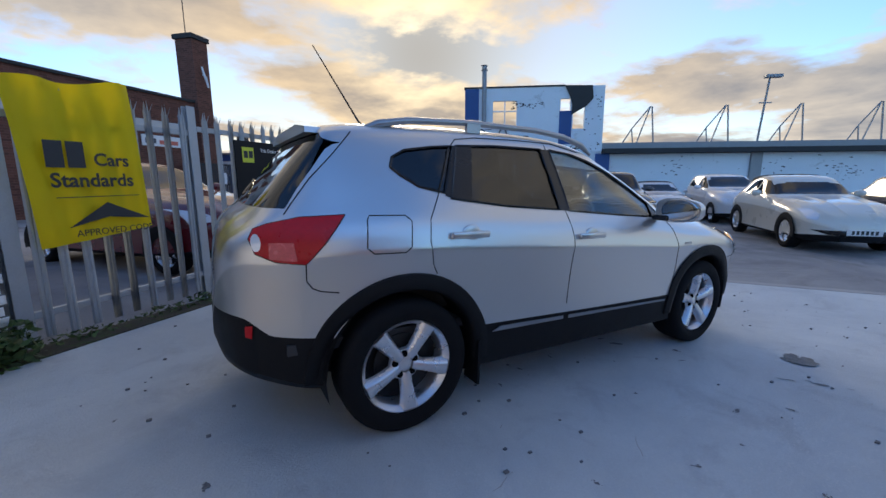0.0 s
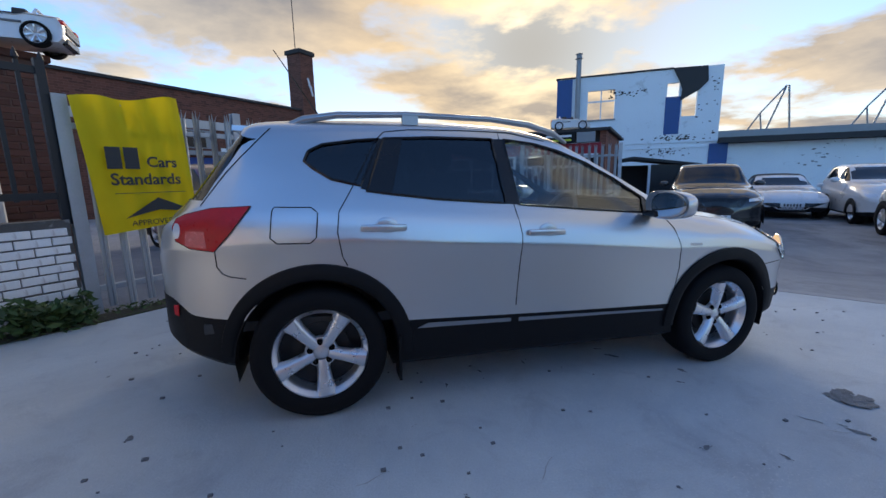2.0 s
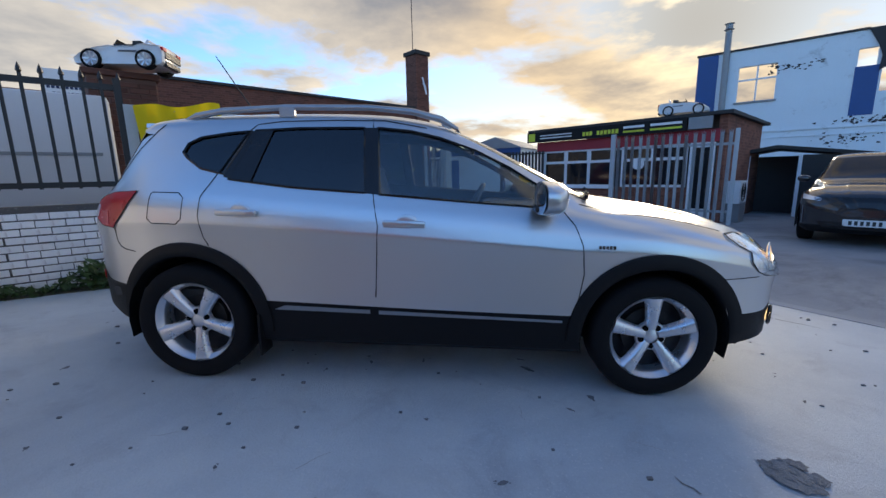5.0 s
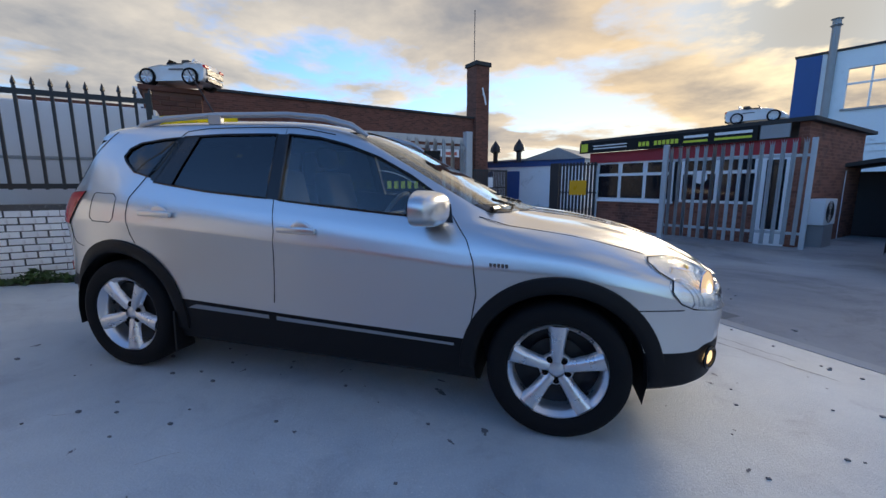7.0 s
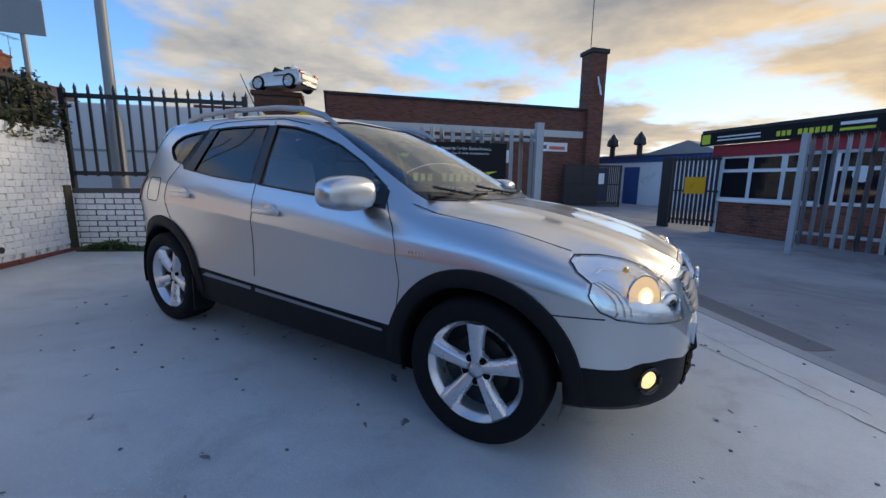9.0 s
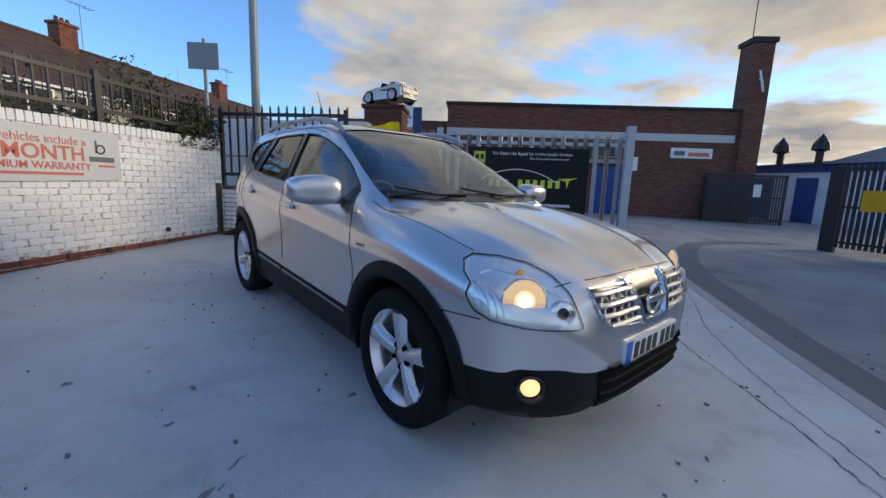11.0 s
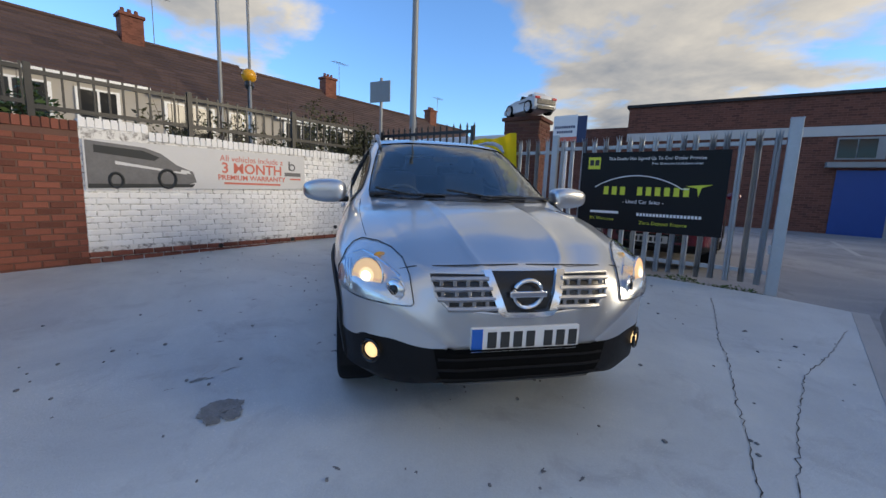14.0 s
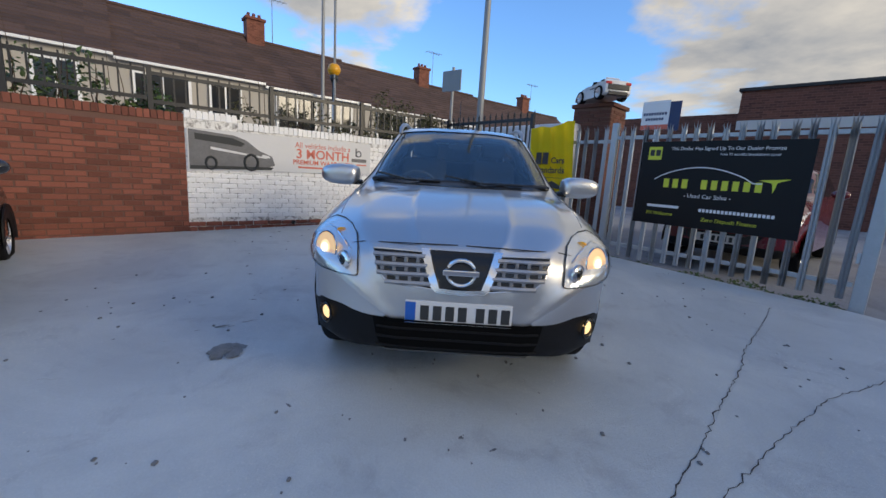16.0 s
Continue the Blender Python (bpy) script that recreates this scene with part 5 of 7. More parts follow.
car = thing("crossover_car", "silver five-door crossover car with black cladding and lit headlamps", "car", SLOPE @ pose(0, -0.042, 0))
QUARTER = [(-0.05, 1.325), (-0.03, 1.375), (0.04, 1.412), (0.20, 1.438), (0.335, 1.452), (0.22, 1.205), (0.08, 1.235), (-0.01, 1.29)]
REAR_WIN = [(0.355, 1.455), (0.62, 1.472), (0.985, 1.478), (1.02, 1.115), (0.62, 1.138), (0.25, 1.178)]
FRONT_WIN = [(1.06, 1.478), (1.25, 1.462), (1.42, 1.425), (1.62, 1.358), (1.82, 1.262), (2.02, 1.14), (2.05, 1.05), (1.6, 1.075), (1.10, 1.108)]
SCREEN = mirrored([(-0.665, 1.125), (-0.64, 1.24), (-0.60, 1.37), (-0.55, 1.50), (-0.30, 1.53)])
BACKLIGHT = mirrored([(-0.665, 1.125), (-0.65, 1.21), (-0.635, 1.43), (-0.56, 1.475)])
cuts = [cylinder_cut(0, 0.345, 0.405, -1.2, -0.5), cylinder_cut(2.63, 0.345, 0.405, -1.2, -0.5), cylinder_cut(0, 0.345, 0.405, 0.5, 1.2), cylinder_cut(2.63, 0.345, 0.405, 0.5, 1.2),
        CROSSOVER.mesh(0.045, -0.60, 2.26, 60, 0.46)]
for w in (QUARTER, REAR_WIN, FRONT_WIN):
    cuts.append(outlined(w, -1.2, 1.2))
cuts += [x_prism(SCREEN, 1.22, 2.6), x_prism(BACKLIGHT, -0.95, -0.265)]
split_by_material(carve(CROSSOVER.mesh(), cuts, "body"), car, M_SILVER, M_CLADDING)
SKIN = CROSSOVER.tree()


def skin_y(x, z, side=-1):
    hit = SKIN.ray_cast(Vector((x, side * 2.0, z)), Vector((0, -side, 0)))
    return hit[0].y if hit[0] else side * 0.85


def skin_x(y, z):
    hit = SKIN.ray_cast(Vector((5, y, z)), Vector((-1, 0, 0)))
    return hit[0].x if hit[0] else 3.4


for side in (-1, 1):
    part("quarter_window", patch(CROSSOVER, QUARTER, "y", side, -0.006), M_TINT, car, "dark tinted glass", 40)
    part("rear_window", patch(CROSSOVER, REAR_WIN, "y", side, -0.006), M_TINT, car, "dark tinted glass", 40)
    part("front_window", patch(CROSSOVER, FRONT_WIN, "y", side, -0.006), M_GLASS, car, smooth=40)
    # black pillar covers and window surrounds
    part("pillar_trim", patch(CROSSOVER, [(0.985, 1.478), (1.06, 1.478), (1.10, 1.108), (1.02, 1.115)], "y", side, 0.003), M_BLACK_TRIM, car)
    part("pillar_trim", patch(CROSSOVER, [(0.335, 1.452), (0.46, 1.462), (0.375, 1.16), (0.22, 1.192)], "y", side, 0.003), M_BLACK_TRIM, car)
    part("pillar_trim", patch(CROSSOVER, [(2.0, 1.15), (2.05, 1.125), (2.08, 1.04), (1.95, 1.045)], "y", side, 0.004), M_BLACK_TRIM, car)
    for rim_pts, nm in ((QUARTER, "window_seal"), (REAR_WIN, "window_seal"), (FRONT_WIN, "window_seal")):
        pts = []
        loop = rim_pts + rim_pts[:1]
        for a, b in zip(loop, loop[1:]):
            for s in (0, 0.25, 0.5, 0.75):
                x, z = a[0] + (b[0] - a[0]) * s, a[1] + (b[1] - a[1]) * s
                pts.append((x, skin_y(x, z, side) + 0.001 * side, z))
        pts.append(pts[0])
        part(nm, tubed(pts, 0.007, 5), M_BLACK_TRIM, car)
    # shut lines
    for line in ([(0.36, 1.49), (0.30, 1.43), (0.23, 1.29), (0.17, 1.18), (0.11, 1.08), (0.10, 0.98), (0.12, 0.86), (0.15, 0.80)],
                 [(1.03, 1.53), (1.06, 1.30), (1.065, 1.11), (1.10, 0.94), (1.09, 0.72), (1.08, 0.49)],
                 [(2.07, 1.07), (2.16, 0.96), (2.20, 0.86), (2.22, 0.70), (2.19, 0.47)],
                 [(0.36, 1.49), (0.5, 1.51), (0.8, 1.52), (1.1, 1.52), (1.4, 1.47)],
                 [(-0.19, 1.10), (-0.02, 1.10), (0.01, 1.075), (0.0, 0.955), (-0.03, 0.93), (-0.18, 0.93), (-0.21, 0.955), (-0.20, 1.08), (-0.19, 1.10)],
                 [(-0.465, 0.89), (-0.463, 0.814), (-0.44, 0.78), (-0.407, 0.766), (-0.312, 0.754)],
                 [(-0.211, 1.486), (-0.301, 1.385), (-0.42, 1.257), (-0.50, 1.15), (-0.544, 1.087)],
                 [(2.93, 0.69), (3.02, 0.697), (3.10, 0.703), (3.165, 0.707)]):
        pts = []
        for a, b in zip(line, line[1:]):
            for s in (0, 0.2, 0.4, 0.6, 0.8):
                x, z = a[0] + (b[0] - a[0]) * s, a[1] + (b[1] - a[1]) * s
                pts.append((x, skin_y(x, z, side) - 0.0005 * side, z))
        part("panel_gap", tubed(pts, 0.0036, 4), M_BLACK_TRIM, car)
    # wheel-arch flares
    for cx in (0.0, 2.63):
        bm = bmesh.new()
        rows = []
        for k in range(37):
            a = radians(-4 + 188 * k / 36)
            row = []
            for r, lift in ((0.482, -0.004), (0.478, 0.012), (0.44, 0.020), (0.412, 0.018), (0.398, 0.004), (0.398, -0.06)):
                x, z = cx + r * math.cos(a), 0.345 + r * math.sin(a)
                ref = skin_y(cx + 0.478 * math.cos(a), max(0.3, 0.345 + 0.478 * math.sin(a)), side)
                row.append(bm.verts.new((x, ref + side * lift, z)))
            rows.append(row)
        for a, b in zip(rows, rows[1:]):
            for i in range(5):
                bm.faces.new((a[i], a[i + 1], b[i + 1], b[i]))
        part("wheel_arch", bm, M_CLADDING, car, "black plastic wheel-arch flare", 50)
        bm = bmesh.new()
        lathe_rows = []
        for k in range(25):
            a = math.tau * k / 24
            lathe_rows.append([bm.verts.new((cx + 0.404 * math.cos(a), side * y, 0.345 + 0.404 * math.sin(a))) for y in (0.5, 0.83)])
        for a, b in zip(lathe_rows, lathe_rows[1:]):
            if min(v.co.z for v in a + b) > 0.22:
                bm.faces.new((a[0], a[1], b[1], b[0]))
        part("arch_liner", bm, M_CLADDING, car)
    # sill insert strips and mud flaps
    part("sill_strip", patch(CROSSOVER, [(0.56, 0.475), (1.05, 0.463), (1.05, 0.442), (0.50, 0.450)], "y", side, 0.012), M_GREY_POLE, car)
    part("sill_strip", patch(CROSSOVER, [(1.10, 0.462), (2.12, 0.438), (2.12, 0.425), (1.10, 0.440)], "y", side, 0.012), M_GREY_POLE, car)
    part("mud_flap", boxed(0.40, 0.415, side * 0.80 - 0.07, side * 0.80 + 0.06, 0.17, 0.42), M_CLADDING, car)
    # door handles with their dished cups
    for x in (0.325, 1.245):
        z = 1.0 if x < 1 else 0.957
        y = skin_y(x, z, side)
        bm = bmesh.new()
        bmesh.ops.create_uvsphere(bm, u_segments=20, v_segments=10, radius=1, matrix=Matrix.Translation((x + 0.015, y - side * 0.002, z)) @ Matrix.Diagonal((0.06, 0.008, 0.052, 1)))
        part("handle_cup", bm, M_SILVER, car, smooth=True)
        part("door_handle", boxed(x - 0.115, x + 0.115, y + side * 0.006, y + side * 0.03, z - 0.017, z + 0.017, bevel=0.008), M_SILVER, car, "silver pull handle", 40)
    # mirrors
    bm = bmesh.new()
    bmesh.ops.create_uvsphere(bm, u_segments=28, v_segments=16, radius=1)
    for v in bm.verts:
        c = Vector([math.copysign(abs(q) ** 0.62, q) for q in v.co])
        k = 1.0 - 0.22 * c.y * side
        v.co = Vector((1.975 + 0.10 * max(c.x, -0.3) * k, side * 0.972 + 0.152 * c.y, 1.112 + 0.084 * c.z * (1 - 0.2 * max(0, c.y * side))))
    mir = part("mirror", bm, M_SILVER, car, smooth=50)
    bm = bmesh.new()
    bmesh.ops.create_uvsphere(bm, u_segments=20, v_segments=10, radius=1, matrix=Matrix.Translation((1.944, side * 0.972, 1.112)) @ Matrix.Diagonal((0.006, 0.144, 0.078, 1)))
    part("mirror_glass", bm, M_MIRROR, mir, smooth=True)
    part("mirror_arm", boxed(1.93, 2.03, min(side * 0.80, side * 0.92), max(side * 0.80, side * 0.92), 1.035, 1.075, bevel=0.012), M_BLACK_TRIM, mir)
    # roof rail
    pts = [(-0.17, side * 0.545, 1.495), (-0.05, side * 0.555, 1.545), (0.12, side * 0.56, 1.575), (0.5, side * 0.56, 1.597), (1.0, side * 0.56, 1.598), (1.25, side * 0.56, 1.577), (1.42, side * 0.56, 1.535), (1.52, side * 0.555, 1.48)]
    part("roof_rail", tubed(pts, [0.012, 0.02, 0.019, 0.017, 0.017, 0.019, 0.02, 0.01], 8), M_GRILLE, car, smooth=50)
    for x in (0.52,):
        part("rail_foot", boxed(x - 0.05, x + 0.04, side * 0.57 - 0.014, side * 0.57 + 0.014, 1.54, 1.59), M_GRILLE, car)
    # tail lamp
    tail = part("tail_lamp", patch(CROSSOVER, [(-0.295, 1.105), (-0.388, 0.979), (-0.467, 0.890), (-0.583, 0.900), (-0.655, 0.932), (-0.677, 0.995), (-0.657, 1.037), (-0.606, 1.060), (-0.481, 1.092)], "y", side, 0.006), M_RED_LENS, car, "red tail lamp cluster", 40)
    part("reversing_lens", patch(CROSSOVER, [(-0.652 + 0.019 * math.cos(k * math.tau / 10), 0.98 + 0.038 * math.sin(k * math.tau / 10)) for k in range(10)], "y", side, 0.009), M_REFLECTOR, tail)
    part("lamp_band", patch(CROSSOVER, [(-0.604, 0.982), (-0.511, 0.984), (-0.500, 0.905), (-0.606, 0.912)], "y", side, 0.009), M_PALE_RED, tail)
    part("lamp_seal", rim_tube(patch(CROSSOVER, [(-0.295, 1.105), (-0.388, 0.979), (-0.467, 0.890), (-0.583, 0.900), (-0.655, 0.932), (-0.677, 0.995), (-0.657, 1.037), (-0.606, 1.060), (-0.481, 1.092)], "y", side, 0.004, 0.0), 0.003), M_BLACK_TRIM, tail)
    part("rear_reflector", patch(CROSSOVER, [(-0.708, 0.60), (-0.680, 0.605), (-0.684, 0.545), (-0.708, 0.55)], "y", side, 0.008), M_RED_LENS, car)
    # headlamp: reflector, bowls, bulb and lens; main bowl and dish carry the bulb's glow as emission
    HEAD = [(side * y, z) for y, z in ((0.835, 0.80), (0.80, 0.87), (0.765, 0.905), (0.72, 0.925), (0.65, 0.925), (0.59, 0.91), (0.545, 0.875), (0.522, 0.815), (0.508, 0.70), (0.52, 0.69), (0.62, 0.693), (0.73, 0.70), (0.80, 0.712), (0.835, 0.745))]
    REAR_EDGE = ((2.975, 0.925), (3.165, 0.70))
    lampo = part("headlamp", patch(CROSSOVER, HEAD, "x", 1, 0.002, 0.003, REAR_EDGE), M_FACETS, car, "clear headlamp with a lit warm bulb", 40)
    for y, z, r in ((0.70, 0.79, 0.085), (0.585, 0.75, 0.048)):
        x = skin_x(side * y, z)
        nrm = Vector((1.0, side * 0.75, 0.18)).normalized()
        mm = Matrix.Translation((x, side * y, z)) @ nrm.to_track_quat("Z", "Y").to_matrix().to_4x4()
        bm = bmesh.new()
        bmesh.ops.create_uvsphere(bm, u_segments=24, v_segments=8, radius=1, matrix=mm @ Matrix.Translation((0, 0, 0.004)) @ Matrix.Diagonal((r, r, 0.012, 1)))
        part("lamp_bowl", bm, M_LIT_RIM if y > 0.65 else M_CHROME, lampo, smooth=True)
        bm = bmesh.new()
        bmesh.ops.create_uvsphere(bm, u_segments=20, v_segments=8, radius=1, matrix=mm @ Matrix.Translation((0.0, 0.0, 0.007)) @ Matrix.Diagonal((r * 0.62, r * 0.62, 0.012, 1)))
        part("lamp_dish", bm, M_LIT_BOWL if y > 0.65 else M_DARK_GLASS, lampo, smooth=True)
        bm = bmesh.new()
        tube(bm, [(mm @ Vector((r * math.cos(k * math.tau / 24), r * math.sin(k * math.tau / 24), 0.006))) for k in range(25)], 0.005, 5)
        part("lamp_ring", bm, M_CHROME, lampo)
        if y > 0.65:
            bm = bmesh.new()
            bmesh.ops.create_uvsphere(bm, u_segments=16, v_segments=8, radius=1, matrix=mm @ Matrix.Translation((0, 0, 0.012)) @ Matrix.Diagonal((0.030, 0.028, 0.012, 1)))
            part("bulb", bm, M_BULB, lampo, smooth=True)
    for dy, dz in ((0.0, 0.0), (0.022, -0.006), (0.044, -0.014)):
        rib = [(skin_x(side * (0.775 + dy * 0.6), 0.725 + 0.017 * k + dz * 0.2) + 0.006, side * (0.775 + dy * 0.6), 0.725 + 0.017 * k + dz * 0.2) for k in range(8)]
        part("reflector_rib", tubed(rib, 0.004, 5), M_CHROME, lampo)
    brow = [(skin_x(side * y, z) + 0.006, side * y, z) for y, z in ((0.765, 0.865), (0.72, 0.88), (0.66, 0.865), (0.60, 0.83), (0.56, 0.80))]
    part("reflector_brow", tubed(brow, 0.007, 6), M_CHROME, lampo)
    xi = skin_x(side * 0.64, 0.872)
    bm = bmesh.new()
    bmesh.ops.create_uvsphere(bm, u_segments=12, v_segments=8, radius=1, matrix=Matrix.Translation((xi, side * 0.64, 0.872)) @ Matrix.Diagonal((0.012, 0.03, 0.016, 1)))
    part("indicator_bulb", bm, M_AMBER, lampo, smooth=True)
    part("lens", patch(CROSSOVER, HEAD, "x", 1, 0.014, 0.003, REAR_EDGE), M_LENS, lampo, smooth=40)
    part("lamp_seal", rim_tube(patch(CROSSOVER, HEAD, "x", 1, 0.006, 0.0, REAR_EDGE), 0.0032), M_BLACK_TRIM, lampo)
    # fog lamp
    fy, fz = side * 0.682, 0.458
    fx = skin_x(fy, fz)
    bm = bmesh.new()
    bmesh.ops.create_uvsphere(bm, u_segments=20, v_segments=10, radius=1, matrix=Matrix.Translation((fx + 0.004, fy, fz)) @ Matrix.Rotation(radians(side * 42), 4, "Z") @ Matrix.Diagonal((0.014, 0.038, 0.036, 1)))
    fog = part("fog_lamp", bm, M_FOG, car, "round lit fog lamp", True)
    bm = bmesh.new()
    tube(bm, [Matrix.Translation((fx + 0.004, fy, fz)) @ Matrix.Rotation(radians(side * 42), 4, "Z") @ Vector((0.01, 0.05 * math.cos(k * math.tau / 20), 0.05 * math.sin(k * math.tau / 20))) for k in range(21)], 0.008, 6)
    part("fog_ring", bm, M_BLACK_TRIM, fog)

# windscreen, rear window, spoiler, wipers, aerial
part("windscreen", patch(CROSSOVER, SCREEN, "x", 1, -0.006), M_GLASS, car, smooth=40)
part("rear_screen", patch(CROSSOVER, BACKLIGHT, "x", -1, -0.006), M_TINT, car, smooth=40)
part("screen_seal", tubed([(2.325 - 0.16 * abs(y) ** 2, y, 1.108 - 0.0 * abs(y)) for y in [k * 0.066 - 0.66 for k in range(21)]], 0.014, 5), M_BLACK_TRIM, car)
part("scuttle", patch(CROSSOVER, mirrored([(-0.66, 1.09), (-0.665, 1.128)]), "x", 1, 0.004), M_BLACK_TRIM, car)
for y0, y1 in ((0.45, -0.12), (-0.15, -0.62)):
    part("wiper", tubed([(2.34 - 0.1 * y0 * y0, y0, 1.118), (2.36 - 0.1 * (y0 + y1) ** 2 / 4, (y0 + y1) / 2, 1.118), (2.25, y1, 1.155)], 0.008, 5), M_BLACK_TRIM, car)
part("spoiler", x_prism(mirrored([(-0.52, 1.478), (-0.515, 1.505), (-0.3, 1.535)]), -0.405, -0.28), M_SILVER, car, "silver roof spoiler", 40)
part("aerial", tubed([(0.08, 0.0, 1.57), (0.03, 0.0, 1.63), (-0.24, 0.0, 2.03)], [0.012, 0.006, 0.003], 6), M_BLACK_TRIM, car)
part("rear_wiper", tubed([(-0.64, 0.05, 1.165), (-0.58, 0.25, 1.22), (-0.545, 0.42, 1.25)], 0.008, 5), M_BLACK_TRIM, car)

# grille, emblem, lower intake, plate
for side in (-1, 1):
    GR = [(side * 0.165, 0.827), (side * 0.437, 0.827), (side * 0.412, 0.735), (side * 0.355, 0.678), (side * 0.125, 0.658)]
    gr = part("grille", patch(CROSSOVER, GR, "x", 1, 0.004), M_BLACK_TRIM, car, smooth=40)
    for k in range(4):
        z = 0.808 - 0.041 * k
        ya, yb = 0.175 - 0.012 * k, 0.43 - 0.012 * k - (0.03 if k == 3 else 0)
        pts = [(skin_x(side * (ya + (yb - ya) * s / 8), z - 0.004 * s / 8) + 0.012, side * (ya + (yb - ya) * s / 8), z - 0.003 * s / 8) for s in range(9)]
        bm = bmesh.new()
        tube(bm, pts, 0.0125, 6)
        part("grille_bar", bm, M_GRILLE, gr, smooth=50)
        if k < 3:
            for c in range(4):
                yc = ya + (yb - ya) * (c + 0.6 + 0.12 * (k % 2)) / 4.3
                xc = skin_x(side * yc, z - 0.02) + 0.006
                part("grille_stud", boxed(xc - 0.008, xc + 0.006, side * yc - 0.009, side * yc + 0.009, z - 0.034, z - 0.006, bevel=0.003), M_GRILLE, gr)
    pts = [(skin_x(y, z) + 0.008, y, z) for y, z in GR + GR[:1]]
    part("grille_surround", tubed(pts, 0.007, 6), M_SILVER, gr)
part("emblem_backing", patch(CROSSOVER, mirrored([(-0.17, 0.838), (-0.11, 0.66)]), "x", 1, 0.003), M_BLACK_TRIM, car, smooth=40)
vee = [(-0.205, 0.845), (-0.175, 0.75), (-0.145, 0.668), (-0.115, 0.645), (0.0, 0.638), (0.115, 0.645), (0.145, 0.668), (0.175, 0.75), (0.205, 0.845)]
bm = bmesh.new()
rows = []
for i, (y, z) in enumerate(vee):
    dy, dz = (0.050, 0.004) if abs(y) > 0.12 else (0.0, 0.03)
    inw = -1 if y > 0 else 1
    row = []
    for u, l in ((0, 0.0), (0.12, 0.020), (0.88, 0.020), (1, 0.0)):
        yy, zz = y + inw * dy * u, z + dz * u
        row.append(bm.verts.new((skin_x(yy, zz) + 0.004 + l, yy, zz)))
    rows.append(row)
for a, b in zip(rows, rows[1:]):
    for k in range(3):
        bm.faces.new((a[k], a[k + 1], b[k + 1], b[k]))
part("chrome_vee", bm, M_CHROME, car, "chrome vee-shaped grille surround", 40)
ex = skin_x(0, 0.745) + 0.022
emblem = part("emblem", tubed([(ex - 0.02 * 0, 0.068 * math.cos(k * math.tau / 28), 0.748 + 0.062 * math.sin(k * math.tau / 28)) for k in range(29)], 0.0095, 8), M_CHROME, car, "round chrome emblem with a crossbar", True)
part("crossbar", boxed(ex - 0.006, ex + 0.014, -0.088, 0.088, 0.734, 0.762, bevel=0.005), M_CHROME, emblem)
bm = bmesh.new()
intake = part("lower_intake", patch(CROSSOVER, mirrored([(-0.42, 0.503), (-0.40, 0.40), (-0.36, 0.315)]), "x", 1, 0.004), M_VOID, car, smooth=40)
for z in (0.455, 0.405, 0.355):
    pts = [(skin_x(-0.40 + 0.05 * s, z) + 0.006, -0.40 + 0.05 * s, z) for s in range(17)]
    part("intake_bar", tubed(pts, 0.007, 5), M_TYRE, intake)
pts = [(skin_x(-0.36 + 0.045 * s, 0.318) + 0.008, -0.36 + 0.045 * s, 0.318) for s in range(17)]
part("intake_lip", tubed(pts, 0.006, 5), M_CABIN_GREY, intake)
px_ = 3.464
platef = part("number_plate", boxed(px_ - 0.02, px_ + 0.012, -0.26, 0.26, 0.489, 0.60, bevel=0.004), M_PLATE, car, "white number plate with a blue band")
part("blue_band", boxed(px_ + 0.0121, px_ + 0.0135, -0.258, -0.208, 0.492, 0.597), M_PLATE_BLUE, platef)
for k in range(7):
    y = -0.185 + k * 0.061 + (0.025 if k > 3 else 0)
    part("plate_bar", boxed(px_ + 0.0121, px_ + 0.0137, y, y + 0.042, 0.508, 0.582), M_DARK_INK, platef)
part("plate_bracket", boxed(px_ - 0.09, px_ - 0.018, -0.24, 0.24, 0.492, 0.58), M_CLADDING, car)
# bonnet edges and creases
for s in (-1, 1):
    edge = []
    for x, y in ((2.20, 0.722), (2.35, 0.728), (2.5, 0.730), (2.65, 0.726), (2.8, 0.718), (2.93, 0.708), (2.98, 0.70)):
        hit = SKIN.ray_cast(Vector((x, s * y, 3.0)), Vector((0, 0, -1)))[0]
        if hit:
            edge.append((hit.x, hit.y, hit.z + 0.0005))
    part("panel_gap", tubed(edge, 0.0020, 4), M_BLACK_TRIM, car)
for s in (-1, 1):
    pts = [(skin_x(s * y, z) + 0.0005, s * y, z) for y, z in ((0.02, 0.862), (0.2, 0.860), (0.4, 0.852), (0.5, 0.845), (0.56, 0.83))]
    part("panel_gap", tubed(pts, 0.003, 4), M_BLACK_TRIM, car)

# cabin: dashboard, seats, steering wheel
part("dashboard", boxed(1.72, 2.2, -0.72, 0.72, 0.72, 1.02, bevel=0.05), M_CABIN, car, smooth=50)
part("floor_pan", boxed(-0.55, 2.2, -0.74, 0.74, 0.47, 0.52), M_CABIN, car)
for y in (-0.37, 0.37):
    seat = part("seat", boxed(0.92, 1.42, y - 0.24, y + 0.24, 0.55, 0.74, bevel=0.06), M_CABIN, car, smooth=50)
    bm = boxed(-0.07, 0.07, -0.24, 0.24, 0.0, 0.62, m=pose(0.93, y, 0.68, 0, -14, 0), bevel=0.06)
    part("backrest", bm, M_CABIN, seat, smooth=50)
    part("headrest", boxed(-0.05, 0.05, -0.13, 0.13, 0.0, 0.17, m=pose(0.76, y, 1.31, 0, -12, 0), bevel=0.045), M_CABIN, seat, smooth=50)
rear = part("rear_seat", boxed(0.0, 0.5, -0.66, 0.66, 0.55, 0.76, bevel=0.06), M_CABIN, car, smooth=50)
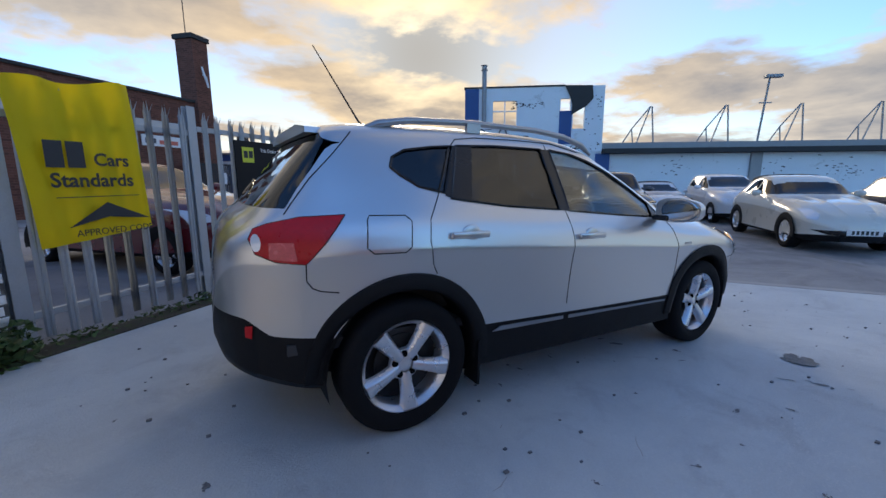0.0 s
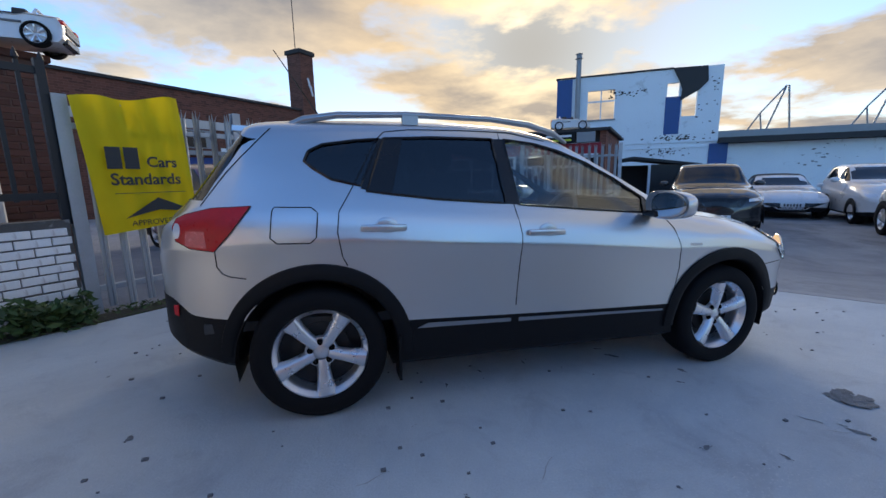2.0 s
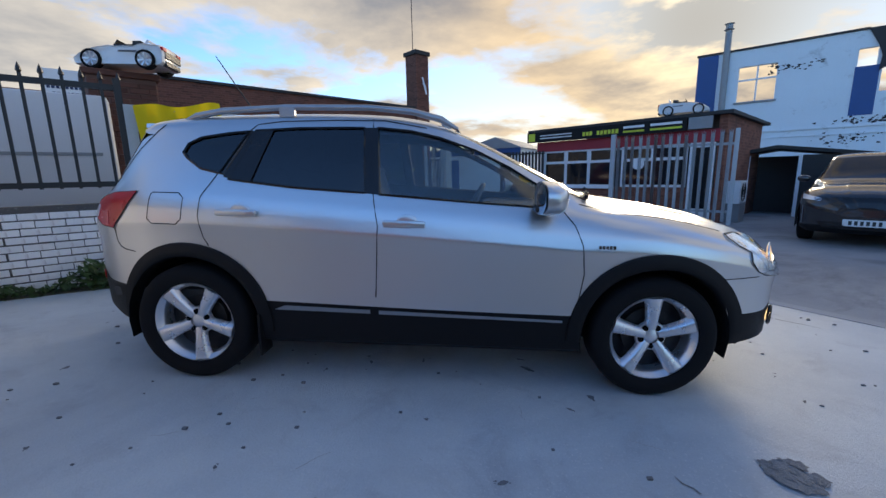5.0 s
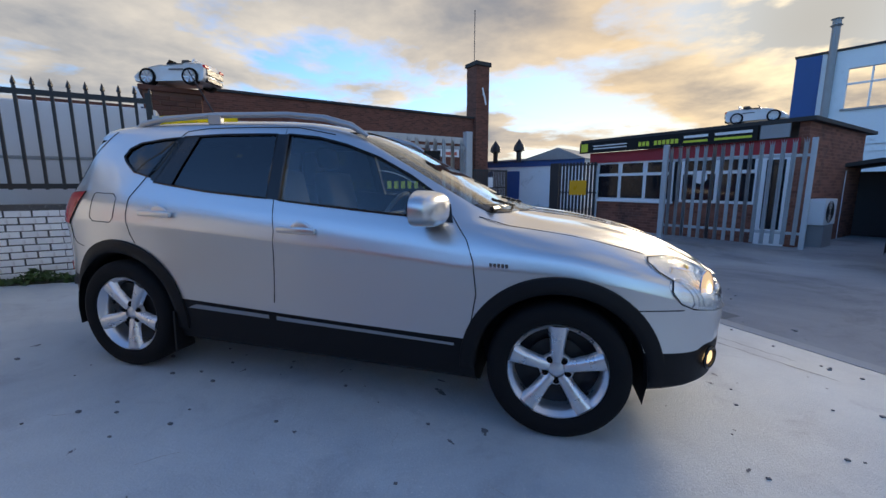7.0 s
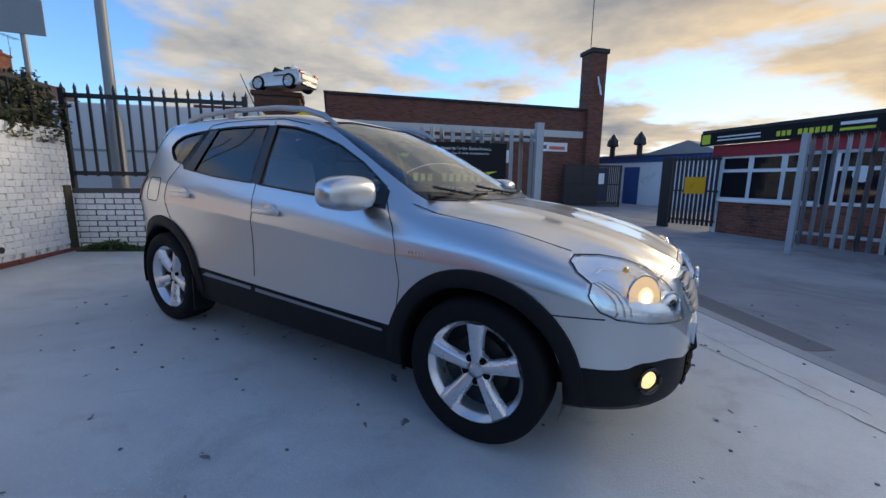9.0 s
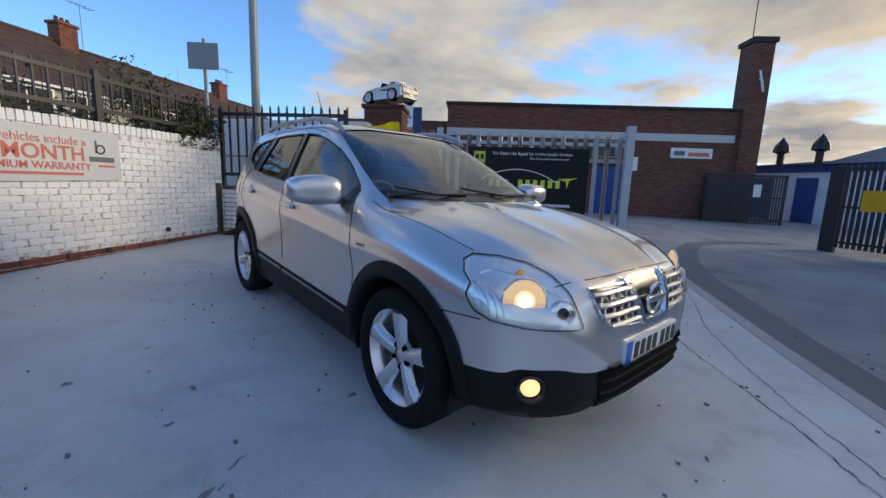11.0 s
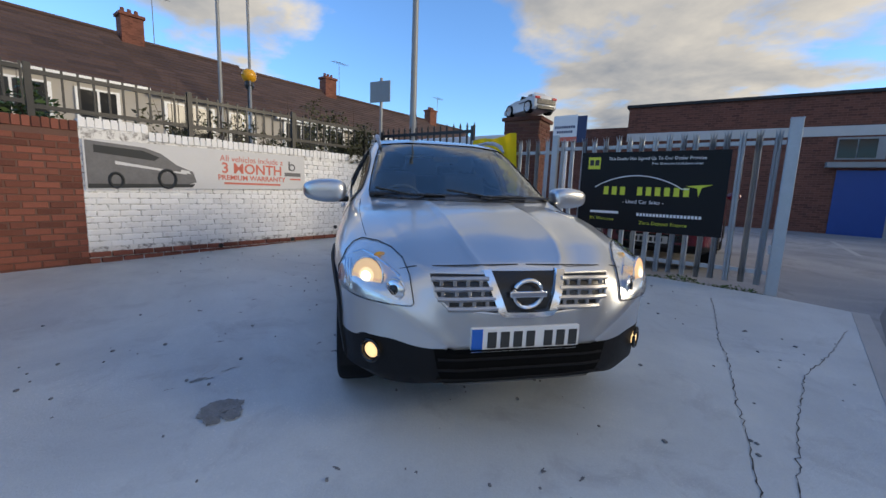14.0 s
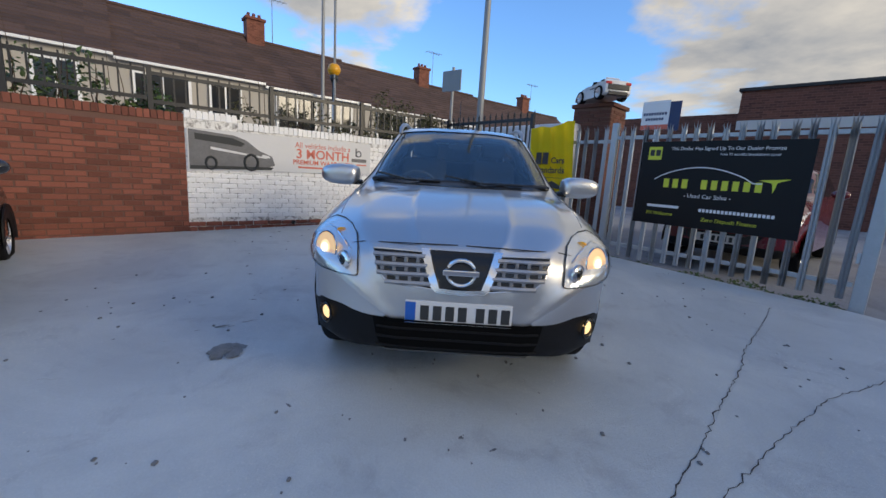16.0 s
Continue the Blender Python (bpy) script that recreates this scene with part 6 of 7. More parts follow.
part("backrest", boxed(-0.07, 0.07, -0.66, 0.66, 0.0, 0.55, m=pose(0.02, 0, 0.72, 0, -16, 0), bevel=0.05), M_CABIN, rear, smooth=50)
for y in (-0.4, 0.4):
    part("headrest", boxed(-0.05, 0.05, -0.13, 0.13, 0.0, 0.15, m=pose(-0.13, y, 1.24, 0, -12, 0), bevel=0.045), M_CABIN, rear, smooth=50)
mm = pose(1.60, -0.37, 1.00, 0, -62, 0)
steer = part("steering_wheel", tubed([mm @ Vector((0.18 * math.cos(k * math.tau / 28), 0.18 * math.sin(k * math.tau / 28), 0)) for k in range(29)], 0.014, 8), M_CABIN_GREY, car, smooth=50)
bm = bmesh.new()
box(bm, -0.05, 0.05, -0.17, 0.17, -0.012, 0.012, m=mm, bevel=0.008)
box(bm, -0.17, 0.0, -0.02, 0.02, -0.012, 0.012, m=mm)
part("wheel_boss", bm, M_CABIN_GREY, steer)
part("rear_view_mirror", boxed(1.60, 1.625, -0.11, 0.11, 1.36, 1.42, bevel=0.008), M_BLACK_TRIM, car)
word_bars(5, 0.034, M_CHROME, pose(2.28, skin_y(2.33, 0.86) - 0.003, 0.845, 90, 0, 0), car, step=0.55, wide=0.4, tall=0.55)
wheel = build_wheel(car, 0.345, 0.238, 0.215)
put_wheels(car, wheel, 2.63, 0.735, 0.345, (31, -2, 40, 60))

# ---- parked cars ----
def car_shape(base, front, rear, half, high, hood, nose, tail, xr0, xr1, xf1, cowl):
    """A Shape from a few sizes: wheelbase, overhangs, half width, roof, bonnet, nose and tail heights, and where the screens begin and end."""
    e, r = base + front, -rear
    w = lambda k: half * k
    return Shape(
        top=[(r, tail * 0.62), (r + 0.05, tail * 0.86), (r + 0.14, tail), (xr0, tail + 0.03), (xr1, high - 0.04), ((xr1 + xf1) / 2, high), (xf1, high - 0.035), (cowl, hood + 0.02), (cowl + 0.15, hood),
             ((cowl + e) / 2 + 0.15, (hood + nose) / 2 + 0.03), (e - 0.22, nose), (e - 0.1, nose - 0.07), (e - 0.03, nose - 0.17), (e, nose - 0.27)],
        bottom=[(r, 0.42), (r + 0.12, 0.26), (0.4, 0.19), (base - 0.4, 0.19), (e - 0.15, 0.22), (e, 0.34)],
        width=[(r, w(0.52)), (r + 0.05, w(0.72)), (r + 0.15, w(0.86)), (r + 0.4, w(0.95)), (0.2, w(1)), (base, w(1)), (e - 0.42, w(0.96)), (e - 0.2, w(0.85)), (e - 0.08, w(0.66)), (e, w(0.34))],
        clad=[(r, 0.36), (0.5, 0.27), (base - 0.5, 0.27), (e, 0.36)],
        belt=[(r, tail * 0.8), (r + 0.3, tail - 0.06), (xr1, hood + 0.02), (cowl, hood - 0.04), (e - 0.3, nose - 0.1), (e, nose - 0.28)],
        roof=[(r, w(0.5)), (xr1, w(0.70)), (xf1, w(0.70)), (cowl, w(0.76)), (e, w(0.3))], cowl=cowl)


def parked_car(name, label, m, shape, base, track, radius, paint, side_glass, screen, back, lamps, grille, group="", top=None, plate=True, detail=46, tail_lamps=None):
    owner = thing(name, label, "car", m, group=group)
    whole = shape.mesh
    shape.mesh = lambda *a, **k: whole(*a, **{"steps": detail, **k})
    part("body", shape.mesh(), [paint, M_CLADDING], owner, smooth=35)
    for s in (-1, 1):
        for poly in side_glass:
            part("side_window", patch(shape, poly, "y", s, 0.003), M_DARK_GLASS, owner, smooth=40)
        for poly, mat in lamps:
            part("headlamp", patch(shape, [(s * y, z) for y, z in poly], "x", 1, 0.004), mat, owner, smooth=40)
        for poly in tail_lamps or ():
            part("tail_lamp", patch(shape, [(s * y, z) for y, z in poly], "x", -1, 0.004), M_RED_LENS, owner, smooth=40)
        bm = bmesh.new()
        bmesh.ops.create_uvsphere(bm, u_segments=14, v_segments=8, radius=1, matrix=Matrix.Translation((shape.cowl - 0.42, s * (shape.width(1) + 0.1), shape.belt(shape.cowl - 0.4) + 0.06)) @ Matrix.Diagonal((0.07, 0.11, 0.07, 1)))
        part("mirror", bm, paint, owner, smooth=True)
        for cx in (0, base):
            bm = bmesh.new()
            rows = []
            for k in range(21):
                a = radians(-12 + 204 * k / 20)
                rows.append([bm.verts.new((cx + q * math.cos(a), s * (shape.width(cx) + l), radius + q * math.sin(a))) for q, l in ((radius + 0.055, -0.006), (radius + 0.05, 0.006), (radius - 0.02, 0.006), (radius - 0.1, -0.01))])
            for a, b in zip(rows, rows[1:]):
                for k in range(3):
                    bm.faces.new((a[k], a[k + 1], b[k + 1], b[k]))
            part("wheel_arch", bm, M_CLADDING, owner)
    part("windscreen", patch(shape, mirrored(screen), "x", 1, 0.003), M_DARK_GLASS, owner, smooth=40)
    part("rear_screen", patch(shape, mirrored(back), "x", -1, 0.003), M_DARK_GLASS, owner, smooth=40)
    for poly in grille:
        part("grille", patch(shape, mirrored(poly), "x", 1, 0.004), M_BLACK_TRIM, owner)
    if plate:
        e = shape.x1
        pl_ = part("number_plate", boxed(e - 0.02, e + 0.012, -0.26, 0.26, 0.36, 0.47, bevel=0.004), M_PLATE, owner)
        for k in range(6):
            part("plate_bar", boxed(e + 0.0121, e + 0.014, -0.19 + k * 0.068, -0.15 + k * 0.068, 0.38, 0.45), M_DARK_INK, pl_)
    if top:
        part("hood_top", patch(shape, top, "y", -1, 0.012), M_CABIN, owner, smooth=40)
        part("hood_top", patch(shape, top, "y", 1, 0.012), M_CABIN, owner, smooth=40)
    wh = build_wheel(owner, radius, radius * 0.66, 0.2, 5, M_ALLOY, False)
    put_wheels(owner, wh, base, track, radius, (10, 30, 0, 50))
    return owner


GZ = ground_z(3.6) - 0.03
ROW = "cars parked across the lane"
suv = car_shape(2.58, 0.86, 0.86, 0.90, 1.60, 1.06, 0.93, 1.06, -0.66, -0.30, 1.12, 1.95)
parked_car("parked_suv", "dark metallic family SUV with a wide mesh grille", pose(10.35, 6.2, GZ, 0, 0, 226), suv, 2.58, 0.77, 0.335, M_CAR_DARK,
           [[(-0.1, 1.2), (0.0, 1.42), (0.3, 1.49), (0.88, 1.5), (0.9, 1.10), (0.1, 1.14)], [(0.94, 1.5), (1.2, 1.47), (1.68, 1.2), (1.78, 1.07), (0.96, 1.10)]],
           [(-0.68, 1.10), (-0.62, 1.40), (-0.56, 1.54)], [(-0.6, 1.12), (-0.52, 1.48)], [([(0.84, 0.86), (0.56, 0.80), (0.56, 0.75), (0.82, 0.78)], M_REFLECTOR)],
           [[(-0.56, 0.82), (-0.42, 0.63)], [(-0.6, 0.42), (-0.5, 0.32)]], ROW)
sport = car_shape(2.42, 0.9, 0.95, 0.89, 1.27, 0.86, 0.66, 0.84, -0.25, 0.35, 0.95, 1.75)
parked_car("sports_car", "white two-seat sports car with a dark soft top", pose(12.5 + 0.71 * 3.3, 5.25 + 0.7 * 3.3, GZ, 0, 0, 224), sport, 2.42, 0.76, 0.32, M_CAR_WHITE,
           [[(0.5, 1.12), (1.05, 1.16), (1.5, 0.92), (0.5, 0.92)]], [(-0.66, 0.92), (-0.58, 1.2)], [(-0.5, 0.92), (-0.45, 1.15)],
           [([(0.80, 0.72), (0.60, 0.74), (0.58, 0.62), (0.78, 0.60)], M_REFLECTOR)], [[(-0.74, 0.47), (-0.44, 0.36)]], ROW, [(-0.25, 0.86), (0.1, 1.35), (0.95, 1.35), (0.98, 1.17)])
hatch = car_shape(2.52, 0.78, 0.6, 0.86, 1.52, 1.06, 0.86, 1.02, -0.5, -0.1, 1.0, 1.95)
parked_car("white_hatchback", "small white five-door hatchback parked in the row", pose(15.2, 5.34, GZ, 0, 0, 225), hatch, 2.52, 0.73, 0.30, M_CAR_WHITE,
           [[(0.1, 1.12), (0.2, 1.38), (0.8, 1.43), (0.84, 1.08)], [(0.88, 1.43), (1.15, 1.40), (1.75, 1.06), (0.9, 1.06)]],
           [(-0.66, 1.10), (-0.58, 1.45)], [(-0.55, 1.1), (-0.5, 1.42)], [([(0.82, 0.86), (0.58, 0.80), (0.56, 0.70), (0.80, 0.68)], M_REFLECTOR)], [[(-0.5, 0.5), (-0.4, 0.34)]], ROW)
bug = car_shape(2.5, 0.82, 0.78, 0.86, 1.47, 1.02, 0.78, 0.98, -0.3, 0.1, 0.95, 1.72)
parked_car("convertible_car", "cream rounded convertible with a raised black fabric hood", pose(11.76, 2.07, GZ, 0, 0, 223), bug, 2.5, 0.75, 0.33, M_CAR_CREAM,
           [[(0.25, 1.05), (0.42, 1.30), (0.78, 1.36), (0.8, 1.04)], [(0.84, 1.36), (1.1, 1.33), (1.6, 1.04), (0.84, 1.03)]],
           [(-0.67, 1.05), (-0.58, 1.405)], [(-0.45, 1.05), (-0.4, 1.3)], [([(0.78, 0.80), (0.64, 0.82), (0.58, 0.72), (0.64, 0.62), (0.76, 0.62)], M_REFLECTOR)], [[(-0.72, 0.44), (-0.5, 0.36)], [(-0.34, 0.34), (-0.3, 0.24)]], ROW,
           [(-0.40, 1.0), (-0.40, 1.60), (1.30, 1.60), (1.24, 1.412), (0.3, 1.33)])
brown = car_shape(2.65, 0.85, 0.9, 0.88, 1.47, 1.0, 0.82, 1.0, -0.4, 0.2, 1.05, 1.95)
parked_car("brown_saloon", "dark bronze saloon car at the end of the row", pose(16.2, 0.9, GZ, 0, 0, 223), brown, 2.65, 0.75, 0.32, M_CAR_DARK,
           [[(0.2, 1.06), (0.45, 1.36), (0.85, 1.39), (0.88, 1.04)], [(0.92, 1.39), (1.15, 1.36), (1.75, 1.02), (0.94, 1.03)]],
           [(-0.66, 1.05), (-0.58, 1.38)], [(-0.5, 1.05), (-0.45, 1.35)], [([(0.80, 0.80), (0.56, 0.76), (0.56, 0.68), (0.78, 0.68)], M_REFLECTOR)], [[(-0.5, 0.7), (-0.44, 0.56)]], ROW)
parked_car("red_hatchback", "deep red hatchback parked behind the palisade fence", pose(-2.36, 6.06, 0.04, 0, 0, -48.8), hatch, 2.52, 0.73, 0.30, M_CAR_RED,
           [[(0.1, 1.12), (0.2, 1.38), (0.8, 1.43), (0.84, 1.08)], [(0.88, 1.43), (1.15, 1.40), (1.75, 1.06), (0.9, 1.06)]],
           [(-0.66, 1.10), (-0.58, 1.45)], [(-0.55, 1.1), (-0.5, 1.42)], [([(0.82, 0.86), (0.58, 0.80), (0.56, 0.70), (0.80, 0.68)], M_REFLECTOR)], [[(-0.5, 0.5), (-0.4, 0.34)]])
small = car_shape(2.35, 0.7, 0.5, 0.80, 1.45, 1.0, 0.82, 1.0, -0.4, 0.0, 0.95, 1.8)
parked_car("dark_hatchback", "small dark hatchback parked nose to the brick wall", pose(3.55, -3.85, ground_z(3.5), 0, 0, 219.3), small, 2.35, 0.68, 0.29, M_CAR_DARK,
           [[(0.1, 1.06), (0.2, 1.32), (0.75, 1.36), (0.78, 1.04)], [(0.82, 1.36), (1.1, 1.33), (1.6, 1.02), (0.84, 1.02)]],
           [(-0.6, 1.05), (-0.54, 1.38)], [(-0.5, 1.05), (-0.45, 1.35)], [([(0.74, 0.82), (0.5, 0.76), (0.5, 0.66), (0.72, 0.66)], M_REFLECTOR)], [[(-0.46, 0.5), (-0.36, 0.34)]], plate=False)

# ride-on toy cars: one on the gate pillar, one on the office roof
def toy_car(label, m):
    owner = thing("toy_car", label, "toy car", m @ Matrix.Diagonal((1, 1, 1, 1)))
    bm = bmesh.new()
    prof = [(-0.22, 0.10), (-0.235, 0.22), (-0.20, 0.31), (0.05, 0.325), (0.12, 0.30), (0.36, 0.29), (0.44, 0.30), (0.62, 0.27), (0.80, 0.20), (0.885, 0.13), (0.87, 0.06), (-0.18, 0.06)]
    rows = []
    for y, s, dz in ((-0.255, 0.90, 0.0), (-0.265, 0.97, 0.0), (-0.23, 1.0, 0.012), (0, 1.01, 0.016), (0.23, 1.0, 0.012), (0.265, 0.97, 0.0), (0.255, 0.90, 0.0)):
        rows.append([bm.verts.new((0.33 + (x - 0.33) * s, y, 0.17 + (z - 0.17) * s + (dz if z > 0.25 else 0))) for x, z in prof])
    for a, b in zip(rows, rows[1:]):
        for i in range(len(prof)):
            j = (i + 1) % len(prof)
            bm.faces.new((a[i], b[i], b[j], a[j]))
    bm.faces.new(rows[0])
    bm.faces.new(rows[-1][::-1])
    part("body", bm, M_CAR_WHITE, owner, smooth=35)
    part("cockpit", boxed(0.02, 0.40, -0.19, 0.19, 0.29, 0.338, bevel=0.015), M_BLACK_TRIM, owner)
    part("windscreen", boxed(-0.012, 0.0, -0.18, 0.18, 0, 0.12, m=pose(0.43, 0, 0.30, 0, -38, 0)), M_BLACK_TRIM, owner)
    part("roll_hoop", tubed([(0.04, -0.15, 0.32), (0.0, -0.13, 0.40), (0.0, 0.13, 0.40), (0.04, 0.15, 0.32)], 0.016, 6), M_CAR_WHITE, owner)
    part("seat", boxed(0.08, 0.2, -0.14, 0.14, 0.3, 0.40, bevel=0.02), M_CABIN, owner)
    part("rear_panel", boxed(-0.245, -0.215, -0.22, 0.22, 0.15, 0.25, bevel=0.01), M_BLACK_TRIM, owner)
    part("rear_diffuser", boxed(-0.235, -0.15, -0.20, 0.20, 0.06, 0.13, bevel=0.01), M_BLACK_TRIM, owner)
    for s in (-1, 1):
        part("tail_lamp", boxed(-0.235, -0.18, s * 0.2 - 0.055, s * 0.2 + 0.055, 0.25, 0.295, bevel=0.01), M_RED_LENS, owner)
        part("side_blade", boxed(0.10, 0.32, s * 0.262 - 0.006, s * 0.262 + 0.006, 0.22, 0.24), M_GREY_INK, owner)
    wh = build_wheel(owner, 0.125, 0.092, 0.10, 7, M_ALLOY, False)
    put_wheels(owner, wh, 0.66, 0.235, 0.125, (0, 20, 0, 10))
    return owner


# nose towards the street, tail towards the yard
toy_car("white ride-on toy car on top of the brick pillar", pose(-2.78, 2.83, 2.66, 0, 0, 192))
toy_car("white ride-on toy convertible on the office roof", of @ pose(4.15, 0.3, 2.52, 0, 0, 12) @ Matrix.Scale(1.0, 4))

# pale panel van behind the spear railings
vf = sw @ pose(-2.2, 1.5, 0.0)
van = thing("panel_van", "pale grey panel van standing behind the railings", "van", vf)
part("body", boxed(0.0, 4.35, 0.0, 1.9, 0.45, 2.28, bevel=0.08), M_PALE_BOARD, van, smooth=40)
part("side_seam", boxed(0.15, 4.2, -0.012, 0.0, 1.50, 1.54), M_GREY_POLE, van)
part("side_mirror", boxed(0.25, 0.45, -0.22, -0.05, 1.45, 1.85, bevel=0.03), M_BLACK_TRIM, van)
for x in (0.9, 3.5):
    bm = bmesh.new()
    bmesh.ops.create_cone(bm, cap_ends=True, segments=24, radius1=0.34, radius2=0.34, depth=0.22, matrix=pose(x, 0.12, 0.40, 90, 0, 0))
    part("wheel", bm, M_TYRE, van)


# ---- planting ----
def leaf_cloud(name, label, m, boxes, count, size, mat, seed, category="shrub", kind="stuff"):
    """Many small folded leaves scattered through clumps, with thin twigs between them."""
    rg = random.Random(seed)
    verts, faces = [], []
    for i in range(count):
        x0, x1, y0, y1, z0, z1 = rg.choice(boxes)
        u, v, w = rg.random(), rg.random(), rg.random() ** 0.8
        lump = 0.6 + 0.4 * math.sin(7 * (x0 + u * (x1 - x0)) + seed) * math.sin(3.1 * (x0 + u * (x1 - x0)))
        p = Vector((x0 + u * (x1 - x0), y0 + v * (y1 - y0), z0 + w * (z1 - z0) * lump))
        a = Vector((rg.gauss(0, 1), rg.gauss(0, 1), rg.gauss(0, 0.7))).normalized()
        b = a.cross(Vector((rg.gauss(0, 1), rg.gauss(0, 1), rg.gauss(0, 1)))).normalized()
        s = size * rg.uniform(0.5, 1.3)
        k = len(verts)
        verts += [p - a * s, p + b * s * 0.42, p + a * s, p - b * s * 0.42]
        faces.append((k, k + 1, k + 2, k + 3))
    me = bpy.data.meshes.new(name)
    me.from_pydata(verts, [], faces)
    me.materials.append(mat)
    ob = new(name, me)
    ob.matrix_world = m
    return tagged(ob, label, category, kind=kind)


leaf_cloud("shrubs", "dark green shrubs growing behind the wall railings", tw, [(0.3, 5.3, 0.15, 0.75, 1.55, 2.55), (0.0, 2.0, 0.2, 0.7, 1.6, 2.4)], 5200, 0.05, M_LEAF, 3)
leaf_cloud("shrubs", "thin straggling brown-green shrubs along the wall top", tw, [(6.0, 10.1, 0.12, 0.5, 1.62, 2.3), (8.6, 10.2, 0.05, 0.6, 1.7, 2.75)], 3000, 0.038, M_LEAF_DULL, 9)
leaf_cloud("ivy", "ivy spilling over the wall corner beside the railings", tw, [(9.3, 10.25, -0.08, 0.3, 1.5, 2.35)], 1500, 0.042, M_LEAF_DULL, 12)
bm = bmesh.new()
rg = random.Random(21)
for _ in range(70):
    x = rg.choice((rg.uniform(0.3, 5.2), rg.uniform(6.5, 10.1)))
    p = Vector((x, rg.uniform(0.2, 0.5), 1.5))
    q = p + Vector((rg.gauss(0, 0.12), rg.gauss(0, 0.06), rg.uniform(0.6, 1.25)))
    tube(bm, [p, (p + q) / 2 + Vector((rg.gauss(0, 0.04), 0, 0)), q], [0.009, 0.006, 0.002], 4)
thing("twigs", "bare brown shrub twigs above the wall", "twigs", tw, kind="stuff", bm=bm, mat=M_TWIG)
# soil strip and weeds at the foot of the low wall and fence
slab([(-3.62, -0.22), (-2.03, 1.19), (-0.75, 2.30), (-0.62, 2.16), (-1.92, 0.98), (-2.75, 0.30), (-3.45, -0.38)], 0.012, 0.05, M_DIRT, "soil_strip", "dark mossy soil strip at the wall foot", "soil")
leaf_cloud("weeds", "low green weeds along the foot of the wall", sw, [(0.9, 2.15, -0.24, -0.02, 0.06, 0.34), (0.1, 0.9, -0.2, -0.02, 0.08, 0.24), (1.7, 2.2, -0.3, -0.02, 0.06, 0.42)], 1500, 0.045, M_LEAF, 5, "weeds")
leaf_cloud("weeds", "short weeds along the fence foot", ff, [(0.0, 1.6, -0.16, 0.1, 0.02, 0.12), (1.6, 4.3, -0.03, 0.1, -0.06, 0.05)], 900, 0.03, M_LEAF, 6, "weeds")


# ---- marks on the forecourt ----
def mark(name, label, pts, width, mat, seed, lift=0.003):
    """A thin uneven line lying on the forecourt."""
    rg = random.Random(seed)
    bm = bmesh.new()
    fine = []
    for (x0, y0), (x1, y1) in zip(pts, pts[1:]):
        n = max(2, int(math.hypot(x1 - x0, y1 - y0) / 0.035))
        for i in range(n):
            t = i / n
            fine.append((x0 + (x1 - x0) * t + rg.gauss(0, 0.006), y0 + (y1 - y0) * t + rg.gauss(0, 0.006)))
    prev = None
    for i, (x, y) in enumerate(fine):
        x2, y2 = fine[min(i + 1, len(fine) - 1)]
        d = Vector((x2 - x, y2 - y, 0))
        d = d.normalized() if d.length else Vector((1, 0, 0))
        w = width * rg.uniform(0.25, 1.0)
        a = bm.verts.new((x - d.y * w, y + d.x * w, ground_z(x) + lift))
        b = bm.verts.new((x + d.y * w, y - d.x * w, ground_z(x) + lift))
        if prev:
            bm.faces.new((prev[0], a, b, prev[1]))
        prev = (a, b)
    return thing(name, label, "crack", bm=bm, mat=mat, kind="structure")


mark("crack", "long dark crack running across the concrete forecourt", [(1.36, 3.22), (1.9, 2.72), (2.5, 2.14), (2.75, 1.95), (3.29, 1.43), (3.55, 1.2), (3.92, 0.85), (4.5, 0.2)], 0.0046, M_CRACK, 1)
mark("crack", "branching dark crack near the forecourt edge", [(2.4, 3.68), (2.83, 2.84), (3.1, 2.2), (3.54, 1.56), (3.94, 1.03), (4.4, 0.5)], 0.0036, M_CRACK, 2)
for k, (a, b, w) in enumerate((((2.72, -1.84), (2.66, -1.76), 0.012), ((2.64, -1.74), (2.56, -1.63), 0.022), ((2.61, -1.66), (2.58, -1.62), 0.010), ((2.53, -1.60), (2.44, -1.48), 0.007))):
    mark("scrape", "dark scrape mark on the painted concrete", [a, b], w, M_WORN, 30 + k)


def blotch(x, y, r, seed, mat=M_TAR, name="stain", label="small dark spot worn through the paint", squash=0.7, turn=0.0, chips=5):
    """A worn spot: a handful of ragged flat chips lying close together."""
    rg = random.Random(seed)
    bm = bmesh.new()
    ca, sa = math.cos(turn), math.sin(turn)
    for c in range(chips):
        d = 0.0 if c == 0 else r * (rg.random() ** 0.6) * 0.95
        o = rg.uniform(0, math.tau)
        ox, oy = d * math.cos(o), d * math.sin(o) * squash
        q0 = r * (0.55 if c == 0 and chips < 9 else rg.uniform(0.10, 0.34))
        n = 14
        ring = []
        for k in range(n):
            q = q0 * rg.uniform(0.7, 1.25)
            a, b = ox + q * math.cos(k * math.tau / n), oy + q * squash * math.sin(k * math.tau / n)
            px0, py0 = x + a * ca - b * sa, y + a * sa + b * ca
            ring.append(bm.verts.new((px0, py0, ground_z(px0) + 0.003 + 0.0001 * c)))
        bm.faces.new(ring)
    return thing(name, label, "stain", bm=bm, mat=mat, kind="structure")


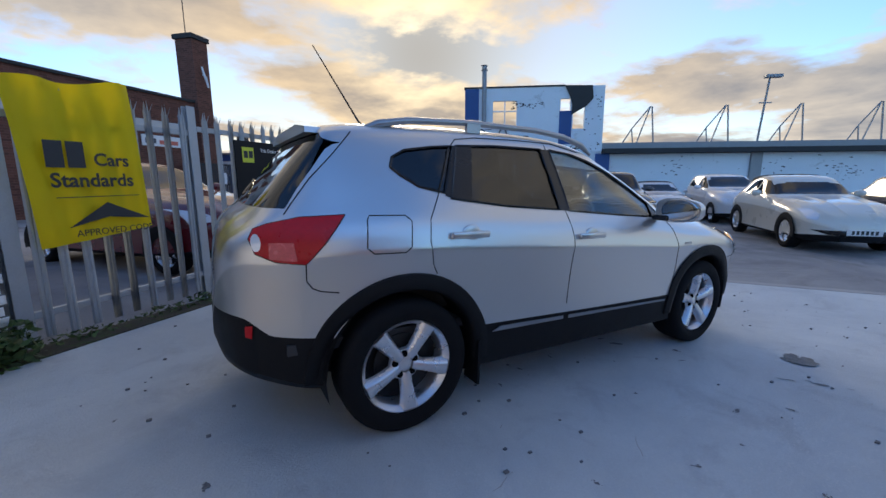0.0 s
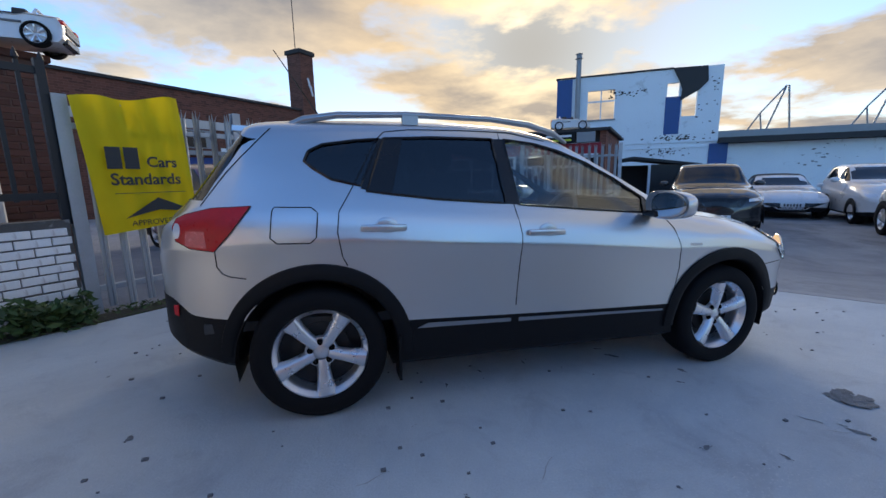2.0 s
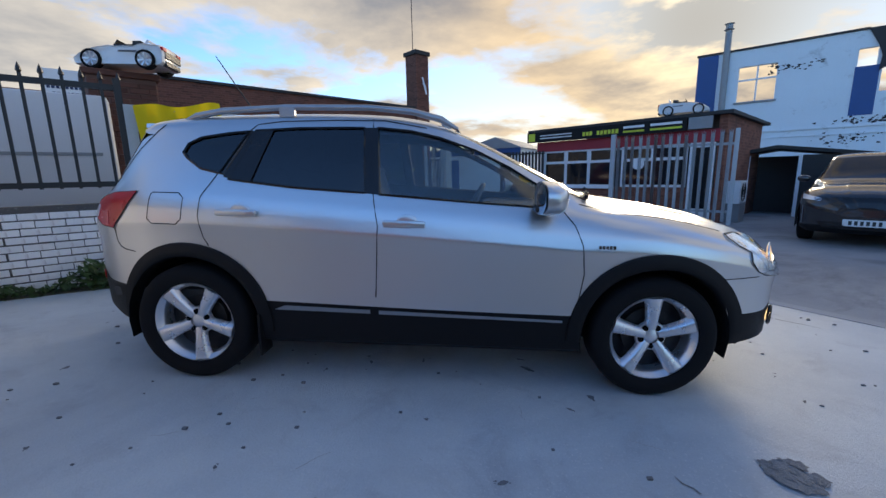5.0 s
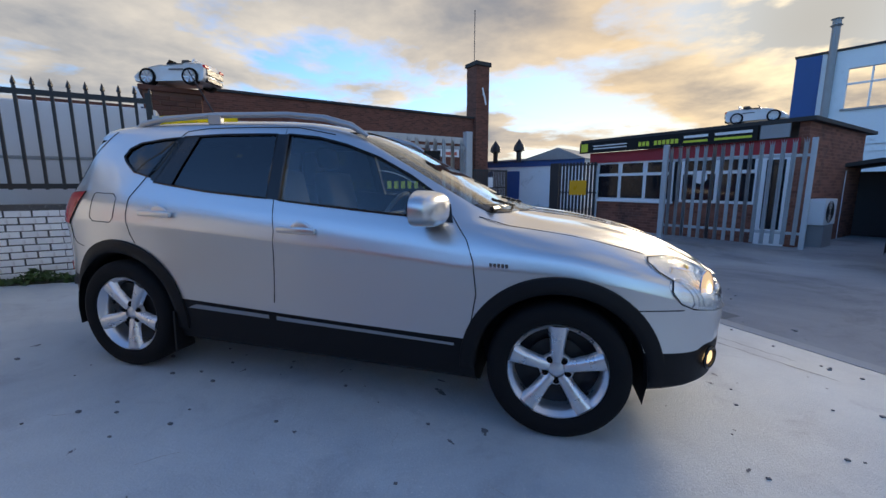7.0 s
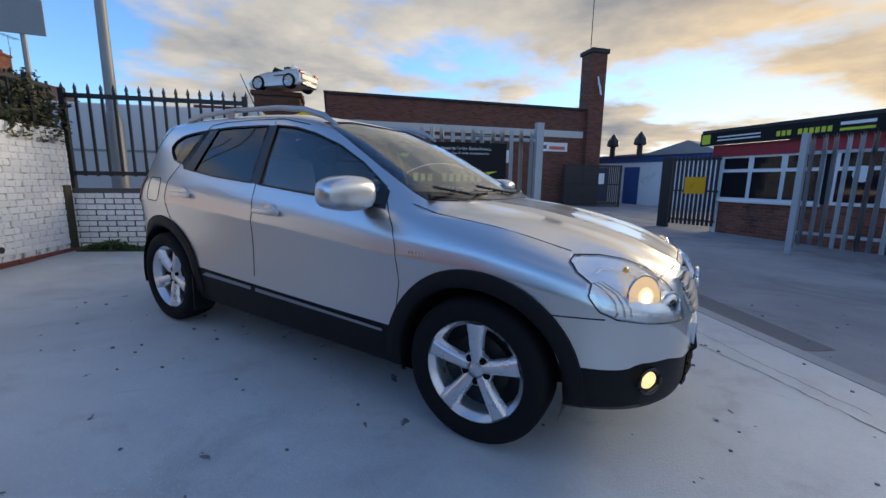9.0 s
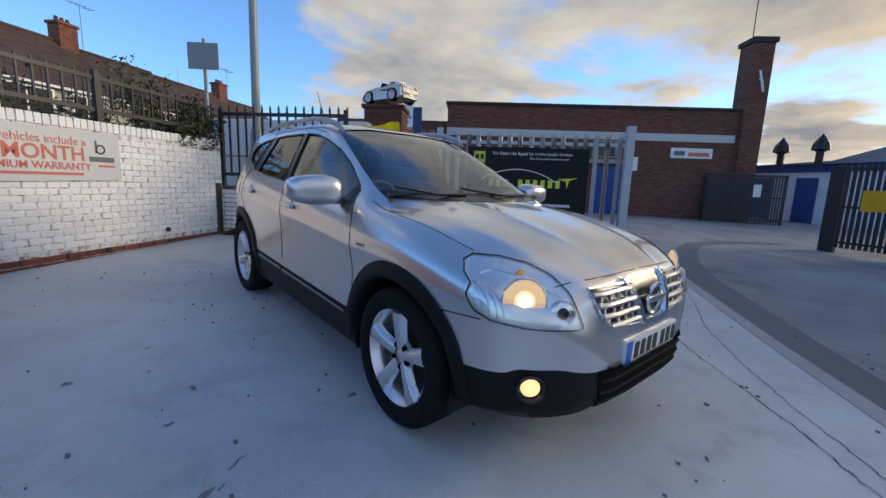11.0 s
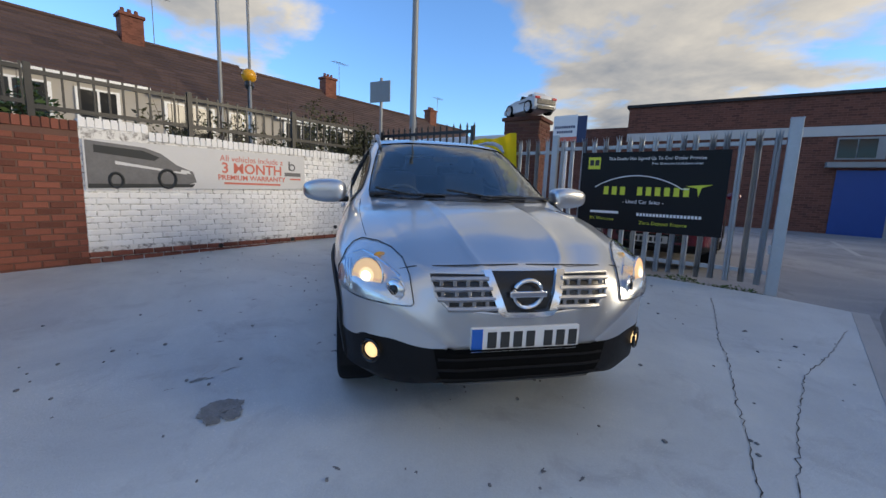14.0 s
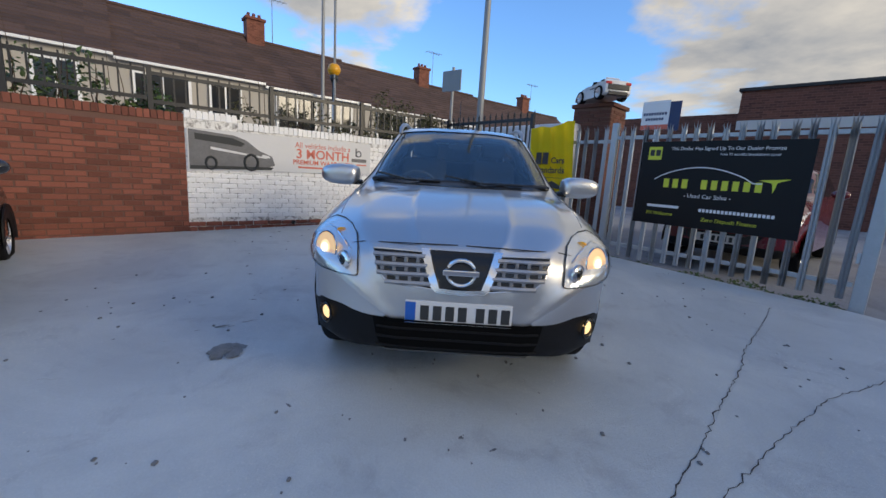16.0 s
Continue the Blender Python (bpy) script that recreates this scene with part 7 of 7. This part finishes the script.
blotch(2.97, -1.47, 0.105, 1, M_WORN, "pothole_patch", "round rough patch worn into the concrete", 0.95, 0.0, 70)
rg = random.Random(77)
SPOTS = [(-0.89, -0.84, 0.035), (-0.35, -1.55, 0.028), (0.72, -0.72, 0.03), (0.98, -0.6, 0.032), (1.32, -0.55, 0.03), (2.0, -0.62, 0.05), (1.96, -0.48, 0.04), (2.15, -1.05, 0.03), (3.65, 0.0, 0.025), (3.49, -0.87, 0.03),
         (3.72, 0.15, 0.03), (1.33, -2.13, 0.035), (1.75, -1.6, 0.045), (2.05, -1.75, 0.03), (0.55, -1.6, 0.025), (1.05, -1.75, 0.03), (2.3, -0.92, 0.04), (1.4, -1.2, 0.02), (-1.3, -0.1, 0.025), (2.9, 0.35, 0.03)]
for i, (x, y, r) in enumerate(SPOTS):
    blotch(x, y, r, 100 + i, M_TAR, squash=rg.uniform(0.35, 0.8), turn=rg.uniform(0, 3))
for i in range(24):
    x, y = rg.uniform(-1.2, 4.9), rg.uniform(-2.9, 1.6)
    if not (-0.9 < x < 3.5 and -0.4 < y < 0.9):
        blotch(x, y, rg.uniform(0.008, 0.02), 300 + i, M_TAR, squash=rg.uniform(0.3, 0.8), turn=rg.uniform(0, 3), chips=rg.randint(3, 8))
for i in range(16):
    x, y, a = rg.uniform(-0.5, 4.8), rg.uniform(-2.6, -0.9), rg.uniform(0, 3.1)
    q = rg.uniform(0.06, 0.22)
    mark("scratch", "fine pale scratch in the painted concrete", [(x, y), (x + q * math.cos(a), y + q * math.sin(a))], 0.0022, M_KERB, 400 + i)
bm = bmesh.new()
for _ in range(260):
    x, y = rg.uniform(-1.5, 5.0), rg.uniform(-3.2, 3.0)
    r = rg.uniform(0.003, 0.012)
    box(bm, x - r, x + r, y - r * 0.7, y + r * 0.7, ground_z(x) - 0.002, ground_z(x) + r * 0.8, bevel=0)
thing("grit", "scattered grit and leaf scraps on the concrete", "grit", kind="stuff", bm=bm, mat=M_TAR)
# dark tyre track and faded lines on the lane
def lane_strip(name, label, pts, half, mat):
    bm = bmesh.new()
    prev = None
    for i, (x, y) in enumerate(pts):
        q = pts[min(i + 1, len(pts) - 1)]
        p = pts[max(i - 1, 0)]
        d = Vector((q[0] - p[0], q[1] - p[1], 0)).normalized()
        a = bm.verts.new((x - d.y * half, y + d.x * half, ground_z(x) - 0.026))
        b = bm.verts.new((x + d.y * half, y - d.x * half, ground_z(x) - 0.026))
        if prev:
            bm.faces.new((prev[0], a, b, prev[1]))
        prev = (a, b)
    return thing(name, label, "road marking", bm=bm, mat=mat, kind="structure")


lane_strip("tarmac_repair", "dark curved strip of newer tarmac in the lane", [(4.3, 1.55), (3.6, 2.6), (3.0, 3.5), (2.2, 4.7), (1.65, 5.8), (1.15, 7.2), (0.85, 8.6), (1.1, 10.0), (1.9, 11.4)], 0.27, M_NEW_TARMAC)
for k in range(4):
    lane_strip("parking_line", "faded white parking bay line on the asphalt", [(-1.2 + k * 2.2, 9.6 + k * 0.9), (-3.2 + k * 2.2, 11.8 + k * 0.9)], 0.05, M_KERB)

# ---- bricks of the walls, pillar ----
def brick_mesh(name, l, h, d, mat, rough=0.004):
    rg = random.Random(int(l * 1000 + h * 7000))
    bm = bmesh.new()
    b = 0.006
    back = [bm.verts.new(p) for p in ((0, 0, 0), (l, 0, 0), (l, 0, h), (0, 0, h))]
    front = [bm.verts.new((x + rg.uniform(-rough, rough), -d, z + rg.uniform(-rough, rough) * 0.6)) for x, z in ((b, b), (l - b, b), (l - b, h - b), (b, h - b))]
    bm.faces.new(front)
    for i in range(4):
        j = (i + 1) % 4
        bm.faces.new((back[i], back[j], front[j], front[i]))
    return finish(bm, name, mat)


def lay_bricks(owner, x0, x1, z0, z1, mat, near, length=0.215, height=0.065, joint=0.011, proud=0.012, seed=1, skip=0.0, name="brick"):
    """Running-bond courses on a wall's front; those within the near stretch are parts, the rest one joined part."""
    rg = random.Random(seed)
    meshes = {}
    rest_v, rest_f = [], []
    singles = 0
    rows = int((z1 - z0) / (height + joint))
    for r in range(rows):
        z = z0 + r * (height + joint)
        x = x0 - (0.5 * (length + joint) if r % 2 else 0)
        while x < x1 - 0.02:
            a, b = max(x, x0), min(x + length, x1)
            x += length + joint
            if b - a < 0.03 or rg.random() < skip:
                continue
            lift = proud * rg.uniform(0.6, 1.25)
            key = round(b - a, 2)
            if near[0] <= a <= near[1] and near[2] <= z <= near[3] and singles < 300:
                if key not in meshes:
                    meshes[key] = [brick_mesh(name, key, height, proud, mat, 0.004 + 0.001 * k) for k in range(2)]
                ob = new(name, rg.choice(meshes[key]))
                ob.parent = owner
                ob.matrix_basis = pose(a, rg.uniform(-0.002, 0.003), z + rg.uniform(-0.002, 0.002), 0, rg.uniform(-0.5, 0.5), 0)
                singles += 1
            else:
                k = len(rest_v)
                q = 0.006
                jit = lambda: rg.uniform(-0.003, 0.003)
                rest_v += [(a, 0, z), (b, 0, z), (b, 0, z + height), (a, 0, z + height), (a + q, -lift, z + q + jit()), (b - q, -lift, z + q + jit()), (b - q, -lift, z + height - q + jit()), (a + q, -lift, z + height - q + jit())]
                rest_f += [(k + 4, k + 5, k + 6, k + 7)] + [(k + i, k + (i + 1) % 4, k + 4 + (i + 1) % 4, k + 4 + i) for i in range(4)]
    if rest_f:
        me = bpy.data.meshes.new(name + "work")
        me.from_pydata(rest_v, [], rest_f)
        me.materials.append(mat)
        ob = new("brickwork", me)
        ob.parent = owner
        ob["kind"] = "stuff"


lay_bricks(wall_white, SPLIT, 10.18, 0.22, 1.57, M_WHITE_BRICK, (7.2, 10.2, 0.3, 1.6), seed=2, proud=0.009)
lay_bricks(wall_white, SPLIT, 10.18, -0.06, 0.20, M_RED_BRICK, (5, 10.2, 0.1, 0.2), seed=3, proud=0.03)
top = finish(boxed(0.004, 0.070, -0.014, 0.0, 0, 0.115, bevel=0.004), "coping_brick", M_WHITE_BRICK)
for i in range(62):
    ob = new("coping_brick", top)
    ob.parent = wall_white
    ob.matrix_basis = pose(SPLIT + i * 0.0775, random.uniform(-0.004, 0.002), 1.575 + random.uniform(-0.004, 0.004) + (0.09 if i < 9 else 0), 0, random.uniform(-1, 1), 0)
part("wall_step", boxed(SPLIT, SPLIT + 0.70, 0.0, 0.2, 1.66, 1.755), M_WHITE_BRICK, wall_white)
lay_bricks(wall_red, 1.0, SPLIT, -0.2, 1.60, M_RED_BRICK, (2.9, 5.4, 0.2, 1.62), seed=4, proud=0.009)
redtop = finish(boxed(0.004, 0.070, -0.016, 0.0, 0, 0.115, bevel=0.005), "coping_brick", M_RED_BRICK)
for i in range(58):
    ob = new("coping_brick", redtop)
    ob.parent = wall_red
    ob.matrix_basis = pose(SPLIT - 0.08 - i * 0.0775, random.uniform(-0.004, 0.002), 1.61 + random.uniform(-0.003, 0.003))
lay_bricks(wall_low, -0.08, 2.2, 0.05, 0.93, M_WHITE_BRICK, (-1, 3, 0, 1), seed=5, proud=0.011)
lay_bricks(pillar, 0, 0.78, -0.05, 2.57, M_BROWN_BRICK, (0, 1, 1.6, 2.6), seed=6)
pface = part("side_brickwork", boxed(0, 0.01, 0, 0.01, 0, 0.01), M_BROWN_BRICK, pillar)
pface.matrix_basis = pose(0.78, 0, 0, 0, 0, 90)
lay_bricks(pface, 0, 0.7, -0.05, 2.57, M_BROWN_BRICK, (5, 6, 0, 0), seed=7)
for x, z in ((9.0, 0.30), (6.9, 0.12), (8.1, 0.13)):
    bm = bmesh.new()
    bmesh.ops.create_cone(bm, cap_ends=True, segments=12, radius1=0.035, radius2=0.035, depth=0.02, matrix=pose(x, -0.035, z, 90, 0, 0))
    part("weep_hole", bm, M_BLACK_IRON, wall_white)
